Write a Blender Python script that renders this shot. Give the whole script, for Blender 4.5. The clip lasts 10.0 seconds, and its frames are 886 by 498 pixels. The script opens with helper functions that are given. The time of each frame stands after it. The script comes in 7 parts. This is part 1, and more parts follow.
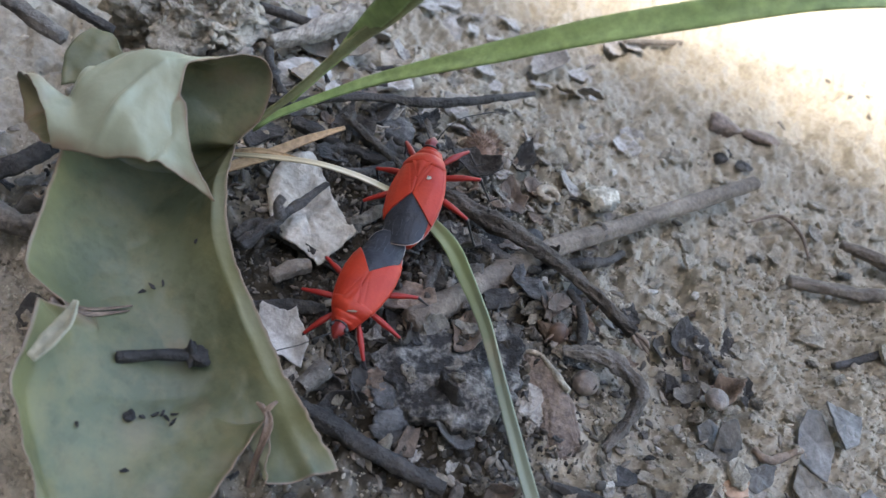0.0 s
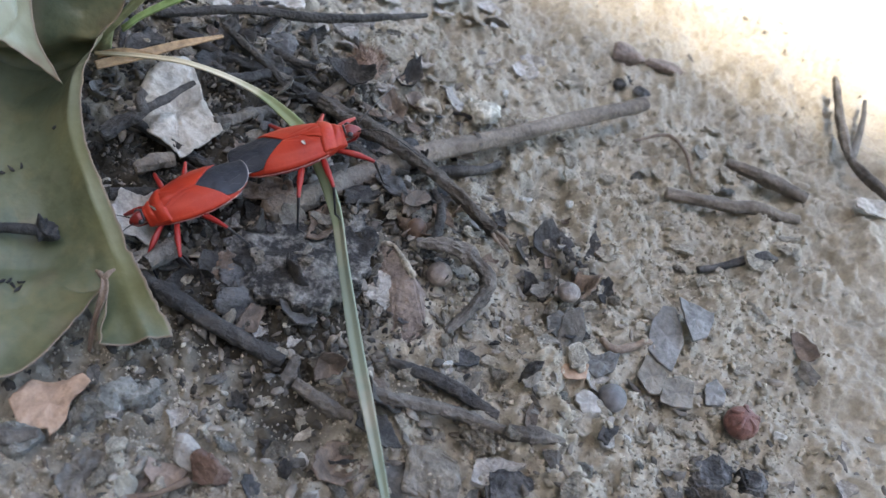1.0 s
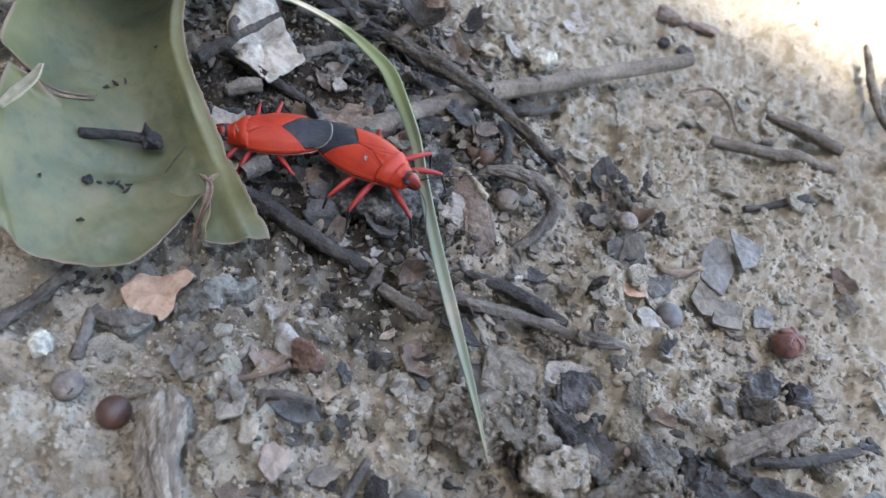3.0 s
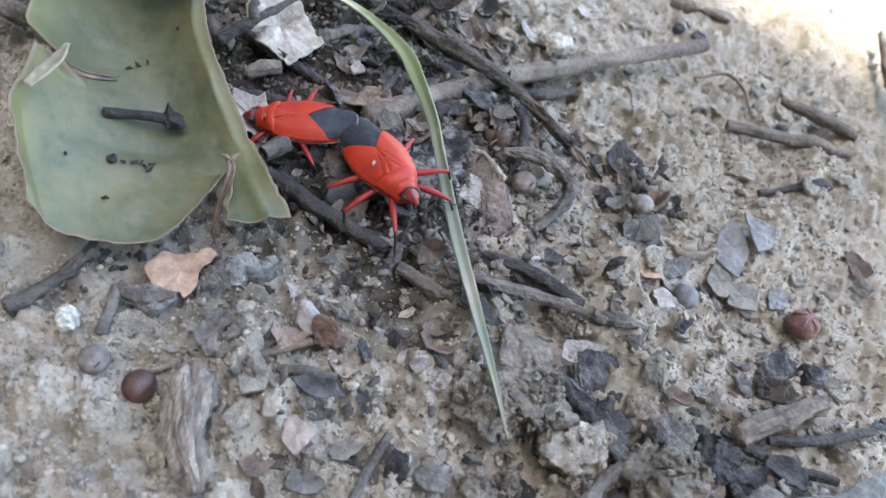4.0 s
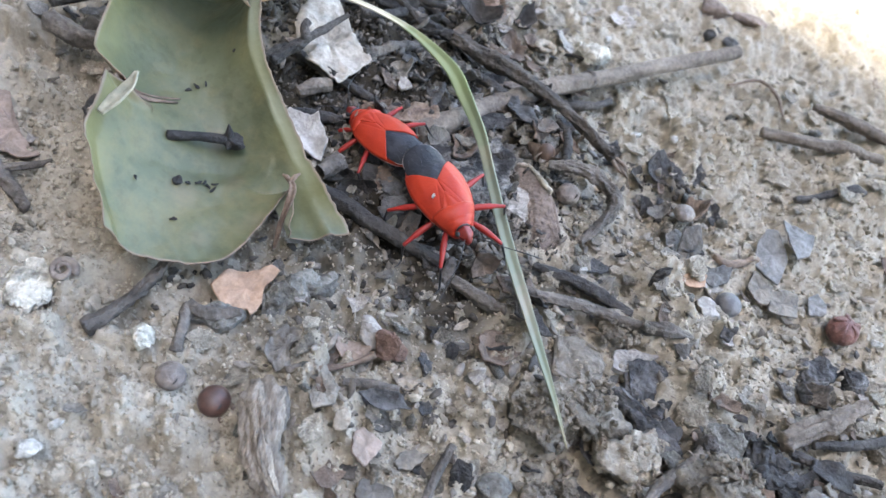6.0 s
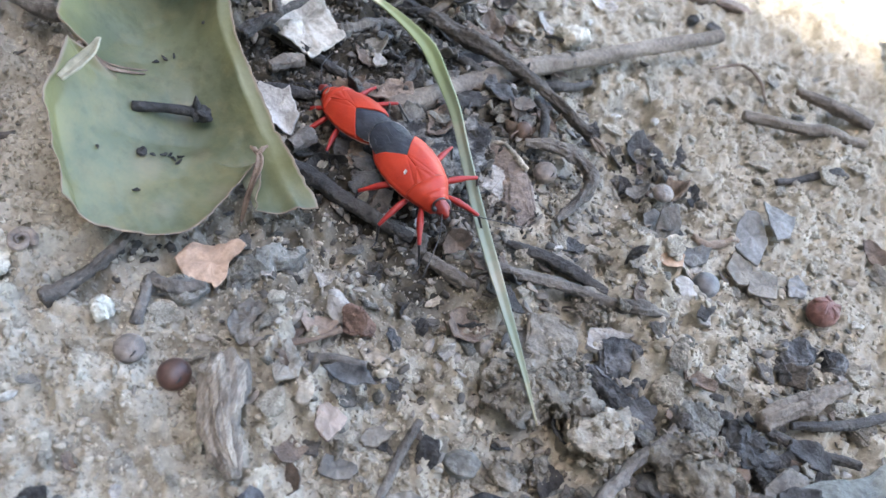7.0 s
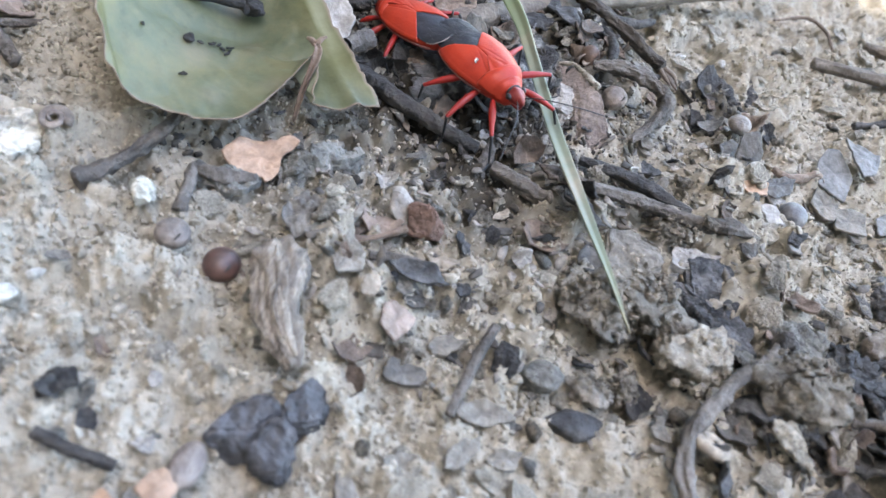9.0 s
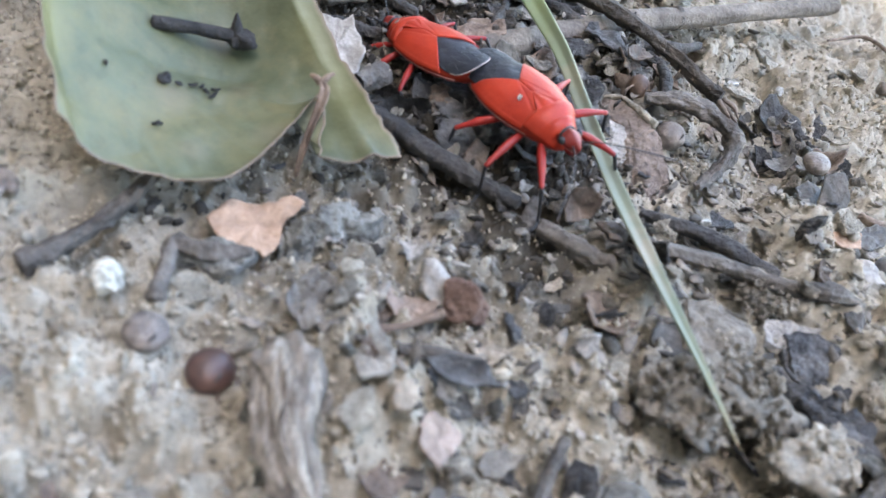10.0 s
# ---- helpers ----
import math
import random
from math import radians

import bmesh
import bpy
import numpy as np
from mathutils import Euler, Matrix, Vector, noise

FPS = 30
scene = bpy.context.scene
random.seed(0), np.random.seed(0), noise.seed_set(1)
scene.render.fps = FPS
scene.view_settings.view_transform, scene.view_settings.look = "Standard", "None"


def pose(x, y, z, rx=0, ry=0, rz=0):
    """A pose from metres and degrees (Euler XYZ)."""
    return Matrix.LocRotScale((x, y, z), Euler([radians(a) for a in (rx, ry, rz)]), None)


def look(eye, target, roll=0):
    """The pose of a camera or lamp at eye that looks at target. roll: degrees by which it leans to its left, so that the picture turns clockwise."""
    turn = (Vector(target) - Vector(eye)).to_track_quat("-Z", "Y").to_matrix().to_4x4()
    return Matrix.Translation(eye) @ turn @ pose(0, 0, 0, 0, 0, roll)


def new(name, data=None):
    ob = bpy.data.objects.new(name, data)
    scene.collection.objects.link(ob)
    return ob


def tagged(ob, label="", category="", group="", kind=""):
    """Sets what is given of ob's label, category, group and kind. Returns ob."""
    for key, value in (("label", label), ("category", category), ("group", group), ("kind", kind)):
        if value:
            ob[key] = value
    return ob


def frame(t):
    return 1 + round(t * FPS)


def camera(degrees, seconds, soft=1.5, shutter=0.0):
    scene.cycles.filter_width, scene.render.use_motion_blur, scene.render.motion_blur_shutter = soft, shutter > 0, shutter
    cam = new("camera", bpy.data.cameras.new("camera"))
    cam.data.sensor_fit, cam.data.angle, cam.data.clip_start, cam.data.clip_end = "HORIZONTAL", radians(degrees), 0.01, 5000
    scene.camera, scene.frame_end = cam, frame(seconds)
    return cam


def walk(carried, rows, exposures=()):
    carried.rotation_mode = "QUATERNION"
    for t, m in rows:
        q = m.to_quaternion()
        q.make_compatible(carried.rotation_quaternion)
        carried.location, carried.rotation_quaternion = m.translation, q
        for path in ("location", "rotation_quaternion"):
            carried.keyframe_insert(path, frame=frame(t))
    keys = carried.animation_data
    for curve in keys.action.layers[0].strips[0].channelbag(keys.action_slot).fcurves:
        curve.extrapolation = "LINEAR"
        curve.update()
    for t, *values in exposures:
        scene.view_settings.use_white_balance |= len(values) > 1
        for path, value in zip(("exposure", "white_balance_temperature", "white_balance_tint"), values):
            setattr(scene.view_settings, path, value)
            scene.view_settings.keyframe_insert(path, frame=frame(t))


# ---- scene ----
cam = camera(57.4, 10.0)
PATH = [
    (0, (-0.00039, -0.05040, 0.07082), (-0.00039, 0.01673, -0.00330), 17.06),
    (0.5, (0.00963, -0.04642, 0.07209), (0.00950, 0.01887, -0.00365), 16.60),
    (1, (0.01958, -0.05634, 0.06973), (0.01723, 0.00979, -0.00525), 15.80),
    (1.5, (0.01866, -0.05913, 0.07175), (0.01689, 0.00673, -0.00347), 16.75),
    (2, (0.01752, -0.06178, 0.06888), (0.01610, 0.00456, -0.00594), 17.77),
    (2.5, (0.01562, -0.06567, 0.06745), (0.01408, 0.00091, -0.00715), 17.76),
    (4, (0.01365, -0.07008, 0.06645), (0.01150, -0.00450, -0.00902), 17.65),
    (4.5, (0.01367, -0.07050, 0.06909), (0.01048, -0.00542, -0.00677), 16.51),
    (5, (0.00919, -0.06939, 0.06927), (0.00744, -0.00585, -0.00793), 16.94),
    (5.5, (0.00791, -0.07030, 0.07019), (0.00549, -0.00639, -0.00669), 16.59),
    (7, (0.01155, -0.07177, 0.06642), (0.00939, -0.00668, -0.00947), 17.30),
    (7.5, (0.01443, -0.07193, 0.06441), (0.01188, -0.00579, -0.01055), 17.20),
    (8, (0.01519, -0.07763, 0.05781), (0.01201, -0.01045, -0.01620), 17.56),
    (8.5, (0.01353, -0.07916, 0.05500), (0.00992, -0.01202, -0.01902), 17.80),
    (9, (0.00897, -0.07771, 0.05080), (0.00571, -0.00840, -0.02120), 18.20),
    (9.5, (0.00418, -0.06927, 0.04585), (0.00077, 0.00221, -0.02400), 17.15),
    (10, (0.00333, -0.06609, 0.04286), (0.00070, 0.00548, -0.02694), 17.19),
]
EXPOSURES = [(t, stops, kelvin, 10.0) for t, stops, kelvin in ((0.0, 3.12, 7090.0), (1.5, 3.28, 7190.0), (2.5, 3.38, 7190.0), (4.0, 3.7, 7090.0), (5.5, 3.84, 7190.0), (7.0, 3.88, 7090.0), (8.5, 4.04, 7190.0), (10.0, 4.04, 7190.0))]
walk(cam, [(t, look(eye, target, roll)) for t, eye, target, roll in PATH], EXPOSURES)
cam.data.dof.use_dof = True
cam.data.dof.focus_distance = 0.084
cam.data.dof.aperture_fstop = 46.0

# ---- daylight: open shade of unseen added walls, sunlit ground beyond their shadow ----
SUN_UP, SUN_SIDE, SUN_POWER, SKY_POWER = 68.0, 15.0, 4.2, 0.15
world = bpy.data.worlds.new("sky")
scene.world = world
world.use_nodes = True
sky = world.node_tree.nodes.new("ShaderNodeTexSky")
sky.sky_type, sky.sun_disc = "NISHITA", False
sky.sun_elevation, sky.sun_rotation = radians(SUN_UP), radians(180.0 + SUN_SIDE)
back = world.node_tree.nodes["Background"]
back.inputs["Strength"].default_value = SKY_POWER
world.node_tree.links.new(sky.outputs["Color"], back.inputs["Color"])
sun = new("sun", bpy.data.lights.new("sun", "SUN"))
sun.data.energy, sun.data.angle, sun.data.color = SUN_POWER, radians(0.55), (1.0, 0.985, 0.965)
sun.matrix_world = look((-math.sin(radians(SUN_SIDE)) * math.cos(radians(SUN_UP)), -math.cos(radians(SUN_SIDE)) * math.cos(radians(SUN_UP)), math.sin(radians(SUN_UP))), (0, 0, 0))

# All sizes below are in centimetres; CM turns them into metres.
CM = 0.01


# ---- numbers that vary ----
def lattice(ix, iy, iz, seed):
    """A random number from 0 to 1 for each whole-numbered corner of space."""
    n = (ix.astype(np.int64) * 374761393 + iy.astype(np.int64) * 668265263 + iz.astype(np.int64) * 2147483647 + seed * 974634777) & 0xFFFFFFFF
    n = ((n ^ (n >> 13)) * 1274126177) & 0xFFFFFFFF
    n = ((n ^ (n >> 16)) * 2246822519) & 0xFFFFFFFF
    return ((n ^ (n >> 15)) & 0xFFFFFF) / float(0xFFFFFF)


def grain(p, size, seed=0):
    """Smooth noise from -1 to 1 at the points p (n x 3), with lumps of that size."""
    q = np.asarray(p, float) / size + 100.0
    i = np.floor(q)
    f = q - i
    f = f * f * (3 - 2 * f)
    total = 0.0
    for dx in (0, 1):
        for dy in (0, 1):
            for dz in (0, 1):
                weight = (f[:, 0] if dx else 1 - f[:, 0]) * (f[:, 1] if dy else 1 - f[:, 1]) * (f[:, 2] if dz else 1 - f[:, 2])
                total = total + weight * lattice(i[:, 0] + dx, i[:, 1] + dy, i[:, 2] + dz, seed)
    return 2 * total - 1


def rough(p, size, seed=0, octaves=4, gain=0.5):
    out, amount = 0.0, 1.0
    for k in range(octaves):
        out = out + amount * grain(p, size / 2.03**k, seed + 17 * k)
        amount *= gain
    return out


def mounds(x, y, size, seed, share=0.75):
    """Rounded lumps of uneven size and height, lying apart or run together: 0 between them, up to 1 on the tallest."""
    gx, gy = x / size + 50.0, y / size + 50.0
    ix, iy = np.floor(gx), np.floor(gy)
    best = np.zeros(x.shape)
    zero = np.zeros_like(ix)
    for dx in (-1, 0, 1):
        for dy in (-1, 0, 1):
            cx, cy = ix + dx, iy + dy
            ox, oy = cx + lattice(cx, cy, zero, seed) - gx, cy + lattice(cx, cy, zero + 1, seed) - gy
            turn, long = lattice(cx, cy, zero + 2, seed) * 3.14, 1 + 0.8 * lattice(cx, cy, zero + 3, seed)
            px, py = ox * np.cos(turn) + oy * np.sin(turn), oy * np.cos(turn) - ox * np.sin(turn)
            reach = 0.45 + 0.45 * lattice(cx, cy, zero + 4, seed)
            tall = (0.35 + 0.65 * lattice(cx, cy, zero + 5, seed)) * (lattice(cx, cy, zero + 6, seed) < share)
            slant = 1 + 0.5 * (lattice(cx, cy, zero + 7, seed) - 0.5) * px
            best = np.maximum(best, tall * slant * np.clip(1 - ((px / long) ** 2 + (py * long) ** 2) / reach**2, 0, 1) ** 0.85)
    return best


def relief(x, y):
    """The lie of the ground: a low heap of litter behind, a hump under the bugs, falling away to the open soil."""
    return (0.75 * np.exp(-((x + 2) ** 2 + (y - 1.8) ** 2) / 8.0) + 0.16 * np.exp(-((x - 0.6) ** 2 + (y + 0.2) ** 2) / 2.2)
            - 0.02 * np.clip(y - 3, 0, 8))


def soil_height(x, y):
    x, y = np.asarray(x, float), np.asarray(y, float)
    flat = np.stack([x, y, np.zeros_like(x)], 1)
    near = np.exp(-np.clip(np.hypot(x - 1, y - 1) - 11, 0, None) / 6)
    lumps = 0.15 * rough(flat, 1.7, 3, 3) + 0.09 * rough(flat, 0.55, 9, 5, 0.62)
    bend, sway = 0.10 * rough(flat, 0.25, 5, 3, 0.6), 0.10 * rough(flat, 0.25, 6, 3, 0.6)
    broken = np.exp(-((x - 3.6) ** 2 / 2.6 + (y + 3.0) ** 2 / 1.6)) + 0.7 * np.exp(-((x - 1.0) ** 2 / 2.5 + (y + 2.6) ** 2 / 1.2)) + 0.2 * np.exp(-((x - 2.2) ** 2 / 2.0 + (y + 0.2) ** 2 / 1.0))
    patch = np.clip(0.55 + 1.2 * grain(flat, 1.1, 21) + 0.6 * broken, 0.15, 1.3)
    bumps = 0.20 * mounds(x + bend, y + sway, 0.62, 2, 0.5) + 0.15 * mounds(x + sway, y - bend, 0.33, 4, 0.72)
    fine = (0.06 * mounds(x + 0.6 * bend, y + 0.6 * sway, 0.17, 8, 0.92) + 0.038 * mounds(x - 0.5 * sway, y + 0.5 * bend, 0.095, 18, 0.95)) * np.clip(0.75 + 0.6 * grain(flat, 0.8, 23), 0.25, 1.2)
    fine = fine + 0.05 * rough(flat, 0.14, 14, 4, 0.65) - 0.09
    far = np.clip(np.hypot(x, y) - 60, 0, None)
    return relief(x, y) + near * (lumps + patch * bumps + fine - 0.03) + far * 0.004 * grain(flat, 90.0, 31)


def floor_at(x, y):
    return float(soil_height(np.array([x]), np.array([y]))[0])


# ---- meshes ----
def mesh(name, verts, faces, material, smooth=True):
    me = bpy.data.meshes.new(name)
    me.from_pydata((np.asarray(verts, float) * CM).tolist(), [], [list(map(int, f)) for f in faces])
    me.materials.append(material)
    if smooth:
        me.polygons.foreach_set("use_smooth", [True] * len(me.polygons))
    me.update()
    return me


def thing(name, label, category, verts=None, faces=None, material=None, at=(0, 0, 0), turn=(0, 0, 0), group="", kind="", smooth=True, data=None):
    """A top-level object: a mesh, or an Empty when no mesh is given."""
    if data is None and verts is not None:
        data = mesh(name, verts, faces, material, smooth)
    ob = new(name, data)
    ob.matrix_basis = pose(at[0] * CM, at[1] * CM, at[2] * CM, *turn)
    return tagged(ob, label, category, group, kind)


def part(name, verts, faces, material, parent, label="", at=(0, 0, 0), turn=(0, 0, 0), smooth=True, data=None):
    ob = new(name, data or mesh(name, verts, faces, material, smooth))
    ob.parent = parent
    ob.matrix_basis = pose(at[0] * CM, at[1] * CM, at[2] * CM, *turn)
    return tagged(ob, label)


def spline(points, count):
    """A smooth curve through the points, at even steps of its length."""
    p = np.asarray(points, float)
    p = np.vstack([2 * p[0] - p[1], p, 2 * p[-1] - p[-2]])
    out = []
    for a, b, c, d in zip(p, p[1:], p[2:], p[3:]):
        for t in np.linspace(0, 1, 24, endpoint=False):
            out.append(0.5 * (2 * b + (c - a) * t + (2 * a - 5 * b + 4 * c - d) * t**2 + (3 * b - a - 3 * c + d) * t**3))
    out = np.array(out + [p[-2]])
    way = np.r_[0, np.cumsum(np.linalg.norm(np.diff(out[:, :3], axis=0), axis=1))]
    steps = np.linspace(0, way[-1], count)
    return np.stack([np.interp(steps, way, out[:, k]) for k in range(out.shape[1])], 1)


def along(curve):
    """Ways ahead, sideways (level) and upwards along a curve."""
    t = np.gradient(curve, axis=0)
    t /= np.linalg.norm(t, axis=1)[:, None] + 1e-12
    side = np.cross(t, [0, 0, 1.0])
    short = np.linalg.norm(side, axis=1) < 0.05
    side[short] = np.cross(t[short], [0.3, 1.0, 0])
    side /= np.linalg.norm(side, axis=1)[:, None]
    return t, side, np.cross(side, t)


def tube(points, radius, count=40, ring=12, bark=0.08, ridges=0.0, seed=0, ends=True, smooth_points=True):
    """A twig: radius is one number or one for each point; bark is its unevenness and ridges its lengthwise grooves, as shares of the radius."""
    c = spline(points, count) if smooth_points else np.asarray(points, float)
    count = len(c)
    r = np.interp(np.linspace(0, 1, count), np.linspace(0, 1, np.size(radius)), np.atleast_1d(radius)) if np.size(radius) > 1 else np.full(count, float(radius))
    t, side, up = along(c)
    a = np.linspace(0, 2 * np.pi, ring, endpoint=False)
    verts = (c[:, None] + r[:, None, None] * (np.cos(a)[None, :, None] * side[:, None] + np.sin(a)[None, :, None] * up[:, None])).reshape(-1, 3)
    if bark or ridges:
        centre = np.repeat(c, ring, 0)
        way = np.repeat(np.r_[0, np.cumsum(np.linalg.norm(np.diff(c, axis=0), axis=1))], ring) / max(float(r.max()), 1e-4)
        aa = np.tile(a, count)
        fibre = np.stack([np.cos(aa), np.sin(aa), way * 0.16], 1)
        swell = np.stack([np.cos(aa) * 0.3, np.sin(aa) * 0.3, way * 0.22], 1)
        grow = 1 + bark * rough(swell, 0.6, seed, 3) + (0.5 * bark + ridges) * rough(fibre, 0.55, seed + 9, 4, 0.65)
        verts = centre + (verts - centre) * grow[:, None]
    faces = []
    for i in range(count - 1):
        for j in range(ring):
            k = (j + 1) % ring
            faces.append((i * ring + j, i * ring + k, (i + 1) * ring + k, (i + 1) * ring + j))
    if ends:
        n = len(verts)
        verts = np.vstack([verts, c[0] - t[0] * r[0] * 0.25, c[-1] + t[-1] * r[-1] * 0.25])
        for j in range(ring):
            k = (j + 1) % ring
            faces.append((k, j, n))
            faces.append(((count - 1) * ring + j, (count - 1) * ring + k, n + 1))
    return verts, faces


def sheet(grid, thick):
    """A closed slab from a grid of points (rows x columns x 3)."""
    g = np.asarray(grid, float)
    du, dv = np.gradient(g, axis=1), np.gradient(g, axis=0)
    n = np.cross(du, dv)
    n /= np.linalg.norm(n, axis=2)[..., None] + 1e-12
    rows, cols = g.shape[:2]
    t = np.asarray(thick, float)
    t = t[..., None] if t.ndim else t
    verts = np.vstack([(g + n * t / 2).reshape(-1, 3), (g - n * t / 2).reshape(-1, 3)])
    m = rows * cols
    faces = []
    for i in range(rows - 1):
        for j in range(cols - 1):
            a, b, c, d = i * cols + j, i * cols + j + 1, (i + 1) * cols + j + 1, (i + 1) * cols + j
            faces += [(a, b, c, d), (m + d, m + c, m + b, m + a)]
    rim = [j for j in range(cols)] + [i * cols + cols - 1 for i in range(1, rows)] + [(rows - 1) * cols + j for j in range(cols - 2, -1, -1)] + [i * cols for i in range(rows - 2, 0, -1)]
    for a, b in zip(rim, rim[1:] + rim[:1]):
        faces.append((b, a, m + a, m + b))
    return verts, faces


def ball(size=(1, 1, 1), rings=14, ring=20):
    a = np.linspace(0, np.pi, rings + 1)[1:-1]
    b = np.linspace(0, 2 * np.pi, ring, endpoint=False)
    verts = [(0, 0, 1)] + [(math.sin(u) * math.cos(v), math.sin(u) * math.sin(v), math.cos(u)) for u in a for v in b] + [(0, 0, -1)]
    faces = [(0, 1 + j, 1 + (j + 1) % ring) for j in range(ring)]
    for i in range(rings - 2):
        for j in range(ring):
            k = (j + 1) % ring
            faces.append((1 + i * ring + j, 1 + (i + 1) * ring + j, 1 + (i + 1) * ring + k, 1 + i * ring + k))
    last = len(verts) - 1
    faces += [(last, last - ring + (j + 1) % ring, last - ring + j) for j in range(ring)]
    return np.array(verts) * size, faces


def stone(size, seed, cuts=7, uneven=0.14, rings=24, ring=36):
    """A broken lump: a ball cut by planes, then roughened."""
    v, faces = ball((1, 1, 1), rings, ring)
    r = random.Random(seed)
    for _ in range(cuts + 3):
        n = np.array(Vector((r.gauss(0, 1), r.gauss(0, 1), r.gauss(0, 1))).normalized())
        d = r.uniform(0.42, 0.82)
        v = v - np.clip(v @ n - d, 0, None)[:, None] * n * 0.95
    v = v * (1 + uneven * rough(v, 0.8, seed, 5, 0.62))[:, None]
    v = v + 0.30 * uneven * np.stack([rough(v + 7 * k, 0.20, seed + k, 3, 0.6) for k in range(3)], 1)
    return v * np.asarray(size, float), faces


def flake(length, width, seed, curl=0.15, thick=0.02, corners=9, jag=0.3, points=44):
    """A broken chip of leaf or bark: a ragged outline, curled and crumpled, with thickness."""
    r = random.Random(seed)
    turn = np.sort([2 * np.pi * (k + r.uniform(-0.4, 0.4)) / corners for k in range(corners)])
    far = np.array([1 - jag * r.random() for _ in range(corners)])
    a = np.linspace(0, 2 * np.pi, points, endpoint=False)
    px, py = np.cos(turn) * far, np.sin(turn) * far
    k = np.searchsorted(turn, a, side="right")
    i0, i1 = (k - 1) % corners, k % corners
    share = ((a - turn[i0]) % (2 * np.pi)) / ((turn[i1] - turn[i0]) % (2 * np.pi))
    nick = 1 + 0.30 * jag * rough(np.stack([np.cos(a), np.sin(a), 0 * a + seed * 0.37], 1), 0.35, seed, 3, 0.6)
    ox, oy = (px[i0] * (1 - share) + px[i1] * share) * nick, (py[i0] * (1 - share) + py[i1] * share) * nick
    rings = (0.25, 0.5, 0.72, 0.9, 1.0)
    xy = np.vstack([[(0.0, 0.0)]] + [np.stack([ox * s, oy * s], 1) for s in rings]) * (length / 2, width / 2)
    small = min(length, width)
    z = curl * ((xy[:, 0] / length * 2) ** 2 * r.uniform(-1, 1) + (xy[:, 1] / width * 2) ** 2 * r.uniform(-0.6, 1)) * small
    flat = np.stack([xy[:, 0], xy[:, 1], 0 * z + seed], 1)
    z = z + small * (0.12 * rough(flat, 0.55 * small, seed, 4, 0.55))
    fold = r.uniform(0, 6.28)
    z = z + curl * 0.5 * np.abs(xy[:, 0] * math.cos(fold) + xy[:, 1] * math.sin(fold))
    up, low = np.stack([xy[:, 0], xy[:, 1], z + thick / 2], 1), np.stack([xy[:, 0], xy[:, 1], z - thick / 2], 1)
    m, n, faces = len(up), points, []
    for j in range(n):
        q = (j + 1) % n
        faces += [(0, 1 + j, 1 + q), (m, m + 1 + q, m + 1 + j)]
        for s in range(len(rings) - 1):
            a0, a1 = 1 + s * n, 1 + (s + 1) * n
            faces += [(a0 + j, a1 + j, a1 + q, a0 + q), (m + a0 + q, m + a1 + q, m + a1 + j, m + a0 + j)]
        e = 1 + (len(rings) - 1) * n
        faces.append((e + j, m + e + j, m + e + q, e + q))
    return np.vstack([up, low]), faces


# ---- materials ----
def nodes(name):
    m = bpy.data.materials.new(name)
    m.use_nodes = True
    return m, m.node_tree.nodes, m.node_tree.links, m.node_tree.nodes["Principled BSDF"]


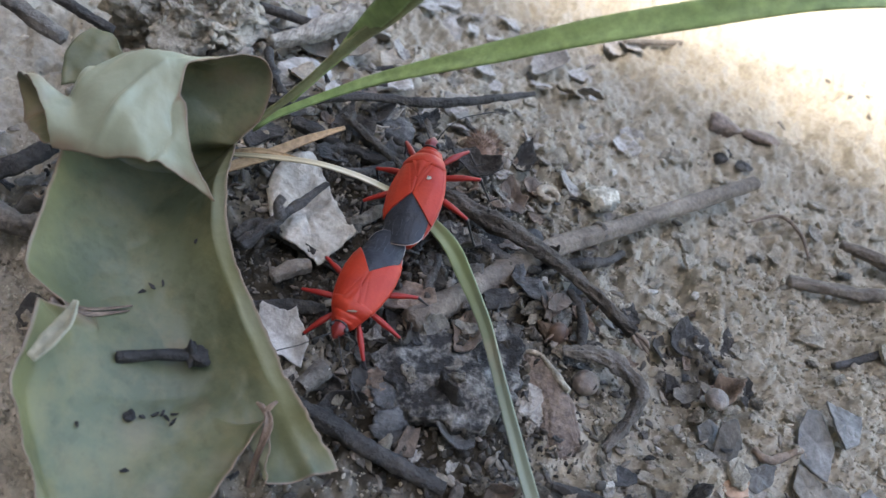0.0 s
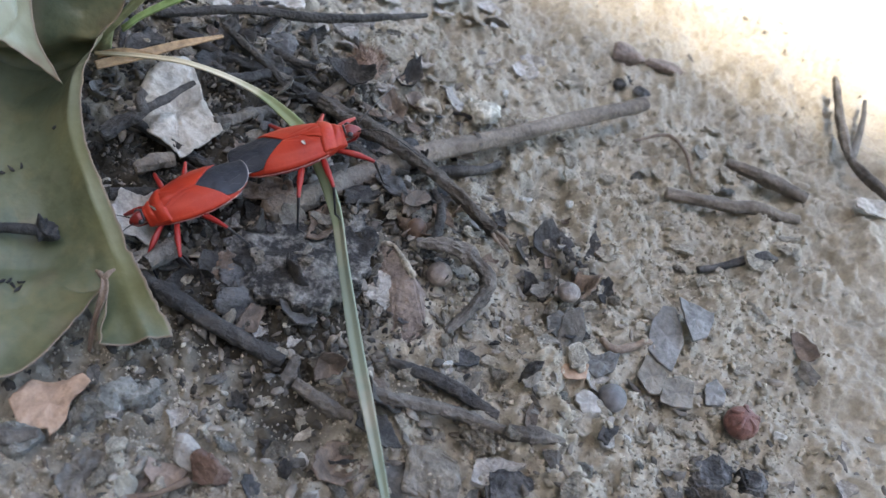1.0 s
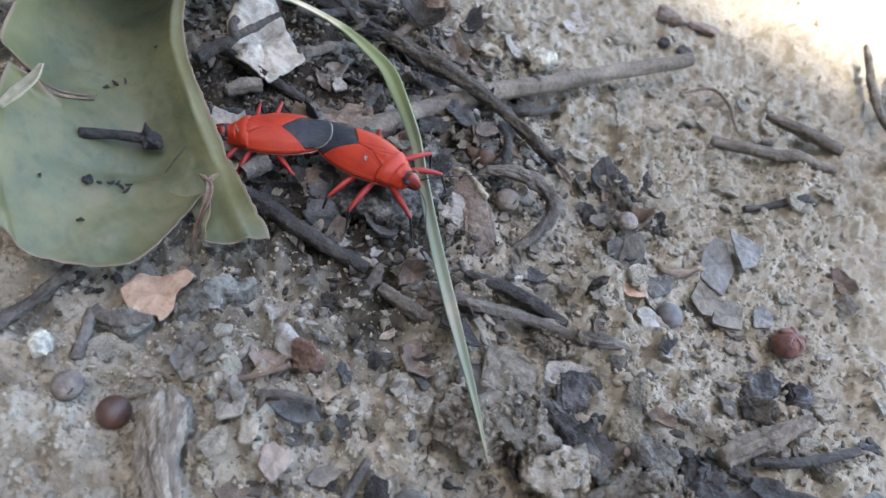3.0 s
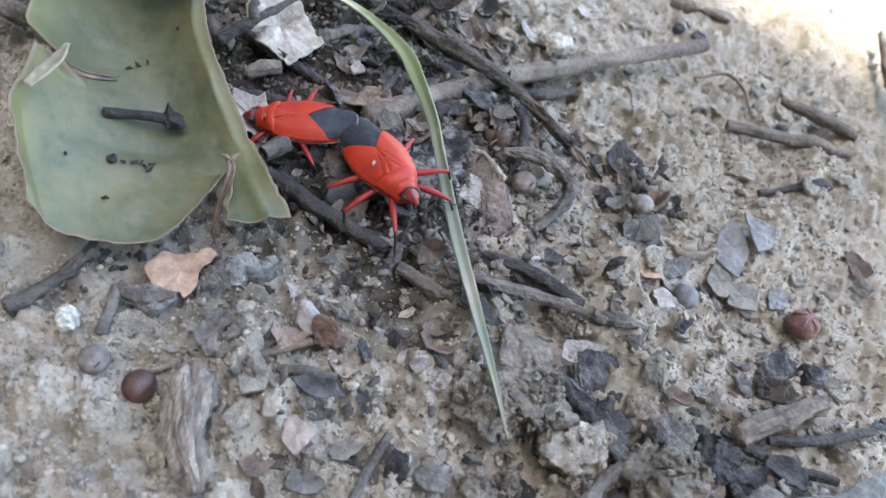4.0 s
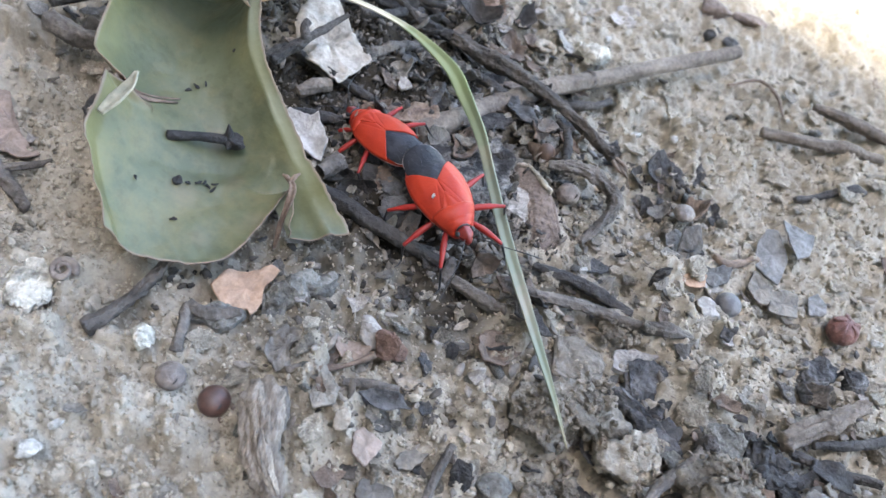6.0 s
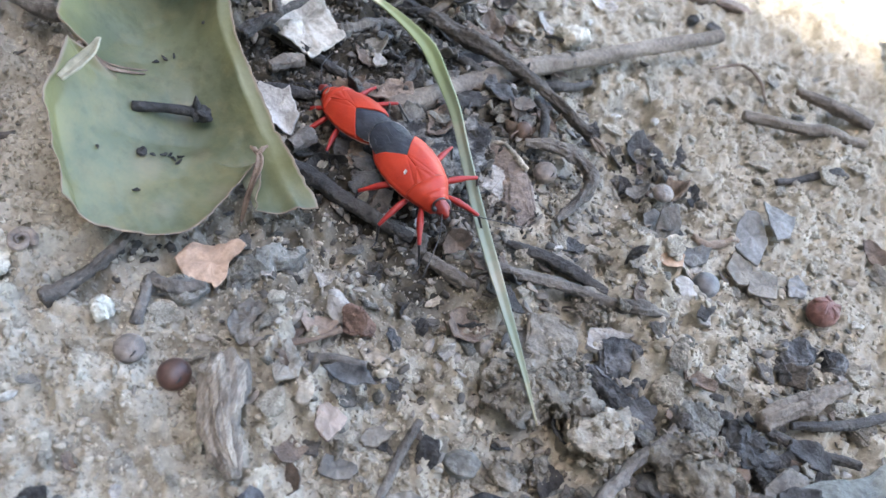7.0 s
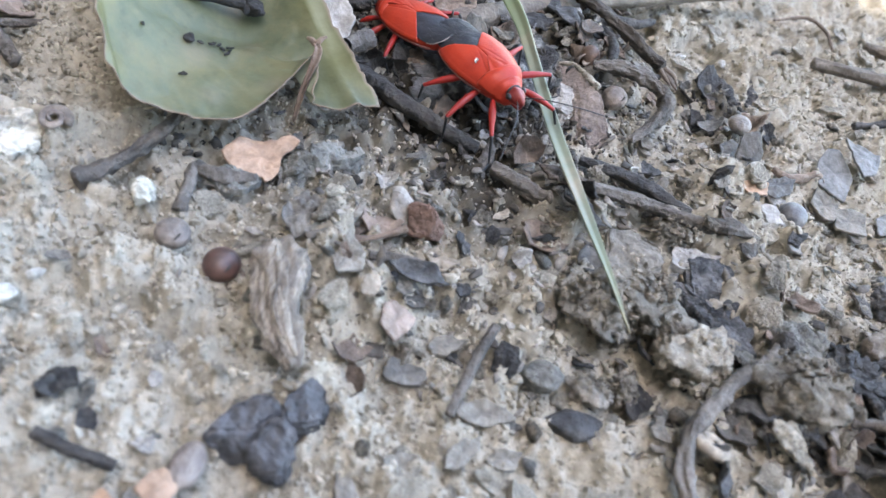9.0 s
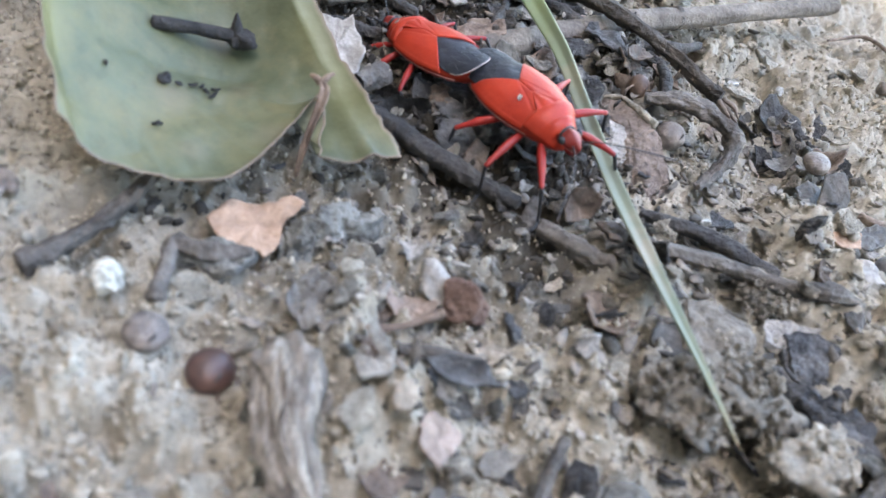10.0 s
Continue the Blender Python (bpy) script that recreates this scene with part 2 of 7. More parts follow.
def substance(name, dark, light, coarse=2.0, fine=12.0, roughness=0.85, bump=0.4, vary=0.0, island=False, stretch=(1, 1, 1), contrast=(0.3, 0.7), gloss=0.3, speck=None, mottle=1.0):
    """A matt natural surface: two scales of colour variation and fine relief. coarse and fine: features per centimetre."""
    m, n, link, shader = nodes(name)
    coord = n.new("ShaderNodeTexCoord")
    mapping = n.new("ShaderNodeMapping")
    mapping.inputs["Scale"].default_value = stretch
    link.new(coord.outputs["Object"], mapping.inputs["Vector"])
    big, small = n.new("ShaderNodeTexNoise"), n.new("ShaderNodeTexNoise")
    for node, scale, detail in ((big, coarse, 7.0), (small, fine, 5.0)):
        node.inputs["Scale"].default_value = scale * 100
        node.inputs["Detail"].default_value = detail
        node.inputs["Roughness"].default_value = 0.62
        link.new(mapping.outputs["Vector"], node.inputs["Vector"])
    ramp = n.new("ShaderNodeValToRGB")
    ramp.color_ramp.elements[0].position, ramp.color_ramp.elements[1].position = contrast
    ramp.color_ramp.elements[0].color, ramp.color_ramp.elements[1].color = (*dark, 1), (*light, 1)
    link.new(big.outputs["Fac"], ramp.inputs["Fac"])
    spread = n.new("ShaderNodeMapRange")
    spread.inputs["From Min"].default_value, spread.inputs["From Max"].default_value = 0.25, 0.75
    spread.inputs["To Min"].default_value, spread.inputs["To Max"].default_value = 1 - 0.38 * mottle, 1 + 0.30 * mottle
    link.new(small.outputs["Fac"], spread.inputs["Value"])
    tone = n.new("ShaderNodeHueSaturation")
    link.new(ramp.outputs["Color"], tone.inputs["Color"])
    value = spread.outputs["Result"]
    if vary:
        if island:
            source = n.new("ShaderNodeNewGeometry").outputs["Random Per Island"]
        else:
            source = n.new("ShaderNodeObjectInfo").outputs["Random"]
        own = n.new("ShaderNodeMapRange")
        own.inputs["To Min"].default_value, own.inputs["To Max"].default_value = 1 - vary, 1 + vary
        link.new(source, own.inputs["Value"])
        product = n.new("ShaderNodeMath")
        product.operation = "MULTIPLY"
        link.new(value, product.inputs[0])
        link.new(own.outputs["Result"], product.inputs[1])
        value = product.outputs["Value"]
    link.new(value, tone.inputs["Value"])
    colour = tone.outputs["Color"]
    if speck:
        spots = n.new("ShaderNodeTexVoronoi")
        spots.inputs["Scale"].default_value = speck[1] * 100
        link.new(coord.outputs["Object"], spots.inputs["Vector"])
        mask = n.new("ShaderNodeMapRange")
        mask.inputs["From Min"].default_value, mask.inputs["From Max"].default_value = speck[2], speck[2] * 0.55
        link.new(spots.outputs["Distance"], mask.inputs["Value"])
        mix = n.new("ShaderNodeMix")
        mix.data_type = "RGBA"
        link.new(mask.outputs["Result"], mix.inputs["Factor"])
        link.new(colour, mix.inputs["A"])
        mix.inputs["B"].default_value = (*speck[0], 1)
        colour = mix.outputs["Result"]
    link.new(colour, shader.inputs["Base Color"])
    shader.inputs["Roughness"].default_value = roughness
    shader.inputs["Specular IOR Level"].default_value = gloss
    if bump:
        relief_node = n.new("ShaderNodeBump")
        relief_node.inputs["Strength"].default_value = bump
        relief_node.inputs["Distance"].default_value = 0.0007
        link.new(small.outputs["Fac"], relief_node.inputs["Height"])
        link.new(relief_node.outputs["Normal"], shader.inputs["Normal"])
    return m


def leaf_green():
    """Dull olive leaf: mottled, with dry brown margins given by the mesh's own "margin" values."""
    m, n, link, shader = nodes("dull_green_leaf")
    coord = n.new("ShaderNodeTexCoord")
    big, small = n.new("ShaderNodeTexNoise"), n.new("ShaderNodeTexNoise")
    for node, scale, detail in ((big, 75.0, 5.0), (small, 900.0, 6.0)):
        node.inputs["Scale"].default_value, node.inputs["Detail"].default_value = scale, detail
        link.new(coord.outputs["Object"], node.inputs["Vector"])
    ramp = n.new("ShaderNodeValToRGB")
    ramp.color_ramp.elements[0].position, ramp.color_ramp.elements[1].position = 0.3, 0.72
    ramp.color_ramp.elements[0].color, ramp.color_ramp.elements[1].color = (0.044, 0.050, 0.023, 1), (0.108, 0.113, 0.061, 1)
    link.new(big.outputs["Fac"], ramp.inputs["Fac"])
    spots = n.new("ShaderNodeValToRGB")
    spots.color_ramp.elements[0].position, spots.color_ramp.elements[1].position = 0.36, 0.47
    spots.color_ramp.elements[0].color, spots.color_ramp.elements[1].color = (0.5, 0.46, 0.36, 1), (1, 1, 1, 1)
    link.new(small.outputs["Fac"], spots.inputs["Fac"])
    mul = n.new("ShaderNodeMix")
    mul.data_type, mul.blend_type = "RGBA", "MULTIPLY"
    mul.inputs["Factor"].default_value = 0.28
    link.new(ramp.outputs["Color"], mul.inputs["A"])
    link.new(spots.outputs["Color"], mul.inputs["B"])
    margin = n.new("ShaderNodeAttribute")
    margin.attribute_name = "margin"
    ribs = n.new("ShaderNodeAttribute")
    ribs.attribute_name = "vein"
    pale = n.new("ShaderNodeMix")
    pale.data_type = "RGBA"
    pale.inputs["B"].default_value = (0.25, 0.25, 0.16, 1)
    weak = n.new("ShaderNodeMath")
    weak.operation = "MULTIPLY"
    weak.inputs[1].default_value = 0.05
    link.new(ribs.outputs["Fac"], weak.inputs[0])
    link.new(weak.outputs["Value"], pale.inputs["Factor"])
    link.new(mul.outputs["Result"], pale.inputs["A"])
    # yellowed and browned areas
    wide = n.new("ShaderNodeTexNoise")
    wide.inputs["Scale"].default_value, wide.inputs["Detail"].default_value = 170.0, 8.0
    wide.inputs["Roughness"].default_value = 0.7
    link.new(coord.outputs["Object"], wide.inputs["Vector"])
    area = n.new("ShaderNodeMapRange")
    area.inputs["From Min"].default_value, area.inputs["From Max"].default_value = 0.46, 0.74
    area.inputs["To Max"].default_value = 0.65
    link.new(wide.outputs["Fac"], area.inputs["Value"])
    yellow = n.new("ShaderNodeMix")
    yellow.data_type = "RGBA"
    yellow.inputs["B"].default_value = (0.17, 0.135, 0.06, 1)
    link.new(area.outputs["Result"], yellow.inputs["Factor"])
    link.new(pale.outputs["Result"], yellow.inputs["A"])
    dry = n.new("ShaderNodeMix")
    dry.data_type = "RGBA"
    dry.inputs["B"].default_value = (0.15, 0.105, 0.072, 1)
    link.new(margin.outputs["Fac"], dry.inputs["Factor"])
    last = yellow.outputs["Result"]
    for key, colour in (("underside", (0.225, 0.235, 0.162)), ("yellowing", (0.125, 0.122, 0.052)), ("browning", (0.165, 0.115, 0.072))):
        own = n.new("ShaderNodeAttribute")
        own.attribute_name = key
        layer = n.new("ShaderNodeMix")
        layer.data_type = "RGBA"
        layer.inputs["B"].default_value = (*colour, 1)
        link.new(own.outputs["Fac"], layer.inputs["Factor"])
        link.new(last, layer.inputs["A"])
        last = layer.outputs["Result"]
    link.new(last, dry.inputs["A"])
    link.new(dry.outputs["Result"], shader.inputs["Base Color"])
    shader.inputs["Roughness"].default_value = 0.50
    shader.inputs["Specular IOR Level"].default_value = 0.38
    bumps = n.new("ShaderNodeBump")
    bumps.inputs["Strength"].default_value, bumps.inputs["Distance"].default_value = 0.22, 0.0004
    link.new(small.outputs["Fac"], bumps.inputs["Height"])
    link.new(bumps.outputs["Normal"], shader.inputs["Normal"])
    return m


def grass_ageing():
    """A blade that goes from bleached straw through green to grey-green and a withered tip, by the mesh's own "along" values."""
    m, n, link, shader = nodes("ageing_grass_blade")
    where = n.new("ShaderNodeAttribute")
    where.attribute_name = "along"
    coord, fine = n.new("ShaderNodeTexCoord"), n.new("ShaderNodeTexNoise")
    fine.inputs["Scale"].default_value, fine.inputs["Detail"].default_value = 700.0, 5.0
    link.new(coord.outputs["Object"], fine.inputs["Vector"])
    shift = n.new("ShaderNodeMath")
    shift.operation = "MULTIPLY_ADD"
    shift.inputs[1].default_value, shift.inputs[2].default_value = 0.10, -0.05
    link.new(fine.outputs["Fac"], shift.inputs[0])
    total = n.new("ShaderNodeMath")
    link.new(where.outputs["Fac"], total.inputs[0])
    link.new(shift.outputs["Value"], total.inputs[1])
    ramp = n.new("ShaderNodeValToRGB")
    stops = ((0.0, (0.361, 0.285, 0.171)), (0.20, (0.437, 0.380, 0.266)), (0.27, (0.165, 0.185, 0.08)), (0.38, (0.15, 0.185, 0.085)), (0.49, (0.15, 0.178, 0.112)), (0.53, (0.20, 0.20, 0.135)), (0.58, (0.14, 0.165, 0.122)),
             (0.74, (0.160, 0.180, 0.128)), (0.79, (0.232, 0.208, 0.152)), (0.86, (0.136, 0.160, 0.112)), (0.95, (0.160, 0.168, 0.104)), (1.0, (0.232, 0.184, 0.112)))
    for k, (at, colour) in enumerate(stops):
        e = ramp.color_ramp.elements[k] if k < 2 else ramp.color_ramp.elements.new(at)
        e.position, e.color = at, (*colour, 1)
    link.new(total.outputs["Value"], ramp.inputs["Fac"])
    link.new(ramp.outputs["Color"], shader.inputs["Base Color"])
    shader.inputs["Roughness"].default_value = 0.5
    shader.inputs["Specular IOR Level"].default_value = 0.4
    bumps = n.new("ShaderNodeBump")
    bumps.inputs["Strength"].default_value, bumps.inputs["Distance"].default_value = 0.2, 0.0003
    link.new(fine.outputs["Fac"], bumps.inputs["Height"])
    link.new(bumps.outputs["Normal"], shader.inputs["Normal"])
    return m


SOIL = substance("dry_loam", (0.225, 0.194, 0.150), (0.365, 0.320, 0.253), 1.6, 20.0, 0.95, 0.4, gloss=0.12, contrast=(0.22, 0.74), mottle=0.55)
CRUMB = substance("soil_crumb", (0.21, 0.182, 0.141), (0.39, 0.343, 0.272), 3.0, 20.0, 0.95, 0.5, 0.16, True, gloss=0.12)
DARK_CRUMB = substance("dark_crumb", (0.020, 0.018, 0.016), (0.10, 0.088, 0.076), 3.0, 20.0, 0.9, 0.6, 0.4, True, gloss=0.2)
BARK = substance("weathered_bark", (0.050, 0.043, 0.037), (0.175, 0.151, 0.128), 2.5, 14.0, 0.88, 0.9, 0.2, gloss=0.25)
TWIG_BROWN = substance("dark_ridged_twig", (0.026, 0.0215, 0.0175), (0.105, 0.088, 0.073), 2.2, 15.0, 0.85, 1.0, 0.2, gloss=0.25)
DARK_BARK = substance("blackened_bark", (0.014, 0.0125, 0.0115), (0.085, 0.075, 0.067), 2.5, 14.0, 0.8, 0.9, 0.25, gloss=0.3)
GREY_WOOD = substance("grey_twig_wood", (0.08, 0.064, 0.051), (0.195, 0.160, 0.128), 2.2, 16.0, 0.85, 0.6, 0.15, gloss=0.25)
PALE_WOOD = substance("bleached_wood", (0.13, 0.11, 0.095), (0.42, 0.37, 0.31), 2.5, 12.0, 0.9, 0.9, 0.1, stretch=(3, 1, 3), gloss=0.2)
CHIP = substance("grey_litter_chip", (0.052, 0.046, 0.039), (0.185, 0.165, 0.14), 3.0, 18.0, 0.75, 0.5, 0.55, gloss=0.35)
BROWN_CHIP = substance("brown_litter_chip", (0.06, 0.043, 0.034), (0.19, 0.14, 0.105), 3.0, 18.0, 0.8, 0.5, 0.4, gloss=0.3)
TAN_CHIP = substance("tan_litter_chip", (0.16, 0.128, 0.096), (0.34, 0.285, 0.22), 3.0, 18.0, 0.85, 0.5, 0.3, gloss=0.25)
BLUE_CHIP = substance("slate_grey_leaf", (0.10, 0.096, 0.089), (0.20, 0.194, 0.182), 2.5, 16.0, 0.75, 0.4, 0.25, gloss=0.25)
SLAB_GREY = substance("weathered_grey_slab", (0.082, 0.087, 0.078), (0.175, 0.18, 0.163), 1.2, 12.0, 0.85, 0.5, gloss=0.25)
GREY_FLAT = substance("flat_grey_chip", (0.105, 0.092, 0.075), (0.225, 0.198, 0.162), 2.5, 16.0, 0.8, 0.5, gloss=0.25)
LAYERED = substance("layered_dark_bark", (0.040, 0.039, 0.039), (0.17, 0.164, 0.16), 3.0, 14.0, 0.8, 1.0, gloss=0.3, contrast=(0.42, 0.66))
CRUST_TAN = substance("cream_bark_crust", (0.19, 0.155, 0.122), (0.42, 0.36, 0.29), 3.0, 16.0, 0.9, 0.9, gloss=0.2, stretch=(2.5, 1, 2.5))
CRUST = substance("pale_soil_crust", (0.215, 0.188, 0.147), (0.445, 0.394, 0.317), 2.5, 18.0, 0.95, 0.9, 0.2, gloss=0.15)
CHARCOAL = substance("charcoal", (0.030, 0.029, 0.030), (0.075, 0.073, 0.076), 2.0, 12.0, 0.6, 0.5, 0.1, gloss=0.35)
SLAB = substance("dark_crusted_slab", (0.028, 0.025, 0.023), (0.25, 0.23, 0.205), 5.0, 20.0, 0.85, 1.0, gloss=0.3, contrast=(0.47, 0.70))
RIDGED = substance("furrowed_bark", (0.115, 0.094, 0.076), (0.37, 0.315, 0.255), 2.2, 14.0, 0.9, 0.7, stretch=(3.5, 1, 3.5), gloss=0.2, contrast=(0.34, 0.70))
ROCK = substance("grey_stone", (0.16, 0.145, 0.13), (0.37, 0.335, 0.295), 2.5, 14.0, 0.9, 0.8, 0.12, gloss=0.2)
RED_ROCK = substance("reddish_stone", (0.120, 0.092, 0.077), (0.264, 0.209, 0.176), 2.5, 14.0, 0.9, 0.8, gloss=0.2)
WHITE_ROCK = substance("white_mineral", (0.26, 0.245, 0.215), (0.48, 0.455, 0.405), 4.0, 16.0, 0.85, 0.7, gloss=0.3, contrast=(0.3, 0.6))
TAN_LEAF = substance("tan_dry_leaf", (0.26, 0.165, 0.108), (0.41, 0.275, 0.19), 2.0, 10.0, 0.75, 0.3, 0.1, gloss=0.3)
PALE_LEAF = substance("bleached_leaf", (0.24, 0.208, 0.17), (0.44, 0.395, 0.335), 2.0, 14.0, 0.8, 0.5, gloss=0.25)
STRAW = substance("dry_straw", (0.22, 0.125, 0.06), (0.42, 0.27, 0.145), 1.5, 12.0, 0.7, 0.3, 0.1, gloss=0.35)
GRASS = substance("grass_green", (0.15, 0.225, 0.07), (0.27, 0.35, 0.14), 1.2, 8.0, 0.5, 0.25, gloss=0.4)
GRASS_STEM = substance("dull_green_stem", (0.11, 0.115, 0.05), (0.22, 0.225, 0.11), 1.2, 8.0, 0.55, 0.25, gloss=0.4)
BERRY = substance("shrivelled_red_berry", (0.085, 0.034, 0.027), (0.20, 0.095, 0.075), 3.0, 12.0, 0.6, 0.6, gloss=0.4)
BURR = substance("pale_brown_burr", (0.13, 0.083, 0.06), (0.30, 0.205, 0.155), 3.0, 14.0, 0.9, 0.8, gloss=0.15)
NUT = substance("brown_seed_coat", (0.04, 0.019, 0.014), (0.10, 0.05, 0.037), 1.5, 12.0, 0.48, 0.1, gloss=0.5)
SEED = substance("greyish_seed", (0.085, 0.068, 0.058), (0.23, 0.19, 0.16), 2.5, 12.0, 0.55, 0.6, 0.2, gloss=0.45)
FUZZY = substance("fuzzy_brown_fruit", (0.11, 0.065, 0.048), (0.25, 0.165, 0.13), 3.0, 14.0, 0.9, 1.0, gloss=0.15)
RED_SHELL = substance("scarlet_wing_case", (0.235, 0.013, 0.005), (0.36, 0.028, 0.008), 2.6, 30.0, 0.50, 0.10, gloss=0.3, mottle=0.22)
RED_LEG = substance("scarlet_leg", (0.17, 0.006, 0.004), (0.26, 0.013, 0.008), 2.0, 14.0, 0.45, 0.1, gloss=0.35, mottle=0.2)
RED_DARK = substance("dark_red_head", (0.11, 0.007, 0.005), (0.20, 0.014, 0.009), 2.0, 14.0, 0.45, 0.15, gloss=0.45, mottle=0.2)
PALE_MARGIN = substance("pale_pink_margin", (0.32, 0.13, 0.11), (0.48, 0.27, 0.24), 3.0, 14.0, 0.5, 0.1, gloss=0.3)
PALE_RIM = substance("pale_rim", (0.22, 0.17, 0.155), (0.42, 0.35, 0.32), 3.0, 14.0, 0.5, 0.1, gloss=0.4)
GREY_VEIN = substance("grey_vein", (0.03, 0.033, 0.04), (0.06, 0.064, 0.074), 3.0, 14.0, 0.45, 0.1, gloss=0.4)
MEMBRANE = substance("black_membrane", (0.009, 0.010, 0.014), (0.02, 0.023, 0.03), 2.0, 16.0, 0.5, 0.25, gloss=0.3, mottle=0.2)
BLACK = substance("black_chitin", (0.008, 0.008, 0.009), (0.02, 0.019, 0.02), 2.0, 14.0, 0.4, 0.1, gloss=0.4)
CLOVE = substance("dried_bud_brown", (0.010, 0.0095, 0.009), (0.04, 0.036, 0.033), 3.0, 14.0, 0.75, 0.7, gloss=0.3)
PALE_GREY = substance("pale_grey_leaf", (0.22, 0.20, 0.175), (0.44, 0.40, 0.36), 2.5, 14.0, 0.8, 0.5, gloss=0.25)
PINK_CHIP = substance("pinkish_brown_chip", (0.15, 0.112, 0.088), (0.31, 0.24, 0.195), 2.5, 14.0, 0.85, 0.5, gloss=0.25)
ROCK_CHIP = substance("pale_grey_chip", (0.18, 0.16, 0.14), (0.36, 0.325, 0.285), 3.0, 14.0, 0.85, 0.5, gloss=0.25)
CHARRED = substance("charred_flake", (0.022, 0.021, 0.021), (0.11, 0.105, 0.10), 2.5, 14.0, 0.72, 0.8, 0.3, gloss=0.3)
DARK_STONE = substance("dark_grey_stone", (0.07, 0.066, 0.057), (0.225, 0.213, 0.187), 3.0, 12.0, 0.88, 0.9, 0.1, gloss=0.25)
CLOD = substance("grey_soil_clod", (0.08, 0.068, 0.054), (0.29, 0.253, 0.203), 3.0, 14.0, 0.95, 1.0, 0.12, gloss=0.15)
CLOD_PALE = substance("tan_soil_clod", (0.19, 0.163, 0.127), (0.43, 0.376, 0.30), 3.0, 14.0, 0.95, 1.0, gloss=0.15)
WHITE_GREY = substance("white_grey_mineral", (0.21, 0.192, 0.156), (0.52, 0.48, 0.395), 3.5, 14.0, 0.85, 0.9, gloss=0.3, contrast=(0.34, 0.56))
SEED_RED = substance("reddish_brown_seed", (0.06, 0.036, 0.024), (0.13, 0.083, 0.06), 2.5, 12.0, 0.5, 0.3, gloss=0.3)
SEED_DARK = substance("dark_grey_seed", (0.06, 0.056, 0.056), (0.135, 0.126, 0.126), 2.5, 12.0, 0.5, 0.3, gloss=0.4)
SLIVER = substance("litter_sliver", (0.06, 0.051, 0.043), (0.235, 0.20, 0.162), 3.0, 18.0, 0.8, 0.4, 0.6, True, gloss=0.3)
PALE_SLIVER = substance("pale_sliver", (0.22, 0.183, 0.138), (0.38, 0.325, 0.255), 3.0, 18.0, 0.85, 0.4, 0.35, True, gloss=0.25)
BROWN_DRY = substance("dry_brown_tissue", (0.085, 0.057, 0.042), (0.19, 0.135, 0.10), 3.0, 14.0, 0.8, 0.5, gloss=0.25)
PALE_FLAP = substance("pale_leaf_flap", (0.20, 0.19, 0.135), (0.32, 0.30, 0.225), 2.0, 12.0, 0.6, 0.3, gloss=0.3)
LEAF = leaf_green()
# kept dark so that the added walls bounce little light
PLASTER = substance("added_wall_plaster", (0.14, 0.13, 0.115), (0.24, 0.225, 0.20), 0.05, 0.6, 0.9, 0.2, gloss=0.2)


def litter(x, y):
    """How thickly chips lie, 0 to 1."""
    heap = np.exp(-((x + 0.9) ** 2 + (y - 1.3) ** 2) / 7.0)
    middle = np.exp(-((x - 0.8) ** 2 + (y + 0.4) ** 2) / 2.6)
    bank = np.exp(-((x - 4.2) ** 2 / 3.0 + (y + 3.2) ** 2 / 1.6))
    strip = np.exp(-((y + 0.4 + 0.25 * (x - 2)) ** 2) / 1.5) * np.where(x > 1, 1.0, 0.3)
    near = 0.75 * np.exp(-((x - 0.6) ** 2 / 2.2 + (y + 3.1) ** 2 / 0.9))
    return np.minimum(1.0, 0.05 + heap + 0.9 * middle + bank + 0.36 * strip + near) * np.where(np.asarray(y) > 4.5, 0.3, 1.0)


def rot_and_shade(x, y):
    """How much the soil is darkened, 0 to 1: rotted litter mixed in, and painted shade."""
    # the second pocket darkens the litter in the shade under the crossed sticks
    pocket = 0.8 * np.exp(-((x - 3.15) ** 2 / 0.25 + (y - 0.75) ** 2 / 0.5)) + 0.9 * np.exp(-((x - 1.15) ** 2 / 0.15 + (y - 0.45) ** 2 / 0.15))
    heap = np.exp(-((x + 1.0) ** 2 + (y - 1.0) ** 2) / 4.5)
    # edge paints the leaf's shade into the soil along its near margin
    edge = 0.35 * np.exp(-((x - 0.5) ** 2 / 2.2 + (y + 2.1) ** 2 / 0.9)) + 0.4 * np.exp(-((x + 1.7) ** 2 / 1.6 + (y + 2.8) ** 2 / 0.4))
    middle = np.exp(-((x - 0.7) ** 2 + (y + 0.3) ** 2) / 1.7)
    bank = np.exp(-((x - 4.1) ** 2 / 1.4 + (y + 3.1) ** 2 / 0.8))
    beside = np.exp(-((x + 4.2) ** 2 / 2.0 + (y - 1.0) ** 2 / 3.0))
    return np.minimum(1.0, 0.04 + heap + 0.9 * middle + 0.75 * bank + 0.4 * beside + pocket + edge)


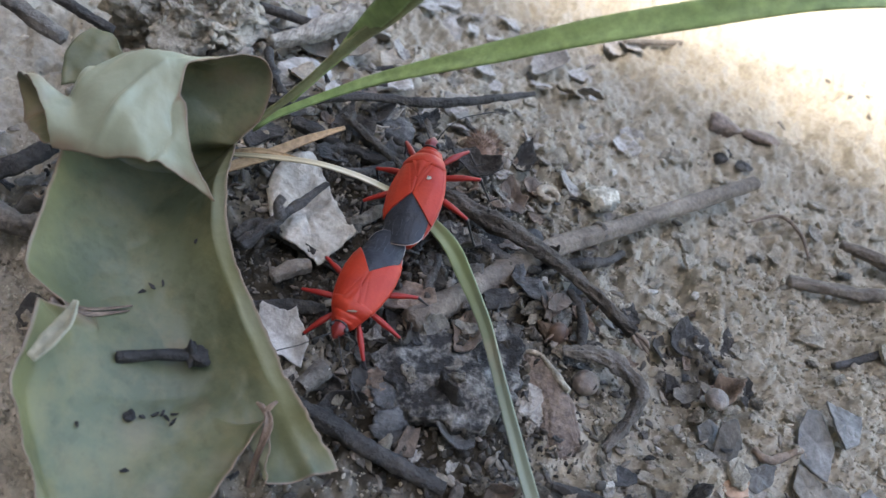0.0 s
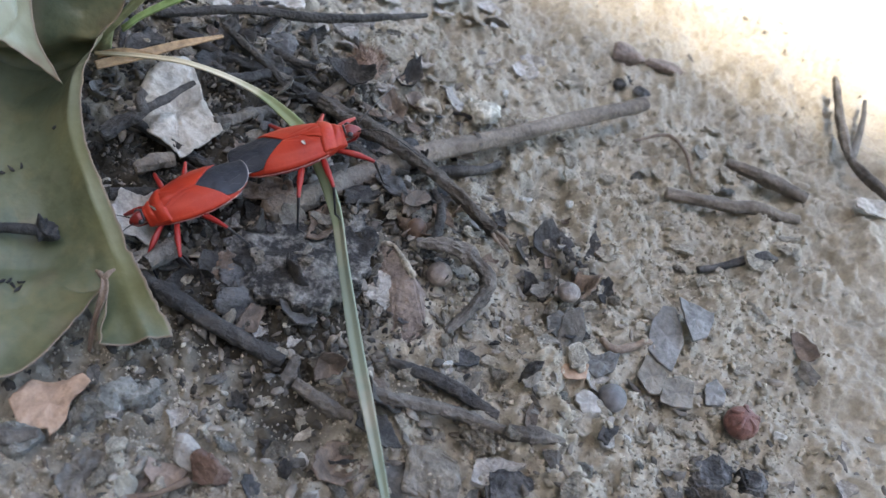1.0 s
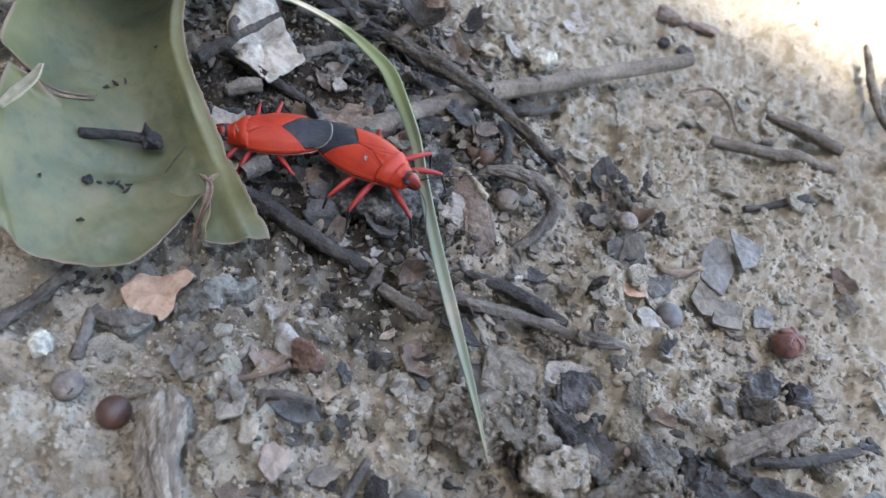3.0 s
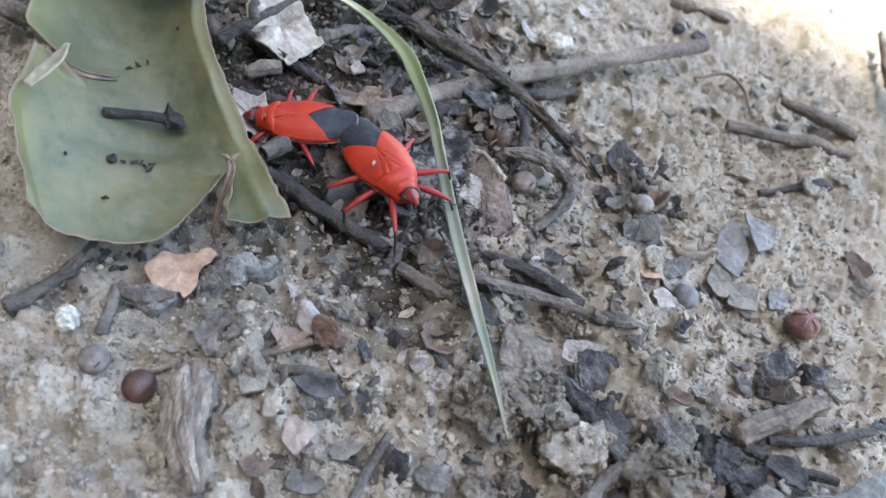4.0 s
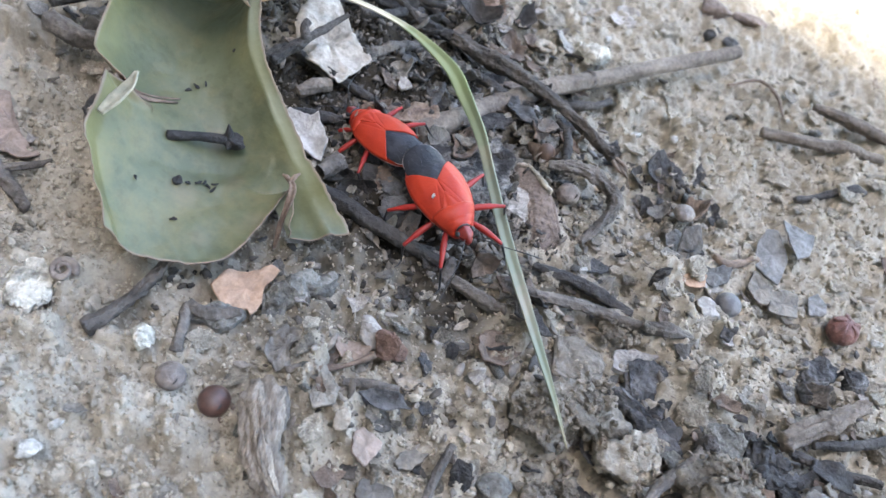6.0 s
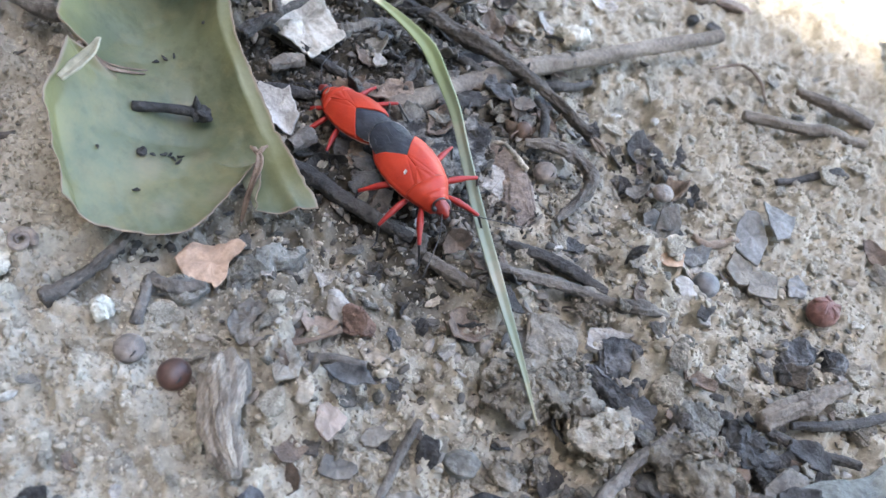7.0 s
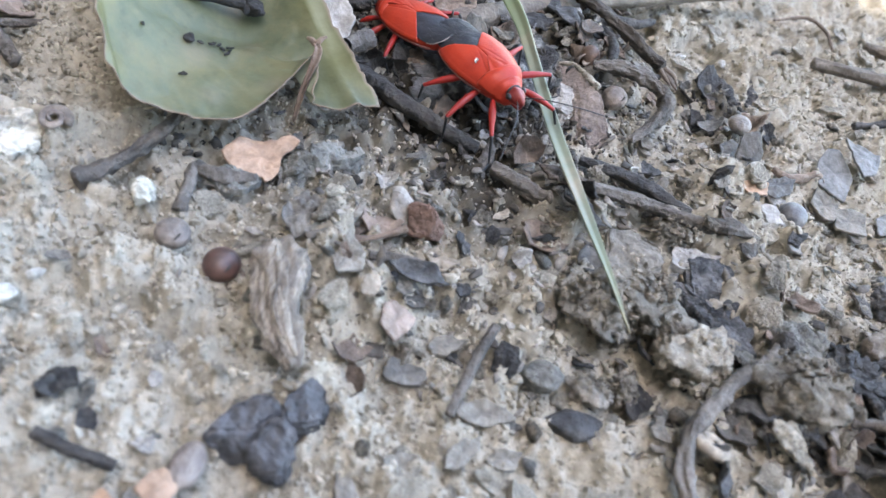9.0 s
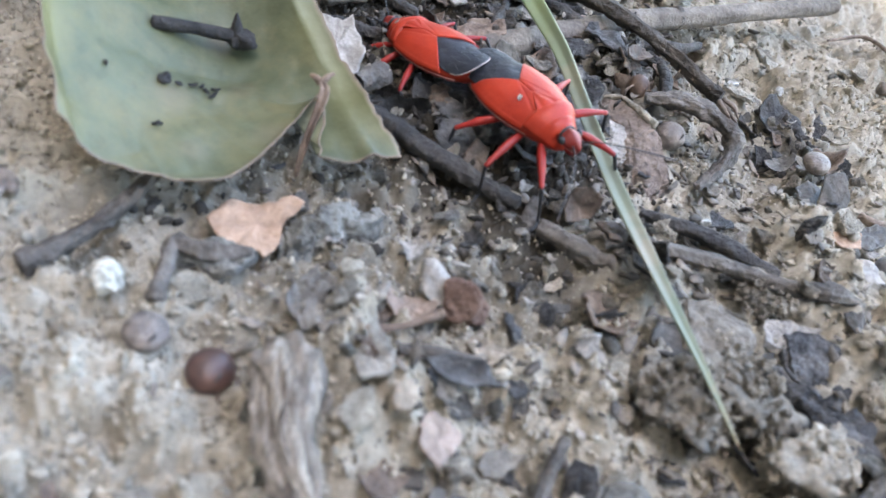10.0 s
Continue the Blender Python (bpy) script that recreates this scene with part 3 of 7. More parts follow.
# ---- the ground, one sheet out to the horizon ----
def ground():
    def steps(low, high, step):
        fine = np.arange(low, high + step / 2, step)
        out = [step]
        while sum(out) < 30000:
            out.append(out[-1] * 1.28)
        grow = np.cumsum(out)
        return np.r_[(low - grow)[::-1], fine, high + grow]
    xs, ys = steps(-6.0, 7.0, 0.027), steps(-6.6, 7.6, 0.027)
    gx, gy = np.meshgrid(xs, ys)
    z = soil_height(gx.ravel(), gy.ravel())
    verts = np.stack([gx.ravel(), gy.ravel(), z], 1)
    w = len(xs)
    i = (np.arange(len(ys) - 1)[:, None] * w + np.arange(w - 1)[None]).ravel()
    faces = np.stack([i, i + 1, i + 1 + w, i + w], 1)
    me = bpy.data.meshes.new("ground")
    me.vertices.add(len(verts))
    me.vertices.foreach_set("co", (verts * CM).ravel())
    me.loops.add(faces.size)
    me.loops.foreach_set("vertex_index", faces.ravel())
    me.polygons.add(len(faces))
    me.polygons.foreach_set("loop_start", np.arange(0, faces.size, 4))
    me.polygons.foreach_set("use_smooth", np.ones(len(faces), bool))
    me.update(calc_edges=True)
    me.materials.append(SOIL)
    flat = np.stack([gx.ravel(), gy.ravel(), 0 * z], 1)
    rotted = rot_and_shade(gx.ravel(), gy.ravel())
    humus_shade = np.clip(1.3 * rotted - 0.15 + 0.45 * rough(flat, 0.7, 71, 4, 0.6) * np.clip(2.5 * rotted - 0.15, 0, 1), 0, 1)
    values = me.attributes.new("humus_shade", "FLOAT", "POINT")
    values.data.foreach_set("value", humus_shade)
    tagged(new("ground", me), "dry grey-tan crumbly soil with small clods", "ground", kind="structure")


# dark rotted litter mixed into the soil where the chips lie thick, and shade painted by the leaf
n, link = SOIL.node_tree.nodes, SOIL.node_tree.links
shader = n["Principled BSDF"]
was = shader.inputs["Base Color"].links[0].from_socket
rot_shade = n.new("ShaderNodeAttribute")
rot_shade.attribute_name = "humus_shade"
dark = n.new("ShaderNodeMix")
dark.data_type, dark.blend_type = "RGBA", "MULTIPLY"
dark.inputs["B"].default_value = (0.115, 0.108, 0.102, 1)
link.new(rot_shade.outputs["Fac"], dark.inputs["Factor"])
link.new(was, dark.inputs["A"])
link.new(dark.outputs["Result"], shader.inputs["Base Color"])
# a second, coarser relief: the granular crust
crust, place = n.new("ShaderNodeTexNoise"), n.new("ShaderNodeTexCoord")
crust.inputs["Scale"].default_value, crust.inputs["Detail"].default_value, crust.inputs["Roughness"].default_value = 900.0, 5.0, 0.62
link.new(place.outputs["Object"], crust.inputs["Vector"])
coarse_bump = n.new("ShaderNodeBump")
coarse_bump.inputs["Strength"].default_value, coarse_bump.inputs["Distance"].default_value = 0.45, 0.0006
link.new(crust.outputs["Fac"], coarse_bump.inputs["Height"])
link.new(coarse_bump.outputs["Normal"], n["Bump"].inputs["Normal"])
ground()

# An unseen wall behind the camera, added to put the litter in shade.
WALL_BACK, SHADE_EDGE = 250.0, 9.6
top = (WALL_BACK + SHADE_EDGE) * math.tan(radians(SUN_UP))
corners = [(sx * 2500, -WALL_BACK - depth, z) for z in (-5, top) for sx, depth in ((-1, 0), (1, 0), (1, 20), (-1, 20))]
thing("added_wall_south", "unseen added wall that blocks the sun and southern sky", "wall", corners,
      [(0, 1, 5, 4), (1, 2, 6, 5), (2, 3, 7, 6), (3, 0, 4, 7), (4, 5, 6, 7), (3, 2, 1, 0)], PLASTER, turn=(0, 0, -SUN_SIDE), kind="structure", smooth=False)
# A second unseen wall, added to dim the sky light on the leaf's side.
corners = [(x, y, z) for z in (-5, 520.0) for x, y in ((-85, -WALL_BACK + 0.5), (-85, 260), (-105, 260), (-105, -WALL_BACK + 0.5))]
thing("added_wall_west", "unseen added wall that blocks sky light from the left", "wall", corners,
      [(0, 1, 5, 4), (1, 2, 6, 5), (2, 3, 7, 6), (3, 0, 4, 7), (4, 5, 6, 7), (3, 2, 1, 0)], PLASTER, turn=(0, 0, -SUN_SIDE), kind="structure", smooth=False)


# ---- blades and leaves ----
def ribbon(points, widths, fold=0.25, count=60, twist=0.0, thick=0.018):
    """A grass blade: folded along its middle, tapering."""
    c = spline(points, count)
    w = np.interp(np.linspace(0, 1, count), np.linspace(0, 1, len(widths)), widths)
    t, side, up = along(c)
    a = np.radians(np.linspace(0, 1, count) * twist)[:, None] if np.isscalar(twist) else np.radians(np.interp(np.linspace(0, 1, count), np.linspace(0, 1, len(twist)), twist))[:, None]
    side, up = np.cos(a) * side + np.sin(a) * up, np.cos(a) * up - np.sin(a) * side
    s = np.linspace(-1, 1, 9)
    g = c[:, None] + 0.5 * w[:, None, None] * (s[None, :, None] * side[:, None] + fold * (np.abs(s) + 0.10 * np.cos(s * 14))[None, :, None] * up[:, None])
    return sheet(g, thick)


LEAF_SURFACE = []


def leaf_at(x, y):
    """The height of the leaf's upper side at a place of the plan."""
    p = LEAF_SURFACE[0]
    return float(p[np.argmin((p[:, 0] - x) ** 2 + (p[:, 1] - y) ** 2), 2]) + 0.012


def curled_leaf():
    rows, cols = 120, 100
    right = spline([(-0.34, -1.88, 0.46), (-0.94, -1.40, 0.70), (-1.33, -1.07, 0.85), (-1.67, -0.75, 1.05), (-2.07, -0.29, 1.25), (-2.26, 0.21, 1.45), (-2.30, 0.75, 1.45)], rows)
    left = spline([(-2.38, -3.03, 0.80), (-2.73, -2.66, 1.00), (-2.92, -2.35, 1.30), (-2.98, -1.85, 1.34), (-3.15, -1.55, 1.36), (-3.34, -1.26, 1.40), (-3.52, -0.60, 1.47), (-3.80, 0.25, 1.45)], rows)
    bottom = spline([(-2.38, -3.03, 0.80), (-2.17, -3.06, 0.60), (-1.88, -2.95, 0.50), (-1.46, -2.75, 0.42), (-1.25, -2.40, 0.44), (-1.07, -1.71, 0.67), (-0.91, -2.13, 0.50), (-0.90, -2.20, 0.46), (-0.72, -2.12, 0.45), (-0.34, -1.88, 0.46)], cols)
    u, v = np.linspace(0, 1, cols), np.linspace(0, 1, rows)
    # ragged margins
    nibble = lambda line, seed: 0.02 * rough(line, 0.22, seed, 4, 0.6)[:, None] * np.array([1.0, 0.7, 0.8])
    bottom = bottom + nibble(bottom, 83) * np.clip(40 * u * (1 - u), 0, 1)[:, None]
    grid = left[:, None] * (1 - u)[None, :, None] + right[:, None] * u[None, :, None]
    grid += nibble(left, 82)[:, None] * np.exp(-u / 0.025)[None, :, None] + nibble(right, 81)[:, None] * np.exp(-(1 - u) / 0.025)[None, :, None]
    straight = left[0] * (1 - u)[:, None] + right[0] * u[:, None]
    grid += (bottom - straight)[None] * (np.clip(1 - v / 0.34, 0, 1) ** 2)[:, None, None]
    # a trough between the raised margins
    deep = 0.60 * np.clip(v / 0.3, 0, 1) ** 0.7
    grid[..., 2] -= deep[:, None] * np.clip(4 * u * (1 - u), 0, 1)[None] ** 0.80
    # the left margin is torn once, a narrow flap standing up below the tear
    tear = np.exp(-((v - 0.47) / 0.022) ** 2)[:, None] * np.clip(1 - u / 0.24, 0, 1)[None] ** 0.7
    grid[..., 0] += 0.24 * tear
    grid[..., 1] += 0.06 * tear
    grid[..., 2] -= 0.14 * tear
    flap = np.exp(-((v - 0.405) / 0.035) ** 2)[:, None] * np.clip(1 - u / 0.13, 0, 1)[None]
    grid[..., 2] += 0.09 * flap
    grid[..., 1] += 0.10 * flap
    # the right margin folds outwards
    lip = np.clip((u - 0.95) / 0.05, 0, 1)[None] * np.clip((v - 0.16) / 0.2, 0, 1)[:, None] * np.clip((0.97 - v) / 0.1, 0, 1)[:, None]
    grid[..., 0] += 0.05 * lip
    grid[..., 1] += 0.015 * lip
    grid[..., 2] += 0.004 * np.exp(-((u - 0.955) / 0.014) ** 2)[None] * np.clip((v - 0.16) / 0.2, 0, 1)[:, None] - 0.05 * lip
    flat = grid.reshape(-1, 3)
    grid[..., 2] += (0.06 * rough(flat, 1.0, 41, 2) + 0.035 * np.abs(rough(flat, 0.75, 44, 3)) ** 0.7 + 0.010 * rough(flat, 0.22, 45, 3)).reshape(rows, cols)
    # a crease near the tip, and the near left margin curling in
    grid[..., 2] += 0.035 * (np.exp(-((u - 0.93) / 0.02) ** 2)[None] - 0.8 * np.exp(-((u - 0.89) / 0.025) ** 2)[None]) * np.clip(1 - v / 0.22, 0, 1)[:, None]
    hem = np.clip(1 - u / 0.07, 0, 1)[None] ** 1.5 * np.clip(1 - np.abs(v - 0.2) / 0.24, 0, 1)[:, None]
    grid[..., 0] += 0.12 * hem
    grid[..., 2] += 0.06 * hem
    ripple = np.clip(np.abs(u - 0.5) * 2 - 0.7, 0, 1)[None] * 0.35
    grid[..., 2] += ripple * grain(flat, 0.35, 43).reshape(rows, cols) * 0.4
    # the far end rises and rolls forward over itself
    turns = 90
    start = grid[-1]
    edge_right = spline([start[-1], (-2.22, 0.66, 1.62), (-2.08, 0.83, 1.78), (-2.08, 1.03, 2.08), (-2.24, 0.89, 2.34), (-2.49, 0.64, 2.48), (-2.64, 0.41, 2.46), (-2.59, 0.12, 2.26), (-2.45, -0.16, 2.02), (-2.32, -0.27, 1.86), (-2.07, -0.31, 1.68)], turns + 1)[1:]
    edge_left = spline([start[0], (-3.80, -0.24, 1.50), (-4.17, 0.18, 1.55), (-4.28, 0.29, 1.80), (-4.09, 0.18, 2.02), (-3.79, -0.08, 2.02), (-3.63, -0.26, 1.90), (-3.58, -0.36, 1.72)], turns + 1)[1:]
    roll = edge_left[:, None] * (1 - u)[None, :, None] + edge_right[:, None] * u[None, :, None]
    s = np.linspace(0, 1, turns)
    belly = np.clip(4 * u * (1 - u), 0, 1)[None]
    roll[..., 2] -= 0.45 * np.clip(1 - s / 0.35, 0, 1)[:, None] * belly**0.75
    roll[..., 1] += 0.22 * np.exp(-((s - 0.3) / 0.15) ** 2)[:, None] * belly
    roll[..., 2] -= 0.42 * np.exp(-((s - 0.55) / 0.2) ** 2)[:, None] * np.exp(-((u - 0.22) / 0.11) ** 2)[None]
    roll[..., 2] += 0.20 * np.clip((s - 0.65) / 0.35, 0, 1)[:, None] * np.exp(-((u - 0.55) / 0.24) ** 2)[None]
    # creases of the dried roll
    crease = np.abs(((s * 2.2)[:, None] + u[None] * 1.3) % 0.55 - 0.275) / 0.275
    roll[..., 2] += 0.05 * (np.exp(-(crease / 0.16) ** 2) - 0.3) * np.clip((s - 0.3) / 0.2, 0, 1)[:, None] * belly
    roll[..., 1] -= 0.10 * np.clip((s - 0.7) / 0.3, 0, 1)[:, None] * belly
    flat = roll.reshape(-1, 3)
    folds = np.abs(rough(flat, 0.75, 48, 2))
    roll += ((0.12 * rough(flat, 0.9, 47, 2) + 0.13 * (folds**0.6 - 0.5) + 0.02 * rough(flat, 0.2, 49, 3)).reshape(turns, cols))[..., None] * np.array([0.4, 0.6, 1.0])
    whole = np.concatenate([grid, roll])
    leaf = thing("curled_leaf", "dull green fallen leaf, torn, its far end rolled over", "leaf")
    verts, faces = sheet(whole, 0.010)
    blade = part("blade", verts, faces, LEAF, leaf, "dull olive green blade with dry brown margins")
    total = len(whole)
    uu, vv = np.meshgrid(u, np.linspace(0, 1, total))
    wobble = 0.5 + 0.5 * grain(whole.reshape(-1, 3), 0.3, 51).reshape(total, cols)
    rim = np.maximum(np.clip(1 - np.minimum(uu, 1 - uu) / (0.004 + 0.008 * wobble**2), 0, 1), np.clip(1 - np.minimum(vv, 1 - vv) / (0.002 + 0.004 * wobble**2), 0, 1))
    scar = np.exp(-(((vv * total / rows) - 0.475) / 0.02) ** 2) * np.clip(1 - uu / 0.26, 0, 1) ** 0.5
    blot = np.clip(grain(whole.reshape(-1, 3), 0.42, 53).reshape(total, cols) * 2.2 - 1.1, 0, 1) * 0.35
    margin = np.clip(np.maximum(np.maximum(rim, scar), blot), 0, 1).ravel()
    # side veins, slanting from a midrib
    mid = np.abs(uu - 0.52)
    lines = np.abs(((vv * 9.0 - 5.5 * mid + 0.25 * wobble) % 1.0) - 0.5)
    vein = np.maximum(np.exp(-(mid / 0.012) ** 2) * 0.9, np.exp(-(lines / 0.05) ** 2) * 0.55 * np.clip(1.1 - mid * 2.2, 0, 1)).ravel()
    ribs = blade.data.attributes.new("vein", "FLOAT", "POINT")
    ribs.data.foreach_set("value", np.r_[vein, vein])
    LEAF_SURFACE.append(grid.reshape(-1, 3))
    # yellowing from the margins inwards, and brown on the rolled end
    patchy = rough(whole.reshape(-1, 3), 0.5, 57, 4, 0.6).reshape(total, cols)
    rolled = np.clip((vv * total - rows) / 12.0, 0, 1)
    yellowing = np.clip((np.abs(uu - 0.5) * 2 - 0.74) * 2.2 + 0.35 * patchy, 0, 0.75) * (1 - rolled)
    creased = np.vstack([np.zeros((rows, cols)), np.exp(-(folds / 0.10) ** 2).reshape(turns, cols)])
    browning = rolled * np.clip(-0.12 + 0.5 * patchy + 0.5 * creased * (patchy > -0.1) + 0.5 * np.exp(-((vv - 0.985) / 0.02) ** 2) + 0.9 * np.exp(-((1 - uu) / 0.025) ** 2) + 0.6 * np.exp(-((1 - vv) / 0.012) ** 2), 0, 0.95)
    for key, value in (("yellowing", yellowing), ("browning", browning)):
        made = blade.data.attributes.new(key, "FLOAT", "POINT")
        made.data.foreach_set("value", np.tile(value.ravel(), 2))
    turned = np.clip((uu - 0.945 + 0.02 * (wobble - 0.5)) / 0.012, 0, 1) * (1 - rolled) * np.clip((vv * total / rows - 0.16) / 0.05, 0, 1)
    made = blade.data.attributes.new("underside", "FLOAT", "POINT")
    made.data.foreach_set("value", np.r_[turned.ravel(), np.ones(total * cols)])
    values = blade.data.attributes.new("margin", "FLOAT", "POINT")
    values.data.foreach_set("value", np.r_[margin, margin])
    # a lobe that stands up behind the roll, and the pale flap beside the tear
    lobe = spline([(-4.09, 0.57, 1.50), (-4.18, 0.85, 1.65), (-4.14, 1.05, 1.75), (-4.06, 1.19, 1.80)], 26)
    other = spline([(-3.23, 0.92, 1.60), (-3.48, 1.04, 1.62), (-3.64, 1.06, 1.66), (-3.86, 1.22, 1.78)], 26)
    g = lobe[:, None] * (1 - np.linspace(0, 1, 26))[None, :, None] + other[:, None] * np.linspace(0, 1, 26)[None, :, None]
    g[..., 1] += 0.10 * rough(g.reshape(-1, 3), 0.45, 61, 3).reshape(26, 26)
    verts, faces = sheet(g, 0.02)
    part("back_lobe", verts, faces, LEAF, leaf)
    verts, faces = ribbon([(-2.81, -2.16, 1.33), (-2.74, -2.00, 1.39), (-2.69, -1.82, 1.44), (-2.69, -1.66, 1.50)], [0.10, 0.17, 0.17, 0.05], 0.25, 24, [10, 10, 20, 30], 0.02)
    part("flap", verts, faces, PALE_FLAP, leaf, "pale curled flap of the torn margin")
    # the dry brown lips of the long tear
    for shift, lift in ((0.03, 0.03), (-0.025, 0.015)):
        line = [(x, y + shift, leaf_at(x, y + shift) + lift) for x, y in ((-2.98, -1.58), (-2.92, -1.48), (-2.82, -1.36), (-2.72, -1.23), (-2.60, -1.09))]
        verts, faces = ribbon(line, [0.06, 0.07, 0.05, 0.035, 0.01], 0.3, 24, [25 if shift > 0 else -25], 0.015)
        part("tear_lip", verts, faces, BROWN_DRY, leaf, "dry brown lip of the tear")
    # the strip of brown tissue that curls away at the near tear
    strip = spline([(-1.10, -1.66, 0.70), (-1.02, -1.80, 0.70), (-1.05, -2.0, 0.42), (-1.06, -2.14, 0.14)], 16)
    wide = np.array([0.02, 0.04, 0.026, 0.028, 0.012])
    w = np.interp(np.linspace(0, 1, 16), np.linspace(0, 1, 5), wide)
    t, side, up = along(strip)
    g = strip[:, None] + np.linspace(-1, 1, 5)[None, :, None] * w[:, None, None] * side[:, None]
    g[..., 2] += 0.03 * np.abs(np.linspace(-1, 1, 5))[None]
    verts, faces = sheet(g, 0.015)
    torn = part("torn_strip", verts, faces, BROWN_DRY, leaf, "curled brown strip of torn tissue")
    for end in ((-1.19, -1.63, 0.72), (-1.02, -1.59, 0.77)):
        verts, faces = tube([(-1.09, -1.68, 0.71), tuple((np.array(end) + (-1.09, -1.68, 0.74)) / 2), end], [0.03, 0.03, 0.012], 10, 8, 0.3)
        part("tear_point", verts, faces, BROWN_DRY, torn)
    return leaf


curled_leaf()


# ---- grass ----
grass = thing("grass_plant", "young green grass with long blades arching over the litter", "grass")
v, f = ribbon([(-2.75, 1.25, 0.55), (-2.41, 0.92, 1.20), (-1.86, 0.97, 1.90), (-1.38, 1.02, 2.60), (-0.95, 0.85, 3.25), (-0.4, 0.6, 4.2)], [0.20, 0.20, 0.19, 0.18, 0.17, 0.14], 0.6, twist=[20, 20, 30, 40, 50])
part("stem", v, f, GRASS_STEM, grass, "dull green upright stem")
v, f = ribbon([(-1.9, 1.05, 1.78), (-1.55, 1.1, 2.35), (-1.25, 0.95, 2.95), (-1.0, 0.7, 3.5), (-0.7, 0.4, 4.4)], [0.03, 0.10, 0.19, 0.26, 0.22], 0.25, twist=[60, 60])
part("blade", v, f, GRASS, grass, "bright green upright blade")
v, f = ribbon([(-2.3, 1.08, 1.25), (-2.03, 1.17, 1.5), (-1.30, 1.36, 2.0), (-0.66, 1.27, 2.5), (0.0, 1.16, 3.0), (0.83, 1.05, 3.6), (2.15, 1.06, 4.3), (3.2, 1.1, 4.6)], [0.07, 0.09, 0.15, 0.21, 0.24, 0.24, 0.18, 0.1], 0.22, twist=[-35, -35])
part("blade", v, f, GRASS, grass, "long bright green blade leaning over the soil")
ARCH = [(-2.5, 0.8, 1.05), (-1.95, 0.86, 1.16), (-1.45, 0.92, 1.2), (-0.92, 1.02, 1.06), (-0.5, 0.97, 0.95), (-0.02, 0.74, 0.84), (0.26, 0.44, 0.75), (0.5, 0.1, 0.70), (0.65, -0.15, 0.66), (0.90, -0.68, 0.60),
        (1.27, -1.42, 0.50), (1.68, -2.2, 0.45), (2.03, -2.87, 0.42), (2.29, -3.42, 0.40)]
v, f = ribbon(ARCH, [0.04, 0.055, 0.06, 0.07, 0.13, 0.18, 0.15, 0.13, 0.125, 0.13, 0.125, 0.10, 0.06, 0.012], 0.32, 120, [-20, -20, -20, -30, -50, -45, -25, -15, -10, 0])
arch = part("blade", v, f, grass_ageing(), grass, "long arching blade, straw-coloured at its base, grey-green at its tip")
values = arch.data.attributes.new("along", "FLOAT", "POINT")
values.data.foreach_set("value", np.tile(np.repeat(np.linspace(0, 1, 120), 9), 2))

straw = thing("dry_straw", "split orange-brown dry grass straw", "straw")
v, f = ribbon([(-2.42, 0.66, 1.0), (-2.1, 1.0, 1.02), (-1.85, 1.4, 0.98), (-1.52, 1.9, 0.9)], [0.10, 0.11, 0.09, 0.04], 0.5, twist=[-30, -30])
part("stalk", v, f, STRAW, straw)
v, f = ribbon([(-2.5, 0.85, 0.98), (-2.25, 0.95, 1.06), (-2.0, 1.0, 1.08), (-1.7, 1.0, 1.1)], [0.08, 0.07, 0.05, 0.02], 0.4, twist=[-20, -20])
part("strand", v, f, STRAW, straw)


# ---- things on the leaf ----
bud = thing("dried_bud", "dark dried flower bud on a stalk, lying on the leaf", "bud")
v, f = tube([(-2.48, -1.60, 0.70), (-2.19, -1.44, 0.66), (-1.95, -1.33, 0.62)], [0.055, 0.05, 0.055], 20, 10, 0.12, seed=3)
part("stalk", v, f, CLOVE, bud)
v, f = stone((0.13, 0.10, 0.10), 31, 5, 0.2)
part("head", v + (-1.86, -1.30, 0.60), f, CLOVE, bud)
for k, (dx, dy, dz) in enumerate(((-0.02, 0.03, 0.16), (0.02, -0.1, -0.02), (-0.03, 0.11, 0.02), (0.1, -0.02, 0.03))):
    v, f = tube([(-1.92, -1.31, 0.61), (-1.92 + dx * 0.6, -1.31 + dy * 0.6, 0.61 + dz * 0.6), (-1.92 + dx * 1.2, -1.31 + dy * 1.2, 0.61 + dz * 1.2)], [0.05, 0.045, 0.008], 8, 8, 0.1, seed=k)
    part("sepal", v, f, CLOVE, bud)
v, f = stone((0.075, 0.05, 0.04), 5, 4, 0.15)
thing("small_seed", "small black seed lying on the leaf", "seed", v, f, CLOVE, (-2.17, -2.01, leaf_at(-2.17, -2.01) + 0.03), (0, 0, -40))
for k, (x, y) in enumerate(((-2.08, -1.96), (-2.0, -1.9), (-1.95, -1.86), (-1.9, -1.88), (-1.86, -1.83), (-1.84, -1.9), (-2.45, -0.75), (-2.53, -0.80), (-2.6, -0.88), (-2.3, -0.35), (-2.45, -2.3), (-2.0, -2.45))):
    v, f = flake(0.10, 0.04, 60 + k, 0.3, 0.015, 6, 0.5)
    thing("leaf_crumb", "tiny dark crumb on the leaf", "crumb", v, f, CLOVE, (x, y, leaf_at(x, y) + 0.015), (0, 10, 50 * k), "crumbs on the leaf")


# ---- the two bugs, joined tail to tail ----
def wide_at(y):
    """Half the body's width along it."""
    return np.interp(y, [-0.62, -0.58, -0.52, -0.42, -0.28, -0.14, 0.0, 0.12, 0.24, 0.36, 0.44, 0.5], [0.085, 0.127, 0.17, 0.218, 0.256, 0.270, 0.264, 0.243, 0.212, 0.160, 0.122, 0.095])


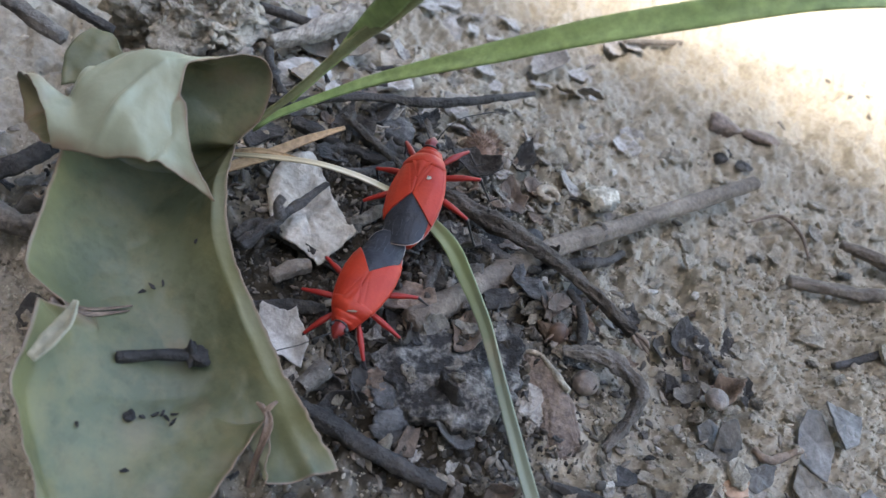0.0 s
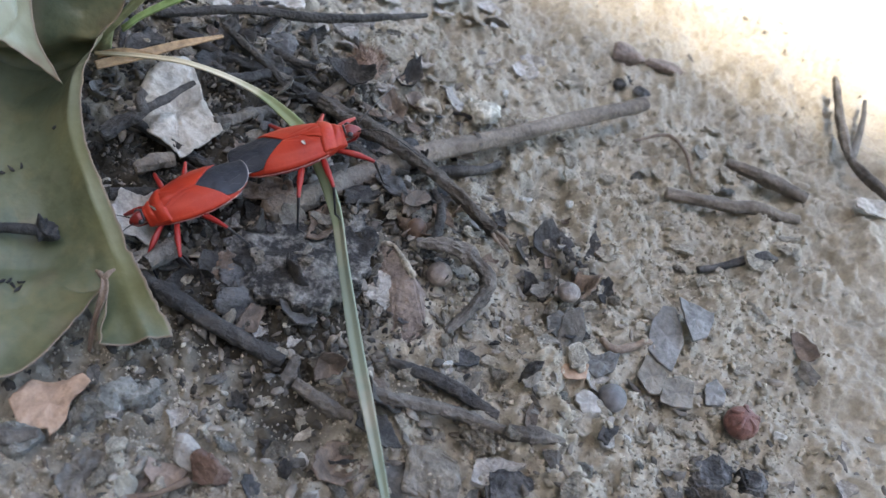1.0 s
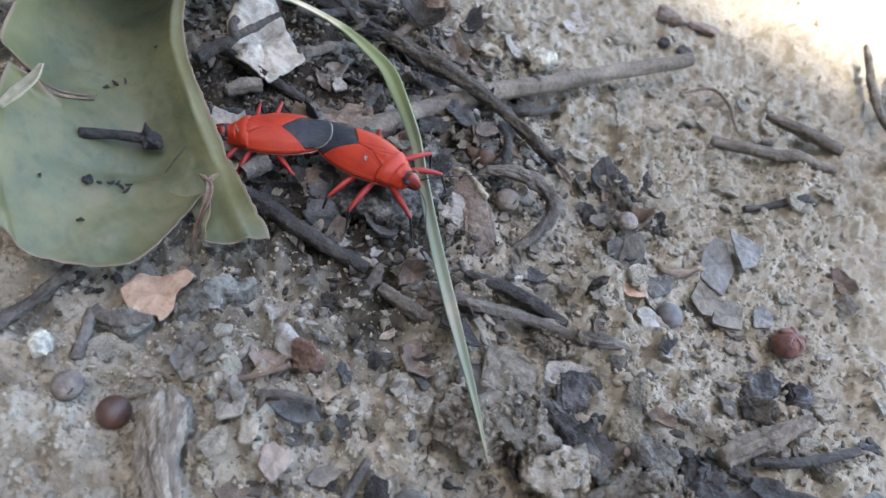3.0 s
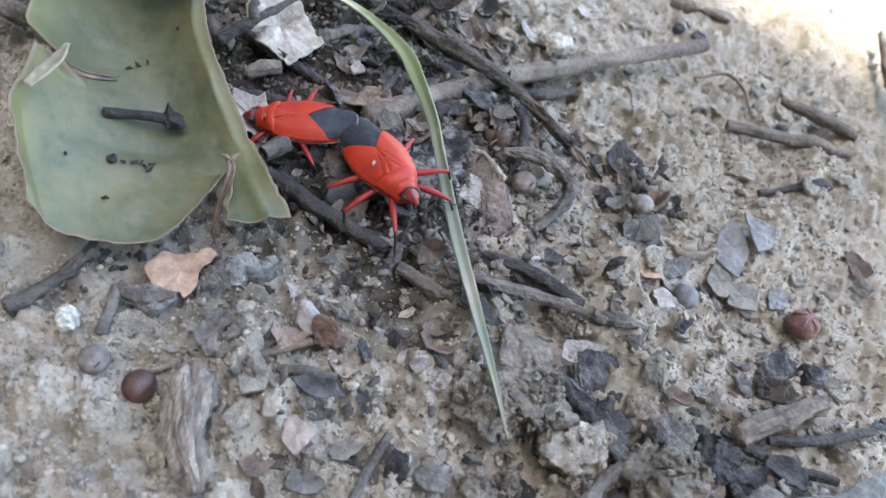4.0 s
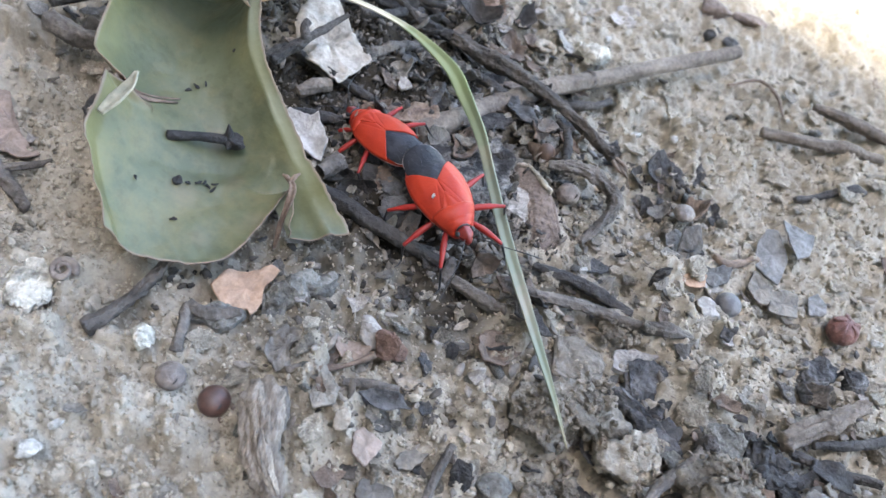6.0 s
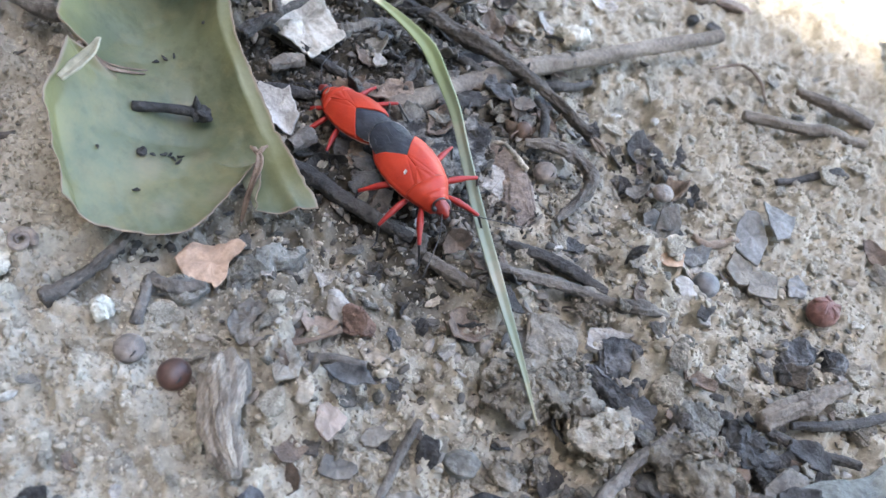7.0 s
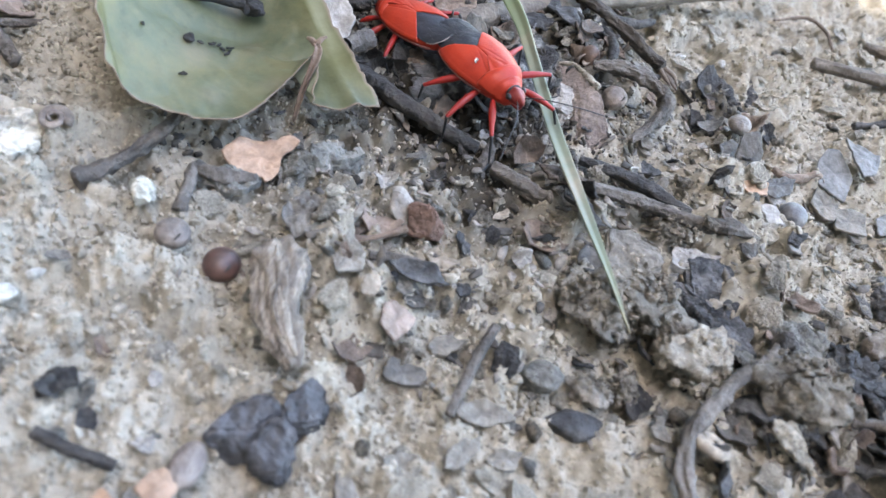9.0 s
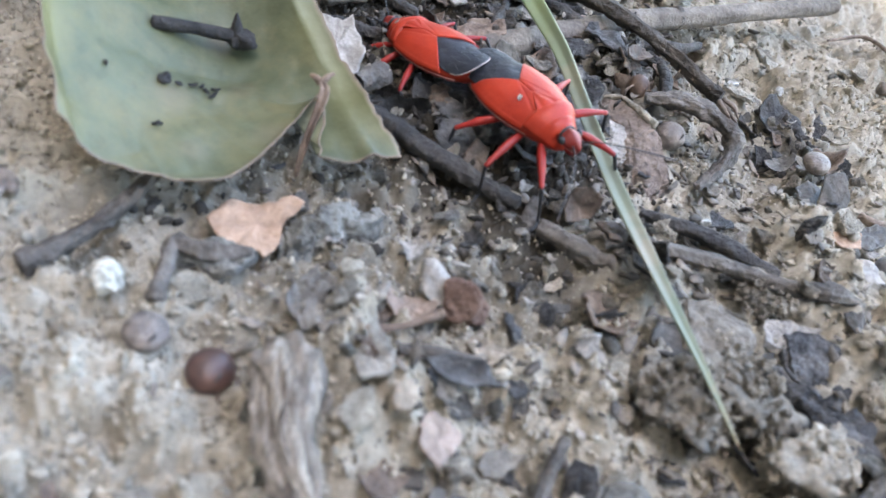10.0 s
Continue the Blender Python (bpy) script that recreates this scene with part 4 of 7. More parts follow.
def back_height(x, y):
    """The back: nearly flat along its middle, falling off to the sides, sunk towards head and tail."""
    share = np.abs(x) / wide_at(y)
    return -0.055 * share**1.6 - 0.055 * share**5 - 0.02 + 0.02 * np.cos(y * 3) - 0.10 * np.clip(y - 0.3, 0, 1) - 0.05 * np.clip(-0.3 - y, 0, 1)


def wing_relief(x, y):
    """Sutures and veins of a wing case: a groove beside the scutellum, a seam down the middle, a faint raised vein, a rolled outer rim."""
    x = np.abs(x)
    groove = np.exp(-((x - 0.118 - 0.30 * (y - 0.25) * np.where(y < 0.25, 1, 0)) / 0.009) ** 2) * (y > -0.12)
    seam = np.exp(-(x / 0.010) ** 2)
    vein = np.exp(-((x - 0.175 - 0.04 * np.sin(4 * y)) / 0.014) ** 2) * np.clip((0.2 - y) * 6, 0, 1)
    rim = np.exp(-((x / wide_at(y) - 0.965) / 0.03) ** 2)
    dent = np.exp(-((x - 0.205) / 0.03) ** 2) * np.clip((y + 0.35) * 5, 0, 1)
    return -0.003 * groove - 0.006 * seam + 0.001 * vein + 0.007 * rim - 0.004 * dent


def dome(us, rows, back, front, lift, thick, wider=1.0, detail=None):
    """A patch of the back between two outlines, which give y for each share of the width."""
    us = np.asarray(us)
    v = np.linspace(0, 1, rows)
    y = np.array([[back(u) * (1 - t) + front(u) * t for u in us] for t in v])
    x = us[None] * wide_at(y) * wider
    z = back_height(x, y) + lift
    if detail:
        z = z + detail(x, y)
    return sheet(np.stack([x, y, z], 2), thick)


def red_bug(label, size, leg_set):
    bug = thing("red_bug", label, "insect", group="mating bugs")

    def add(name, verts, faces, material, parent=bug, label="", at=(0, 0, 0)):
        return part(name, np.asarray(verts) * size, faces, material, parent, label, tuple(size * k for k in at))

    # abdomen and breast, ringed below
    ys = np.linspace(-0.6, 0.46, 54)
    a = np.linspace(0, 2 * np.pi, 28, endpoint=False)
    body = []
    for y in ys:
        w = wide_at(y) * (0.985 if y > -0.5 else 0.9)
        d = 0.17 * math.sqrt(max(0.02, 1 - ((y + 0.05) / 0.62) ** 2))
        top_z = float(back_height(np.array(0.0), np.array(y))) - 0.05
        body.append([(w * math.cos(t), y, top_z - 0.05 + (0.06 if math.sin(t) > 0 else d) * math.sin(t)) for t in a])
    body = np.array(body)
    body[:, :, 2] += 0.010 * np.abs(np.cos(ys * 27))[:, None] * (np.sin(a) < 0)[None]
    body[:, :, 0] *= (1 + 0.012 * np.abs(np.cos(ys * 27)))[:, None]
    verts = body.reshape(-1, 3)
    faces = [(i * 28 + j, i * 28 + (j + 1) % 28, (i + 1) * 28 + (j + 1) % 28, (i + 1) * 28 + j) for i in range(53) for j in range(28)]
    last = 54 * 28
    verts = np.vstack([verts, body[0].mean(0), body[-1].mean(0)])
    faces += [((j + 1) % 28, j, last) for j in range(28)] + [(53 * 28 + j, 53 * 28 + (j + 1) % 28, last + 1) for j in range(28)]
    add("abdomen", verts, faces, RED_SHELL)

    def edge(u):
        return -0.11 - 0.31 * abs(u) + 0.05 * abs(u) ** 3

    def membrane_end(u):
        return -0.655 + 0.20 * (1 - np.clip(1 - np.abs(np.asarray(u, float)) ** 2.3, 0, 1) ** (1 / 2.3))

    def membrane_height(x, y):
        return back_height(np.clip(x, -0.2, 0.2), np.maximum(y, -0.40)) + 0.018 - 0.07 * np.clip(-0.42 - y, 0, 1)

    def half_membrane(t):
        return 0.200 + 0.010 * math.sin(math.pi * t)

    us, vs = np.linspace(-1, 1, 41), np.linspace(0, 1, 26)
    grid = np.zeros((26, 41, 3))
    for i, t in enumerate(vs):
        grid[i, :, 0] = us * half_membrane(t)
        grid[i, :, 1] = membrane_end(us) * (1 - t) + t * np.array([edge(0.76 * u) + 0.05 for u in us])
    grid[..., 2] = membrane_height(grid[..., 0], grid[..., 1])
    grid[..., 2] += (0.006 * rough(grid.reshape(-1, 3), 0.11, 6, 3)).reshape(26, 41)
    add("membrane", *sheet(grid, 0.010), MEMBRANE, label="black rounded wing membrane")
    us = np.linspace(-0.998, 0.998, 60)
    ys, xs = membrane_end(us), us * half_membrane(0)
    v, f = tube(np.stack([xs, ys, membrane_height(xs, ys)], 1), 0.0062, 60, 6, 0, smooth_points=False)
    add("membrane_rim", v, f, PALE_RIM, label="thin pale rim of the membrane")
    for k in (-0.72, -0.42, -0.12, 0.2, 0.46, 0.75):
        ys = np.linspace(-0.30 - 0.16 * abs(k), -0.58 + 0.1 * k * k, 14)
        xs = (k + 0.06 * np.sin(np.linspace(0, 5, 14) + 9 * k)) * 0.2
        v, f = tube(np.stack([xs, ys, membrane_height(xs, ys) + 0.0045], 1), 0.0018, 14, 5, 0, smooth_points=False)
        add("vein", v, f, GREY_VEIN)
    for s, name in ((1, "right_wing"), (-1, "left_wing")):
        add(name, *dome(s * np.linspace(0.004, 1.02, 44), 44, edge, lambda u: 0.27 - 0.01 * u * u, 0.028 if s > 0 else 0.030, 0.018, detail=wing_relief), RED_SHELL, label="scarlet wing case")
    add("scutellum", *dome(np.linspace(-0.46, 0.46, 25), 20, lambda u: 0.055 + 0.43 * abs(u), lambda u: 0.275, 0.038, 0.02, detail=lambda x, y: 0.010 * np.exp(-((y - 0.2) / 0.05) ** 2) - 0.006 * np.exp(-((np.abs(x) - 0.27 * (y - 0.05)) / 0.02) ** 2)), RED_SHELL)
    # thin pale margins of the belly
    ys = np.linspace(-0.5, 0.26, 30)
    for s in (1, -1):
        xs = s * wide_at(ys) * 0.995
        v, f = tube(np.stack([xs, ys, back_height(xs, ys) - 0.012], 1), 0.0055, 30, 6, 0, smooth_points=False)
        add("pale_margin", v, f, PALE_MARGIN, label="thin pale margin of the belly")
    # pronotum: a broad raised rear lobe, a cross furrow, two low bumps and a collar, its sides rimmed
    us, vs = np.linspace(-1, 1, 41), np.linspace(0, 1, 34)
    grid = np.zeros((34, 41, 3))
    for i, t in enumerate(vs):
        y = 0.235 + 0.225 * t - 0.018 * us**2
        half = np.interp(t, [0, 0.12, 0.4, 0.75, 1], [0.204, 0.212, 0.188, 0.138, 0.104])
        grid[i, :, 0], grid[i, :, 1] = us * half, y
        z = 0.036 - 0.055 * np.abs(us) ** 1.8 - 0.06 * np.abs(us) ** 6 - 0.075 * t**1.5
        z = z + 0.010 * math.exp(-((t - 0.28) / 0.18) ** 2) - 0.009 * math.exp(-((t - 0.57) / 0.07) ** 2) + 0.009 * math.exp(-((t - 0.94) / 0.05) ** 2)
        z = z + 0.009 * math.exp(-((t - 0.72) / 0.09) ** 2) * (np.exp(-((us - 0.42) / 0.25) ** 2) + np.exp(-((us + 0.42) / 0.25) ** 2))
        z = z + 0.010 * np.exp(-((np.abs(us) - 0.95) / 0.05) ** 2) - 0.012 * math.exp(-(t / 0.05) ** 2)
        grid[i, :, 2] = z
    add("pronotum", *sheet(grid, 0.018), RED_SHELL, label="scarlet shield behind the head")
    # head: a blunt wedge
    v, f = ball((0.074, 0.105, 0.062), 16, 22)
    v[:, 0] *= np.interp(v[:, 1], [-0.1, 0.02, 0.105], [1.0, 1.0, 0.55])
    v[:, 2] += -0.30 * np.clip(v[:, 1], 0, 1) + 0.010 * np.exp(-(v[:, 0] / 0.02) ** 2) * (v[:, 2] > 0)
    head = add("head", v, f, RED_DARK, label="small dark red head", at=(0, 0.52, -0.080))
    v, f = tube([(-0.068, -0.045, 0.012), (-0.045, -0.05, 0.048), (0, -0.052, 0.062), (0.045, -0.05, 0.048), (0.068, -0.045, 0.012)], 0.011, 20, 8, 0)
    part("neck_band", v * size, f, BLACK, head, "black band behind the head")
    for s in (1, -1):
        v, f = ball((0.027, 0.032, 0.030), 10, 14)
        part("eye", (v + (s * 0.072, -0.012, 0.014)) * size, f, BLACK, head, "black bulging eye")
        line = [(s * 0.04, 0.07, 0.0), (s * 0.11, 0.18, 0.045), (s * 0.22, 0.32, 0.05), (s * 0.38, 0.44, 0.0), (s * 0.52, 0.54, -0.06)]
        v, f = tube(line, [0.007, 0.0045, 0.0055, 0.0045, 0.006, 0.004], 30, 8, 0)
        part("antenna", v * size, f, BLACK, head, "thin black feeler")
    v, f = tube([(0, 0.07, -0.05), (0, 0.03, -0.12), (0, -0.12, -0.14)], [0.018, 0.014, 0.008], 10, 6, 0)
    part("beak", v * size, f, RED_DARK, head)
    legs = []
    for s in (1, -1):
        for pair, (base, knee, foot) in enumerate(leg_set):
            kx, ky, kz = knee
            fx, fy, fz = foot
            line = [(0, 0, 0), (s * kx * 0.3, ky * 0.3, kz * 0.35 + 0.025), (s * kx * 0.7, ky * 0.7, kz * 0.7 + 0.02), (s * kx, ky, kz)]
            v, f = tube(line, [0.020, 0.027, 0.033, 0.030, 0.022, 0.017], 26, 12, 0.04, seed=pair)
            leg = add("leg", v, f, RED_LEG, label="scarlet thigh", at=(s * 0.12, base, -0.17))
            v, f = tube([(s * kx, ky, kz), (s * (kx * 0.55 + fx * 0.45), ky * 0.5 + fy * 0.5, kz * 0.5 + fz * 0.5), (s * fx, fy, fz)], [0.017, 0.012, 0.010], 12, 8, 0.05)
            part("shin", v * size, f, BLACK, leg, "black shin")
            v, f = tube([(s * fx, fy, fz), (s * (fx + 0.05), fy + 0.03, fz - 0.005), (s * (fx + 0.09), fy + 0.04, fz)], [0.010, 0.008, 0.005], 8, 6, 0)
            part("foot", v * size, f, BLACK, leg)
            legs.append((leg, s, base, pair))
    return bug, legs


LEGS = [(0.34, (0.20, 0.30, -0.12), (0.24, 0.33, -0.40)), (0.19, (0.42, 0.08, -0.08), (0.45, 0.03, -0.38)), (0.02, (0.40, -0.19, -0.05), (0.46, -0.30, -0.38))]
front_bug, front_legs = red_bug("larger scarlet bug with black wing tips, joined to its mate", 1.084, LEGS)
rear_bug, rear_legs = red_bug("smaller scarlet bug with black wing tips, joined to its mate", 0.981, LEGS)
v, f = flake(0.075, 0.045, 77, 0.2, 0.012, 6, 0.4)
part("white_speck", v, f, WHITE_ROCK, front_bug, "pale speck stuck to the wing case", (0.13, 0.07, 0.042), (0, 14, 30))
v, f = flake(0.13, 0.03, 78, 0.1, 0.008, 7, 0.4)
part("dirt_smear", v, f, BROWN_CHIP, rear_bug, "dark smear of dirt on the shield", (-0.05, 0.34, 0.035), (-14, 0, 25))

# ---- laying things on the soil ----
def twig(label, points, radius, material, bark=0.12, ridges=0.0, seed=0, ring=14, count=50, name="twig", parts=()):
    thick = np.interp(np.linspace(0, 1, len(points)), np.linspace(0, 1, np.size(radius)), radius)
    line = spline([(*p, w) for p, w in zip(points, thick)], 25)
    need = np.maximum(line[:, 2], soil_height(line[:, 0], line[:, 1]) + 0.55 * line[:, 3])
    points = np.c_[line[:, :2], np.convolve(np.r_[need[:1], need[:1], need, need[-1:], need[-1:]], np.ones(5) / 5, "valid")]
    v, f = tube(points, np.asarray(radius) * (0.86 if name == "stick" else 0.75), count * 2, ring + 10, bark, ridges * 2.0 + 0.05, seed)
    return thing(name, label, name.replace("_", " "), v, f, material)


def put_stone(label, at, size, seed, material, turn=(0, 0, 0), sink=0.25, name="pebble", cuts=7, uneven=0.14, group=""):
    v, f = stone(size, seed, cuts, uneven, *((40, 60) if max(size) > 0.3 else (18, 26)))
    return thing(name, label, name.replace("_", " "), v, f, material, (at[0], at[1], floor_at(*at) + size[2] * (1 - 2 * sink)), turn, group)


def put_flake(label, at, length, width, seed, material, turn=(0, 0, 0), lift=0.06, curl=0.2, thick=0.02, corners=9, jag=0.35, name="leaf_fragment", group=""):
    v, f = flake(length, width, seed, curl, thick, corners, jag)
    return thing(name, label, name.replace("_", " "), v, f, material, (at[0], at[1], floor_at(*at) + lift), turn, group)


def outline_sheet(outline, seed, curl=0.1, thick=0.02, crumple=0.05, rings=8, points=72, slant=(0, 0), fold=0.0, jag=0.02, furrow=0.0):
    """A flat scrap with a given outline, crumpled and slanting, round its own middle."""
    p = np.array(outline, float)
    centre = p.mean(0)
    p = p - centre
    closed = np.vstack([p, p[:1]])
    way = np.r_[0, np.cumsum(np.linalg.norm(np.diff(closed, axis=0), axis=1))]
    steps = np.linspace(0, way[-1], points, endpoint=False)
    rim = np.stack([np.interp(steps, way, closed[:, k]) for k in (0, 1)], 1)
    rim = rim * (1 + jag * rough(np.c_[rim * 3, np.zeros(points)], 0.4, seed, 3, 0.6))[:, None]
    xy = np.vstack([[(0.0, 0.0)]] + [rim * s for s in np.sqrt(np.arange(1, rings + 1) / rings)])
    far = np.hypot(*xy.T) / np.hypot(*p.T).max()
    flat = np.c_[xy, np.full(len(xy), seed * 1.7)]
    small = float(np.hypot(*p.T).min())
    z = curl * far**2 * small + crumple * rough(flat, 0.8 * small, seed, 5, 0.6) + slant[0] * xy[:, 0] + slant[1] * xy[:, 1] + fold * np.abs(rough(flat, 1.4 * small, seed + 5, 2))
    if furrow:
        z = z + furrow * (0.6 - np.abs(rough(np.c_[xy[:, 0] * 5.0 + 0.25 * grain(flat, 0.3, seed), xy[:, 1] * 0.9, np.full(len(xy), seed)], 0.5, seed + 3, 4, 0.65)))
    up, low = np.c_[xy, z + thick / 2], np.c_[xy, z - thick / 2]
    m, n, faces = len(up), points, []
    for j in range(n):
        q = (j + 1) % n
        faces += [(0, 1 + j, 1 + q), (m, m + 1 + q, m + 1 + j)]
        for s in range(rings - 1):
            a0, a1 = 1 + s * n, 1 + (s + 1) * n
            faces += [(a0 + j, a1 + j, a1 + q, a0 + q), (m + a0 + q, m + a1 + q, m + a1 + j, m + a0 + j)]
        e = 1 + (rings - 1) * n
        faces.append((e + j, m + e + j, m + e + q, e + q))
    v = np.vstack([up, low])
    area = sum(a[0] * b[1] - a[1] * b[0] for a, b in zip(p, np.roll(p, -1, 0)))
    if area < 0:
        faces = [f[::-1] for f in faces]
    return v, faces, centre


def put_outline(label, outline, seed, material, lift=0.06, curl=0.1, thick=0.02, crumple=0.05, name="leaf_fragment", rings=8, points=72, slant=(0, 0), fold=0.0, jag=0.02):
    """Such a scrap laid on the soil, its outline given in the plan."""
    v, faces, centre = outline_sheet(outline, seed, curl, thick, crumple, rings, points, slant, fold, jag)
    return thing(name, label, name.replace("_", " "), v, faces, material, (centre[0], centre[1], floor_at(*centre) + lift), smooth=thick < 0.06 or name == "bark_slab")


def put_clod(label, at, size, seed, material, turn=0, sink=0.2):
    """A lump of soil: a core with many crumbs stuck to it, some fallen off round it."""
    rnd = random.Random(seed)
    clod = thing("soil_clod", label, "soil clod", at=(at[0], at[1], floor_at(*at) + size[2] * (1 - 2 * sink)), turn=(0, 0, turn))
    v, f = stone(size, seed, 6, 0.40, 34, 50)
    part("core", v, f, material, clod)
    kinds = [stone((1.1, 0.8, 0.6), seed + k, 10, 0.42, 7, 9) for k in range(5)]
    verts, faces, base = [], [], 0
    for k in range(150):
        n = np.array(Vector((rnd.gauss(0, 1), rnd.gauss(0, 1), rnd.gauss(0.4, 1))).normalized())
        kv, kf = kinds[k % 5]
        r = min(size) * (0.07 + 0.27 * rnd.random() ** 2)
        turned = kv @ np.array(Euler((rnd.uniform(0, 6), rnd.uniform(0, 6), rnd.uniform(0, 6))).to_matrix()).T
        verts.append(turned * r + n * np.asarray(size) * rnd.uniform(0.78, 0.98))
        faces += [tuple(i + base for i in face) for face in kf]
        base += len(kv)
    tagged(part("crumb_crust", np.vstack(verts), faces, material, clod, smooth=False), kind="stuff")
    return clod


def bark_ridged(points, widths, seed, depth=0.5, count=90, ring=64):
    """A split piece of old bark: broad, flattened, deeply furrowed lengthwise."""
    c = spline(points, count)
    w = np.interp(np.linspace(0, 1, count), np.linspace(0, 1, len(widths)), widths)
    t, side, up = along(c)
    a = np.linspace(0, 2 * np.pi, ring, endpoint=False)
    out = []
    for i in range(count):
        s = np.stack([np.cos(a) * 3, np.sin(a) * 3, np.full(ring, i / count * 1.6)], 1)
        knots = rough(np.stack([np.cos(a) * 1.5, np.sin(a) * 1.5, np.full(ring, i / count * 5.0)], 1), 0.9, seed + 3, 4, 0.6)
        grow = 0.8 + 0.75 * (0.55 - np.abs(rough(s, 1.1, seed, 4, 0.6))) + 0.22 * knots
        out.append(c[i] + (w[i] * grow)[:, None] * (np.cos(a)[:, None] * side[i] + depth * np.sin(a)[:, None] * up[i]))
    v = np.array(out).reshape(-1, 3)
    faces = [(i * ring + j, i * ring + (j + 1) % ring, (i + 1) * ring + (j + 1) % ring, (i + 1) * ring + j) for i in range(count - 1) for j in range(ring)]
    faces += [tuple(range(ring))[::-1], tuple((count - 1) * ring + j for j in range(ring))]
    return v, faces


# ---- twigs and sticks round the bugs ----
twig("dark brown twig with a swollen joint, lying across the stick", [(-2.13, 1.95, 0.72), (-1.26, 1.81, 0.65), (-0.84, 1.79, 0.62), (-0.18, 1.65, 0.60)], [0.10, 0.11, 0.10, 0.09], DARK_BARK, 0.2, 0.08, 1)
t = twig("dark ridged twig resting across the thick stick", [(-0.18, 1.63, 0.62), (0.36, 1.48, 0.58), (1.03, 1.26, 0.58), (1.70, 0.99, 0.45), (2.23, 0.72, 0.30)], [0.10, 0.135, 0.105, 0.10, 0.10], TWIG_BROWN, 0.12, 0.16, 2)
v, f = stone((0.14, 0.11, 0.11), 12, 4, 0.25)
part("node", v + (0.34, 1.49, 0.58), f, TWIG_BROWN, t)
for k in range(5):
    a, b = np.array((2.23, 0.72, 0.30)), np.array((2.43, 0.65, 0.18))
    off = np.array([0.05 * math.cos(k * 1.9), 0.05 * math.sin(k * 1.9), 0.04 * math.cos(k * 2.7)])
    v, f = tube([a + off * 0.6, (a + b) / 2 + off * 1.2, b + off * (0.7 + 0.2 * k)], [0.03, 0.025, 0.006], 10, 6, 0.2, seed=k)
    part("frayed_end", v, f, BROWN_CHIP, t)
stick = twig("thick grey-brown jointed stick lying on the soil", [(-0.14, -0.11, 0.28), (0.38, 0.54, 0.34), (1.07, 1.47, 0.34), (1.98, 2.28, 0.34), (2.70, 2.99, 0.30), (3.80, 4.01, 0.25)], [0.17, 0.165, 0.14, 0.13, 0.12, 0.115], GREY_WOOD, 0.05, 0.02, 3, 18, 70, "stick")
for x, y, z in ((0.66, 0.94, 0.34), (1.71, 2.07, 0.34)):
    v, f = tube([(x - 0.02, y - 0.02, z), (x + 0.02, y + 0.02, z)], [0.134, 0.134], 4, 18, 0.04)
    part("joint", v, f, BARK, stick, "darker ring round the stick")
twig("curved ridged grey-brown twig, bent like a hook", [(1.46, 0.12, 0.41), (1.83, 0.17, 0.47), (2.16, 0.06, 0.45), (2.32, -0.13, 0.39), (2.22, -0.45, 0.33), (2.04, -0.77, 0.25)], [0.055, 0.09, 0.095, 0.09, 0.075, 0.05], BARK, 0.14, 0.26, 4, 18, 60)
twig("dark straight twig running out from under the leaf", [(-0.98, -1.30, 0.34), (-0.70, -1.39, 0.34), (-0.11, -1.52, 0.28), (0.62, -1.61, 0.12)], [0.11, 0.115, 0.11, 0.09], DARK_BARK, 0.07, 0.06, 5, 16)
twig("long thin grey twig on the litter heap", [(-2.35, 1.96, 0.90), (-1.50, 2.52, 0.90), (-0.59, 2.92, 0.85), (0.52, 3.99, 0.60)], [0.065, 0.075, 0.07, 0.05], DARK_BARK, 0.15, 0.08, 6)
twig("thin dark twig slanting over the litter", [(-1.59, 2.06, 0.95), (-1.25, 1.93, 0.85), (-0.94, 1.83, 0.74), (-0.58, 1.64, 0.64)], [0.05, 0.06, 0.065, 0.05], TWIG_BROWN, 0.1, 0.08, 7)
twig("short pale grey stick beside a fuzzy fruit", [(-0.23, 1.87, 0.42), (0.07, 2.31, 0.42), (0.34, 2.74, 0.42)], [0.085, 0.09, 0.08], GREY_WOOD, 0.08, 0.04, 8)
t = twig("forked charred twig lying over a bleached leaf", [(-1.96, -0.10, 0.80), (-1.69, 0.33, 0.92), (-1.39, 0.88, 1.00)], [0.10, 0.07, 0.035], DARK_BARK, 0.25, 0.12, 9)
v, f = tube([(-1.70, 0.28, 0.94), (-1.74, 0.34, 1.06), (-1.72, 0.41, 1.10)], [0.07, 0.06, 0.05], 10, 10, 0.2, seed=5)
part("stub", v, f, DARK_BARK, t)
twig("short split stick end in the dark litter", [(-1.60, -0.14, 0.50), (-1.46, 0.01, 0.52), (-1.31, 0.15, 0.52)], [0.09, 0.10, 0.085], GREY_WOOD, 0.15, 0.1, 10)
twig("dark twig half buried under the leaf litter", [(-1.69, -0.53, 0.45), (-1.40, -0.37, 0.42), (-1.01, -0.22, 0.36)], [0.08, 0.1, 0.08], DARK_BARK, 0.15, 0.06, 11)
stub = thing("twig_stub", "stub of a cut twig under the leaf's edge", "twig")
a, b = np.array((-0.92, -1.24, 0.50)), np.array((-0.77, -0.96, 0.50))
v, f = tube([a, a * 0.7 + b * 0.3, a * 0.3 + b * 0.7, b], [0.085, 0.09, 0.092, 0.09], 30, 24, 0.08, 0.12, 12, False)
part("bark", v, f, BARK, stub)
v, f = tube([b - (b - a) * 0.06, b - (b - a) * 0.005], [0.084, 0.082], 3, 24, 0.06, 0.05, 12)
part("cut_end", v, f, PALE_WOOD, stub, "pale cut end with growth rings")
